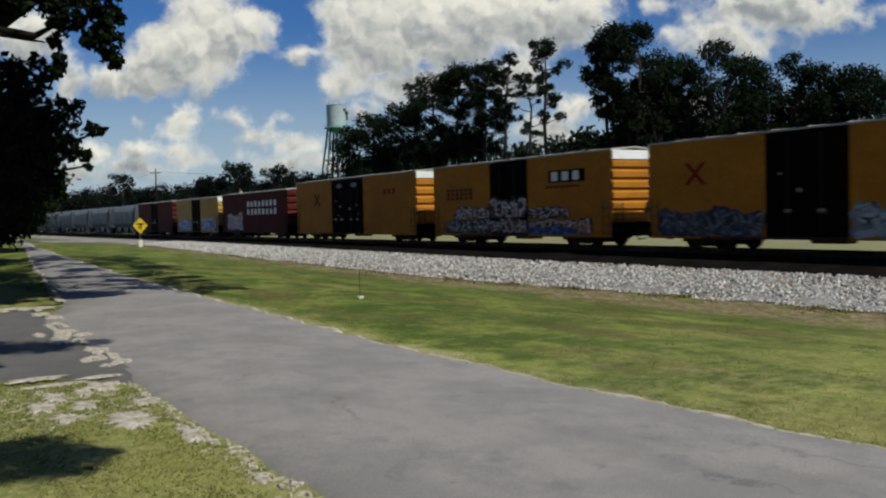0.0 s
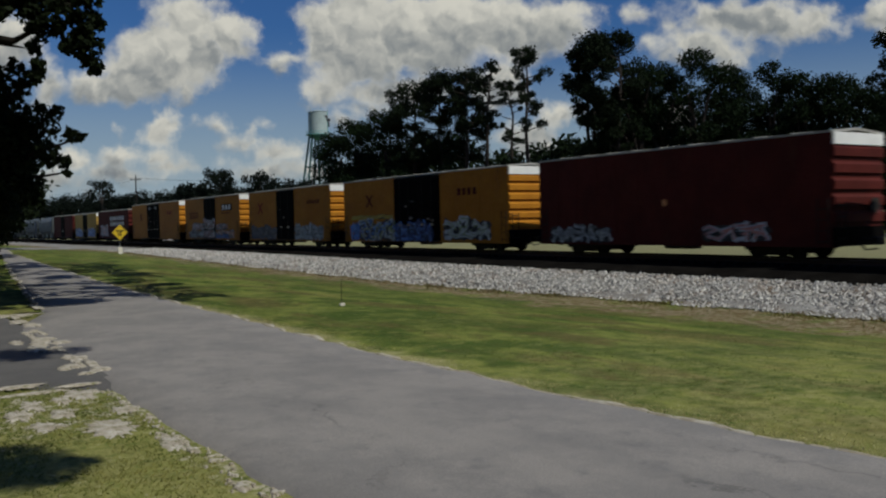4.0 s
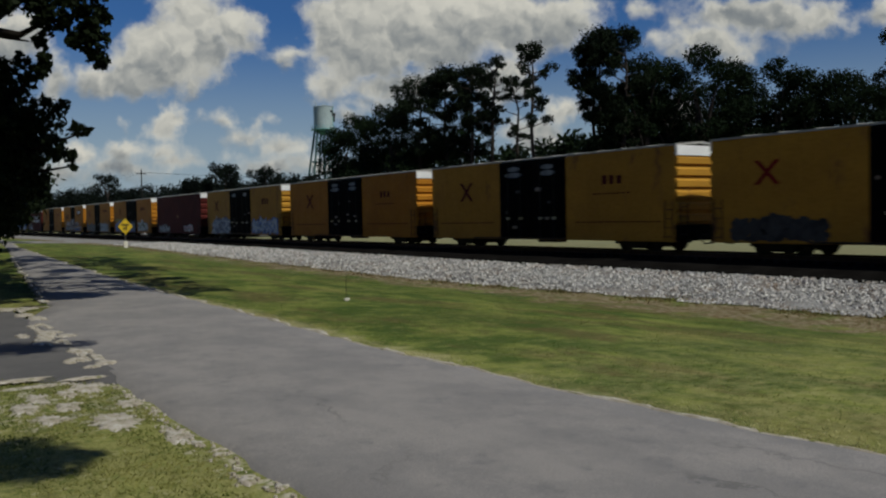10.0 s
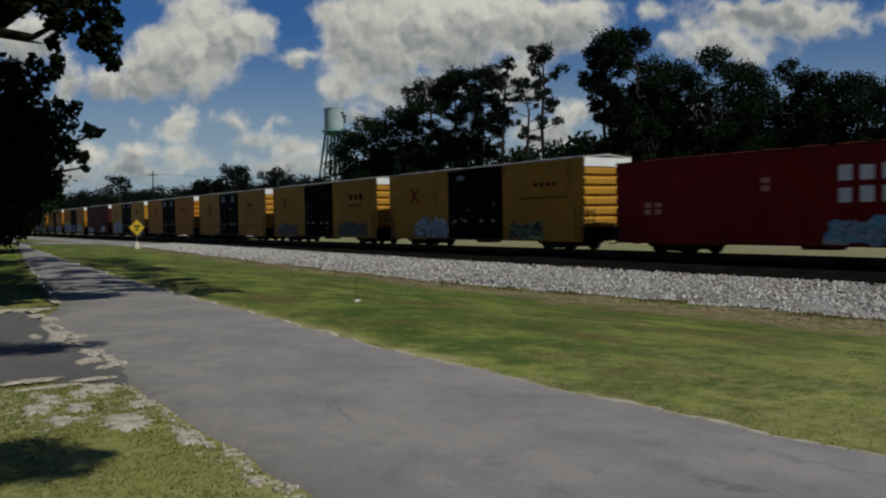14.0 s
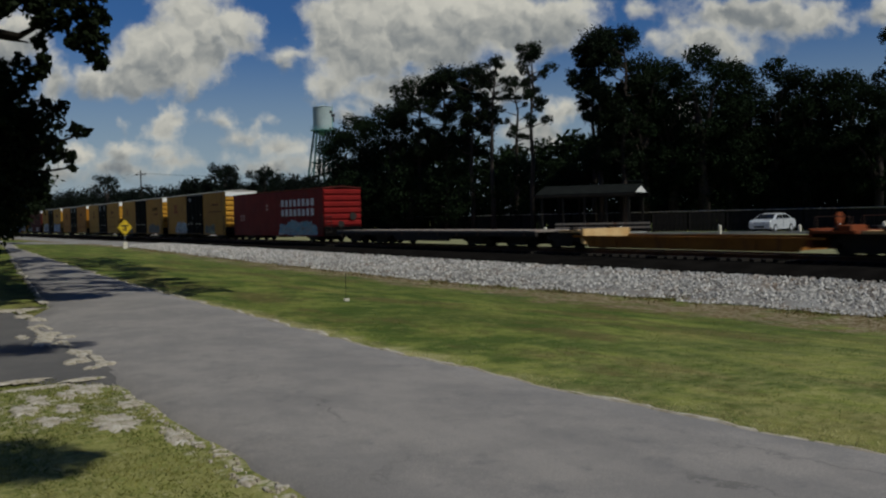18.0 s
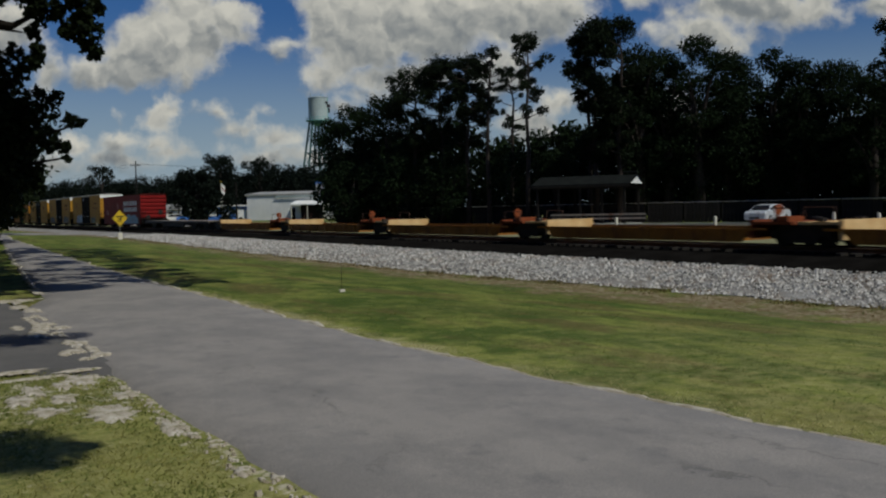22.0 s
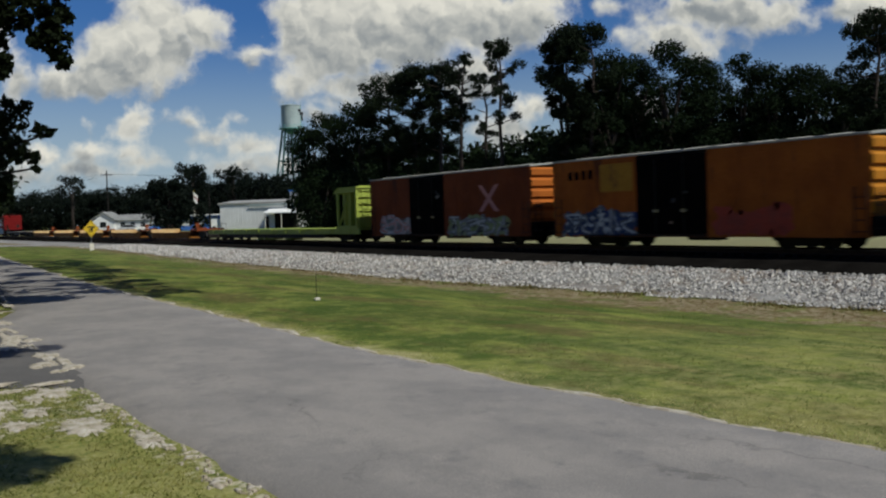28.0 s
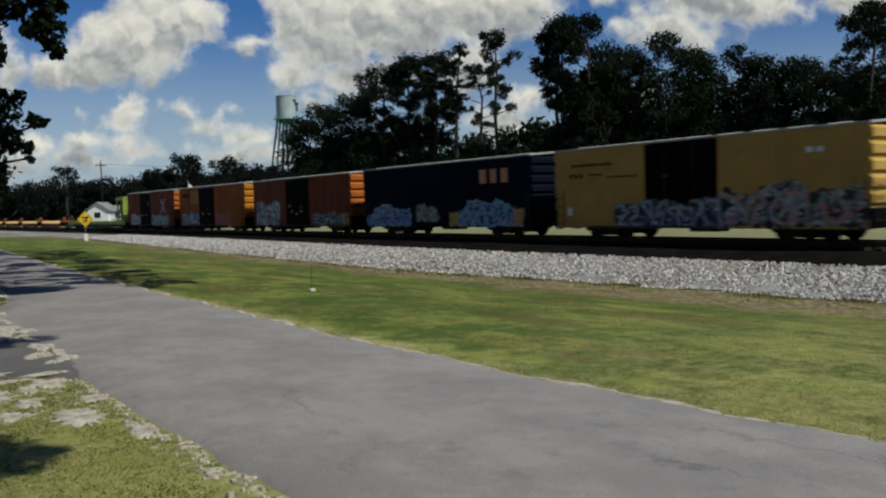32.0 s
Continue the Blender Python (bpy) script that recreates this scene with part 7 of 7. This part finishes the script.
def blue_shed():
    t = thing("kiosk", pose(53.4, 161.4, 0.62, 0, 0, -34), "low blue-fronted kiosk with white window panels", "kiosk")
    part("wall", Geo().box(0, 8.5, 0, 4, 0, 2.6), BLUE, t)
    part("roof", Geo().box(-0.4, 8.9, -0.7, 4.3, 2.602, 2.85, 0.04), METAL_WALL, t)
    for k in (0.7, 3.3, 5.9):
        w_ = part("window_panel", Geo().box(k, k + 1.7, -0.05, -0.002, 0.9, 2.2), WHITE, t, "pale window panel")
        part("frame", Geo().box(k - 0.08, k + 1.78, -0.03, -0.001, 2.21, 2.32), BLUE, w_)
    v = thing("parked_van", pose(58.3, 151.5, 0.62, 0, 0, 60), "small white van parked by the workshop", "van")
    part("body", Geo().prism([(-2.1, 0.35), (2.1, 0.35), (2.1, 1.75), (1.9, 1.9), (-0.9, 1.9), (-1.5, 1.15), (-2.1, 1.0)], -0.85, 0.85, "x"), WHITE, v)
    part("windscreen", Geo().prism([(-1.52, 1.18), (-1.50, 1.22), (-0.98, 1.82), (-0.93, 1.80)], -0.75, 0.75, "x"), GLASS, v)
    for sx in (-0.8, 0.8):
        for k in (-1.35, 1.35):
            part("wheel", Geo().disc(sx - 0.1, sx + 0.1, k, 0.34, 0.34, 14), RUBBER, v)
    for px, py, c in ((47.2, 158.4, WHITE), (49.2, 157.2, BLUE), (44.8, 161.0, SILVER)):
        c2 = thing("parked_car", pose(px, py, 0.62, 0, 0, 70), "small parked car glinting far down the line", "car", "far parked cars")
        part("body", Geo().prism([(-2.0, 0.35), (2.0, 0.35), (2.05, 0.85), (1.4, 0.95), (0.9, 1.4), (-0.6, 1.42), (-1.3, 0.95), (-2.0, 0.85)], -0.82, 0.82, "x"), c, c2)
        part("windows", Geo().prism([(-1.2, 0.96), (-0.6, 1.36), (0.85, 1.35), (1.3, 0.96)], -0.83, 0.83, "x"), GLASS, c2)
        for sx in (-0.78, 0.78):
            for k in (-1.3, 1.3):
                part("wheel", Geo().disc(sx - 0.09, sx + 0.09, k, 0.32, 0.32, 12), RUBBER, c2)


def poles():
    f = thing("flagpole", pose(51.4, 146.0, 0.62), "white flagpole with a limp flag", "flagpole")
    part("pole", Geo().tube([(0, 0, -0.1), (0, 0, 6.6)], [0.09, 0.06], 8), POST_WHITE, f)
    part("ball", Geo().tube([(0, 0, 6.6), (0, 0, 6.72), (0, 0, 6.8)], [0.05, 0.10, 0.02], 8), SIGN_YELLOW, f)
    v, q = [], []
    for j in range(7):
        for i in range(5):
            v.append((0.10 + 0.16 * i * (1 - 0.06 * j), 0.10 * math.sin(i * 1.7 + j * 0.6), 6.4 - 0.26 * j - 0.16 * i))
    for j in range(6):
        q += [(j * 5 + i, j * 5 + i + 1, (j + 1) * 5 + i + 1, (j + 1) * 5 + i) for i in range(4)]
    back_ = [(a + 0.0, b + 0.02, c) for a, b, c in v]
    part("flag", Geo().add(v, q).add(back_, [tuple(reversed(k)) for k in q]), WHITE, f, "hanging pale flag")
    part("stripe", Geo().add([(a, b - 0.015, c) for a, b, c in v[10:20]], q[:4]), RED, f, "red stripe of the flag")
    for x, y, h, arm in ((53.5, 144.6, 6.5, 0), (52.7, 205.4, 13.5, 1), (30.0, 330.0, 13.0, 1)):
        p = thing("utility_pole", pose(x, y, 0.6), "tall grey timber utility pole", "pole", "poles along the line")
        part("pole", Geo().tube([(0, 0, -0.2), (0, 0, h)], [0.19, 0.12], 8), GREY_WOOD, p)
        if arm:
            part("crossarm", Geo().box(-1.2, 1.2, -0.06, 0.06, h - 1.0, h - 0.84), GREY_WOOD, p)
            for k in (-1.1, -0.4, 0.4, 1.1):
                part("insulator", Geo().tube([(k, 0, h - 0.84), (k, 0, h - 0.62)], 0.05, 6), STEEL, p)
    w_ = Geo()
    for k in (-1.1, 1.1):
        a, b = Vector((52.7 + k, 205.4, 13.5)), Vector((30.0 + k, 330.0, 13.0))
        w_.tube([a.lerp(b, i / 10) - Vector((0, 0, 2.0 * (1 - (2 * i / 10 - 1) ** 2))) for i in range(11)], 0.018, 4)
        c = Vector((120.0 + k, 150.0, 13.0))
        w_.tube([a.lerp(c, i / 10) - Vector((0, 0, 1.8 * (1 - (2 * i / 10 - 1) ** 2))) for i in range(11)], 0.018, 4)
    solo("power_line", w_, IRON, "thin sagging overhead power lines", "cable", kind="stuff")


def white_house():
    t = thing("house", pose(44.6, 186.2, 0.6, 0, 0, -33), "small white gabled house with a grey roof", "house")
    part("wall", Geo().box(0, 4.2, 0, 6, 0, 2.6), METAL_WALL, t)
    part("gable", Geo().prism([(0, 2.602), (4.2, 2.602), (2.1, 4.0)], 0, 0.2), METAL_WALL, t)
    for sgn in (-1, 1):
        part("roof", Geo().prism([(2.1, 4.02), (2.1, 4.16), (2.1 + sgn * 2.5, 2.48), (2.1 + sgn * 2.5, 2.36)] if sgn < 0 else [(2.1, 4.16), (2.1, 4.02), (4.6, 2.36), (4.6, 2.48)], -0.4, 6.4), GREY_ROOF, t)
    w_ = part("window", Geo().box(1.5, 2.7, -0.05, -0.002, 1.0, 2.1), GLASS, t)
    part("frame", Geo().box(1.42, 2.78, -0.04, -0.003, 2.102, 2.2), WHITE, w_)
    part("wing", Geo().box(4.21, 11.0, 1.2, 6, 0, 2.3), METAL_WALL, t, "long low white wing")
    part("wing_roof", Geo().prism([(0.8, 2.302), (6.4, 2.302), (3.6, 3.5)], 4.3, 11.3, "x"), GREY_ROOF, t)
    for k in (5.2, 7.2, 9.2):
        part("window", Geo().box(k, k + 0.9, 1.13, 1.198, 0.9, 1.9), GLASS, t)
    s = thing("shed", pose(54.6, 180.2, 0.6, 0, 0, -33), "small white outbuilding beside the house", "shed")
    part("wall", Geo().box(0, 5.5, 0, 4, 0, 2.2), METAL_WALL, s)
    part("roof", Geo().prism([(-0.2, 2.202), (4.2, 2.202), (2, 3.0)], -0.2, 5.7, "x"), ROOF, s)


def gravel_apron():
    """Pale gravel where the street turns over the track, far down the line."""
    rows = []
    for k in range(15):
        f = k / 14
        x = 10.5 + 17.0 * f
        yc, hw = 97 + 22 * f, 6.5 - 2.0 * f
        rows.append([(x, yc - hw + edge_wander(x, 21, 0.9), lie(x, yc) + 0.02), (x, yc - hw / 3, lie(x, yc) + 0.10), (x, yc + hw / 3, lie(x, yc) + 0.10), (x, yc + hw + edge_wander(x, 25, 0.9), lie(x, yc) + 0.02)])
    solo("crossing_apron", sheet(rows), BALLAST, "pale gravel apron of the grade crossing", "gravel road", kind="structure", smooth=True)


def edge_rubble():
    """Pale lumps of broken asphalt and concrete where the street crumbles into the lawn."""
    rng = random.Random(23)
    g = Geo()
    for _ in range(150):
        y = 4.6 + 8.0 * rng.random() ** 1.2
        x = street_edges(y)[0] + edge_wander(y, 1, 0.16) - abs(rng.gauss(0.03, 0.09))
        r = rng.uniform(0.010, 0.026) * (1.5 if rng.random() < 0.10 else 1.0)
        z = lie(x, y) + 0.01
        ring = [(x + r * rng.uniform(0.7, 1.3) * math.cos(a), y + r * rng.uniform(0.7, 1.3) * math.sin(a)) for a in (k * 1.047 for k in range(6))]
        v = [(px, py, z - 0.02) for px, py in ring] + [(x + 0.7 * (px - x), y + 0.7 * (py - y), z + r * rng.uniform(0.5, 0.9)) for px, py in ring]
        g.add(v, [(k, (k + 1) % 6, 6 + (k + 1) % 6, 6 + k) for k in range(6)] + [tuple(range(6, 12))])
    solo("edge_rubble", g, SANDY, "pale crumbs of broken asphalt along the lawn's edge", "rubble", kind="stuff")


def build_things():
    crossing_sign()
    water_tower()
    silver_car()
    pavilion()
    far_street()
    fence()
    marker_posts()
    metal_building()
    blue_shed()
    poles()
    white_house()
    gravel_apron()
    edge_rubble()
    rng = random.Random(11)
    for i in range(34):
        y = 13.8 + 11.0 * rng.random()
        sand_patch(2.85 + rng.gauss(0.0, 0.24) + 0.03 * (y - 14), y, rng.uniform(0.04, 0.19), rng.uniform(0.10, 0.55), i, 0.062)
    for i in range(11):
        x = 2.4 - 0.75 * i + rng.gauss(0, 0.15)
        sand_patch(x, 13.55 + rng.gauss(0, 0.1) - 0.5 * max(0, (x - 1.2) / 1.4) ** 2, rng.uniform(0.25, 0.5), rng.uniform(0.07, 0.16), 80 + i, 0.04)
        sand_patch(x + 0.3, 24.5 + rng.gauss(0, 0.15) + 1.0 * max(0, (x - 1.2) / 1.4) ** 2, rng.uniform(0.25, 0.5), rng.uniform(0.10, 0.25), 100 + i, 0.05)
    # crumbled sand and broken asphalt along the lawn's edge
    for i in range(14):
        y = 4.5 + 8.3 * rng.random()
        e = street_edges(y)[0] + edge_wander(y, 1, 0.16)
        sand_patch(e - abs(rng.gauss(0.02, 0.11)), y, rng.uniform(0.02, 0.07), rng.uniform(0.03, 0.14), 140 + i, 0.012)
    for i in range(22):
        x, y = 2.4 - 4.5 * rng.random(), 10.2 + 2.9 * rng.random()
        sand_patch(x, y, rng.uniform(0.05, 0.22), rng.uniform(0.04, 0.14), 190 + i, 0.0)
    for i, (x, y, a, b) in enumerate(((2.25, 10.15, 0.25, 0.46), (2.38, 12.5, 0.20, 0.44), (2.62, 9.1, 0.12, 0.42), (2.9, 25.2, 0.9, 0.2), (4.15, 27.4, 0.10, 1.0), (2.6, 11.1, 0.14, 0.2), (1.75, 12.1, 0.12, 0.40), (1.50, 11.5, 0.14, 0.42), (1.65, 10.7, 0.13, 0.30), (1.95, 11.3, 0.10, 0.30), (2.10, 12.2, 0.10, 0.26), (1.95, 13.0, 0.42, 0.10))):
        sand_patch(x, y, a, b, 40 + i, 0.045 if y > 24 else 0.008)


# ---------------------------------------------------------------- the place
build_ground()
build_road()
road_shoulder()
build_railway()
build_grass()
build_trees()
build_near_tree()
build_things()
build_train()


def motions():
    """The whole train draws away along the track, gaining a little speed."""
    times = [0, 1, 2, 4, 6, 8, 10, 12, 14, 16, 18, 20, 22, 24, 26, 28, 30, 31, 32]
    for c in TRAIN:
        y = c.location.y
        walk(c, [(t, pose(TRACK_X, y + 11.11 * t + 0.02787 * t * t, RAIL_TOP)) for t in times])
    # the wheels roll: each of the four places in a truck is keyed once, and alike wheels take over the same keys
    first = {}
    for c in TRAIN:
        for w_ in c.children_recursive:
            if w_.name.split(".")[0] != "wheel":
                continue
            x, y, z = w_.location
            key = (round(x, 2), round(y, 2))
            if key not in first:
                flip = 0 if x < 0 else 180
                turn = [(k / FPS, -math.degrees((11.11 * k / FPS + 0.02787 * (k / FPS) ** 2) / 0.42)) for k in range(32 * FPS + 1)]
                walk(w_, [(t, pose(x, y, z) @ pose(0, 0, 0, a, 0, 0) @ pose(0, 0, 0, 0, 0, flip)) for t, a in turn])
                first[key] = w_
            else:
                keys = first[key].animation_data
                w_.rotation_mode = "QUATERNION"
                mine = w_.animation_data_create()
                mine.action = keys.action
                mine.action_slot = keys.action_slot


motions()
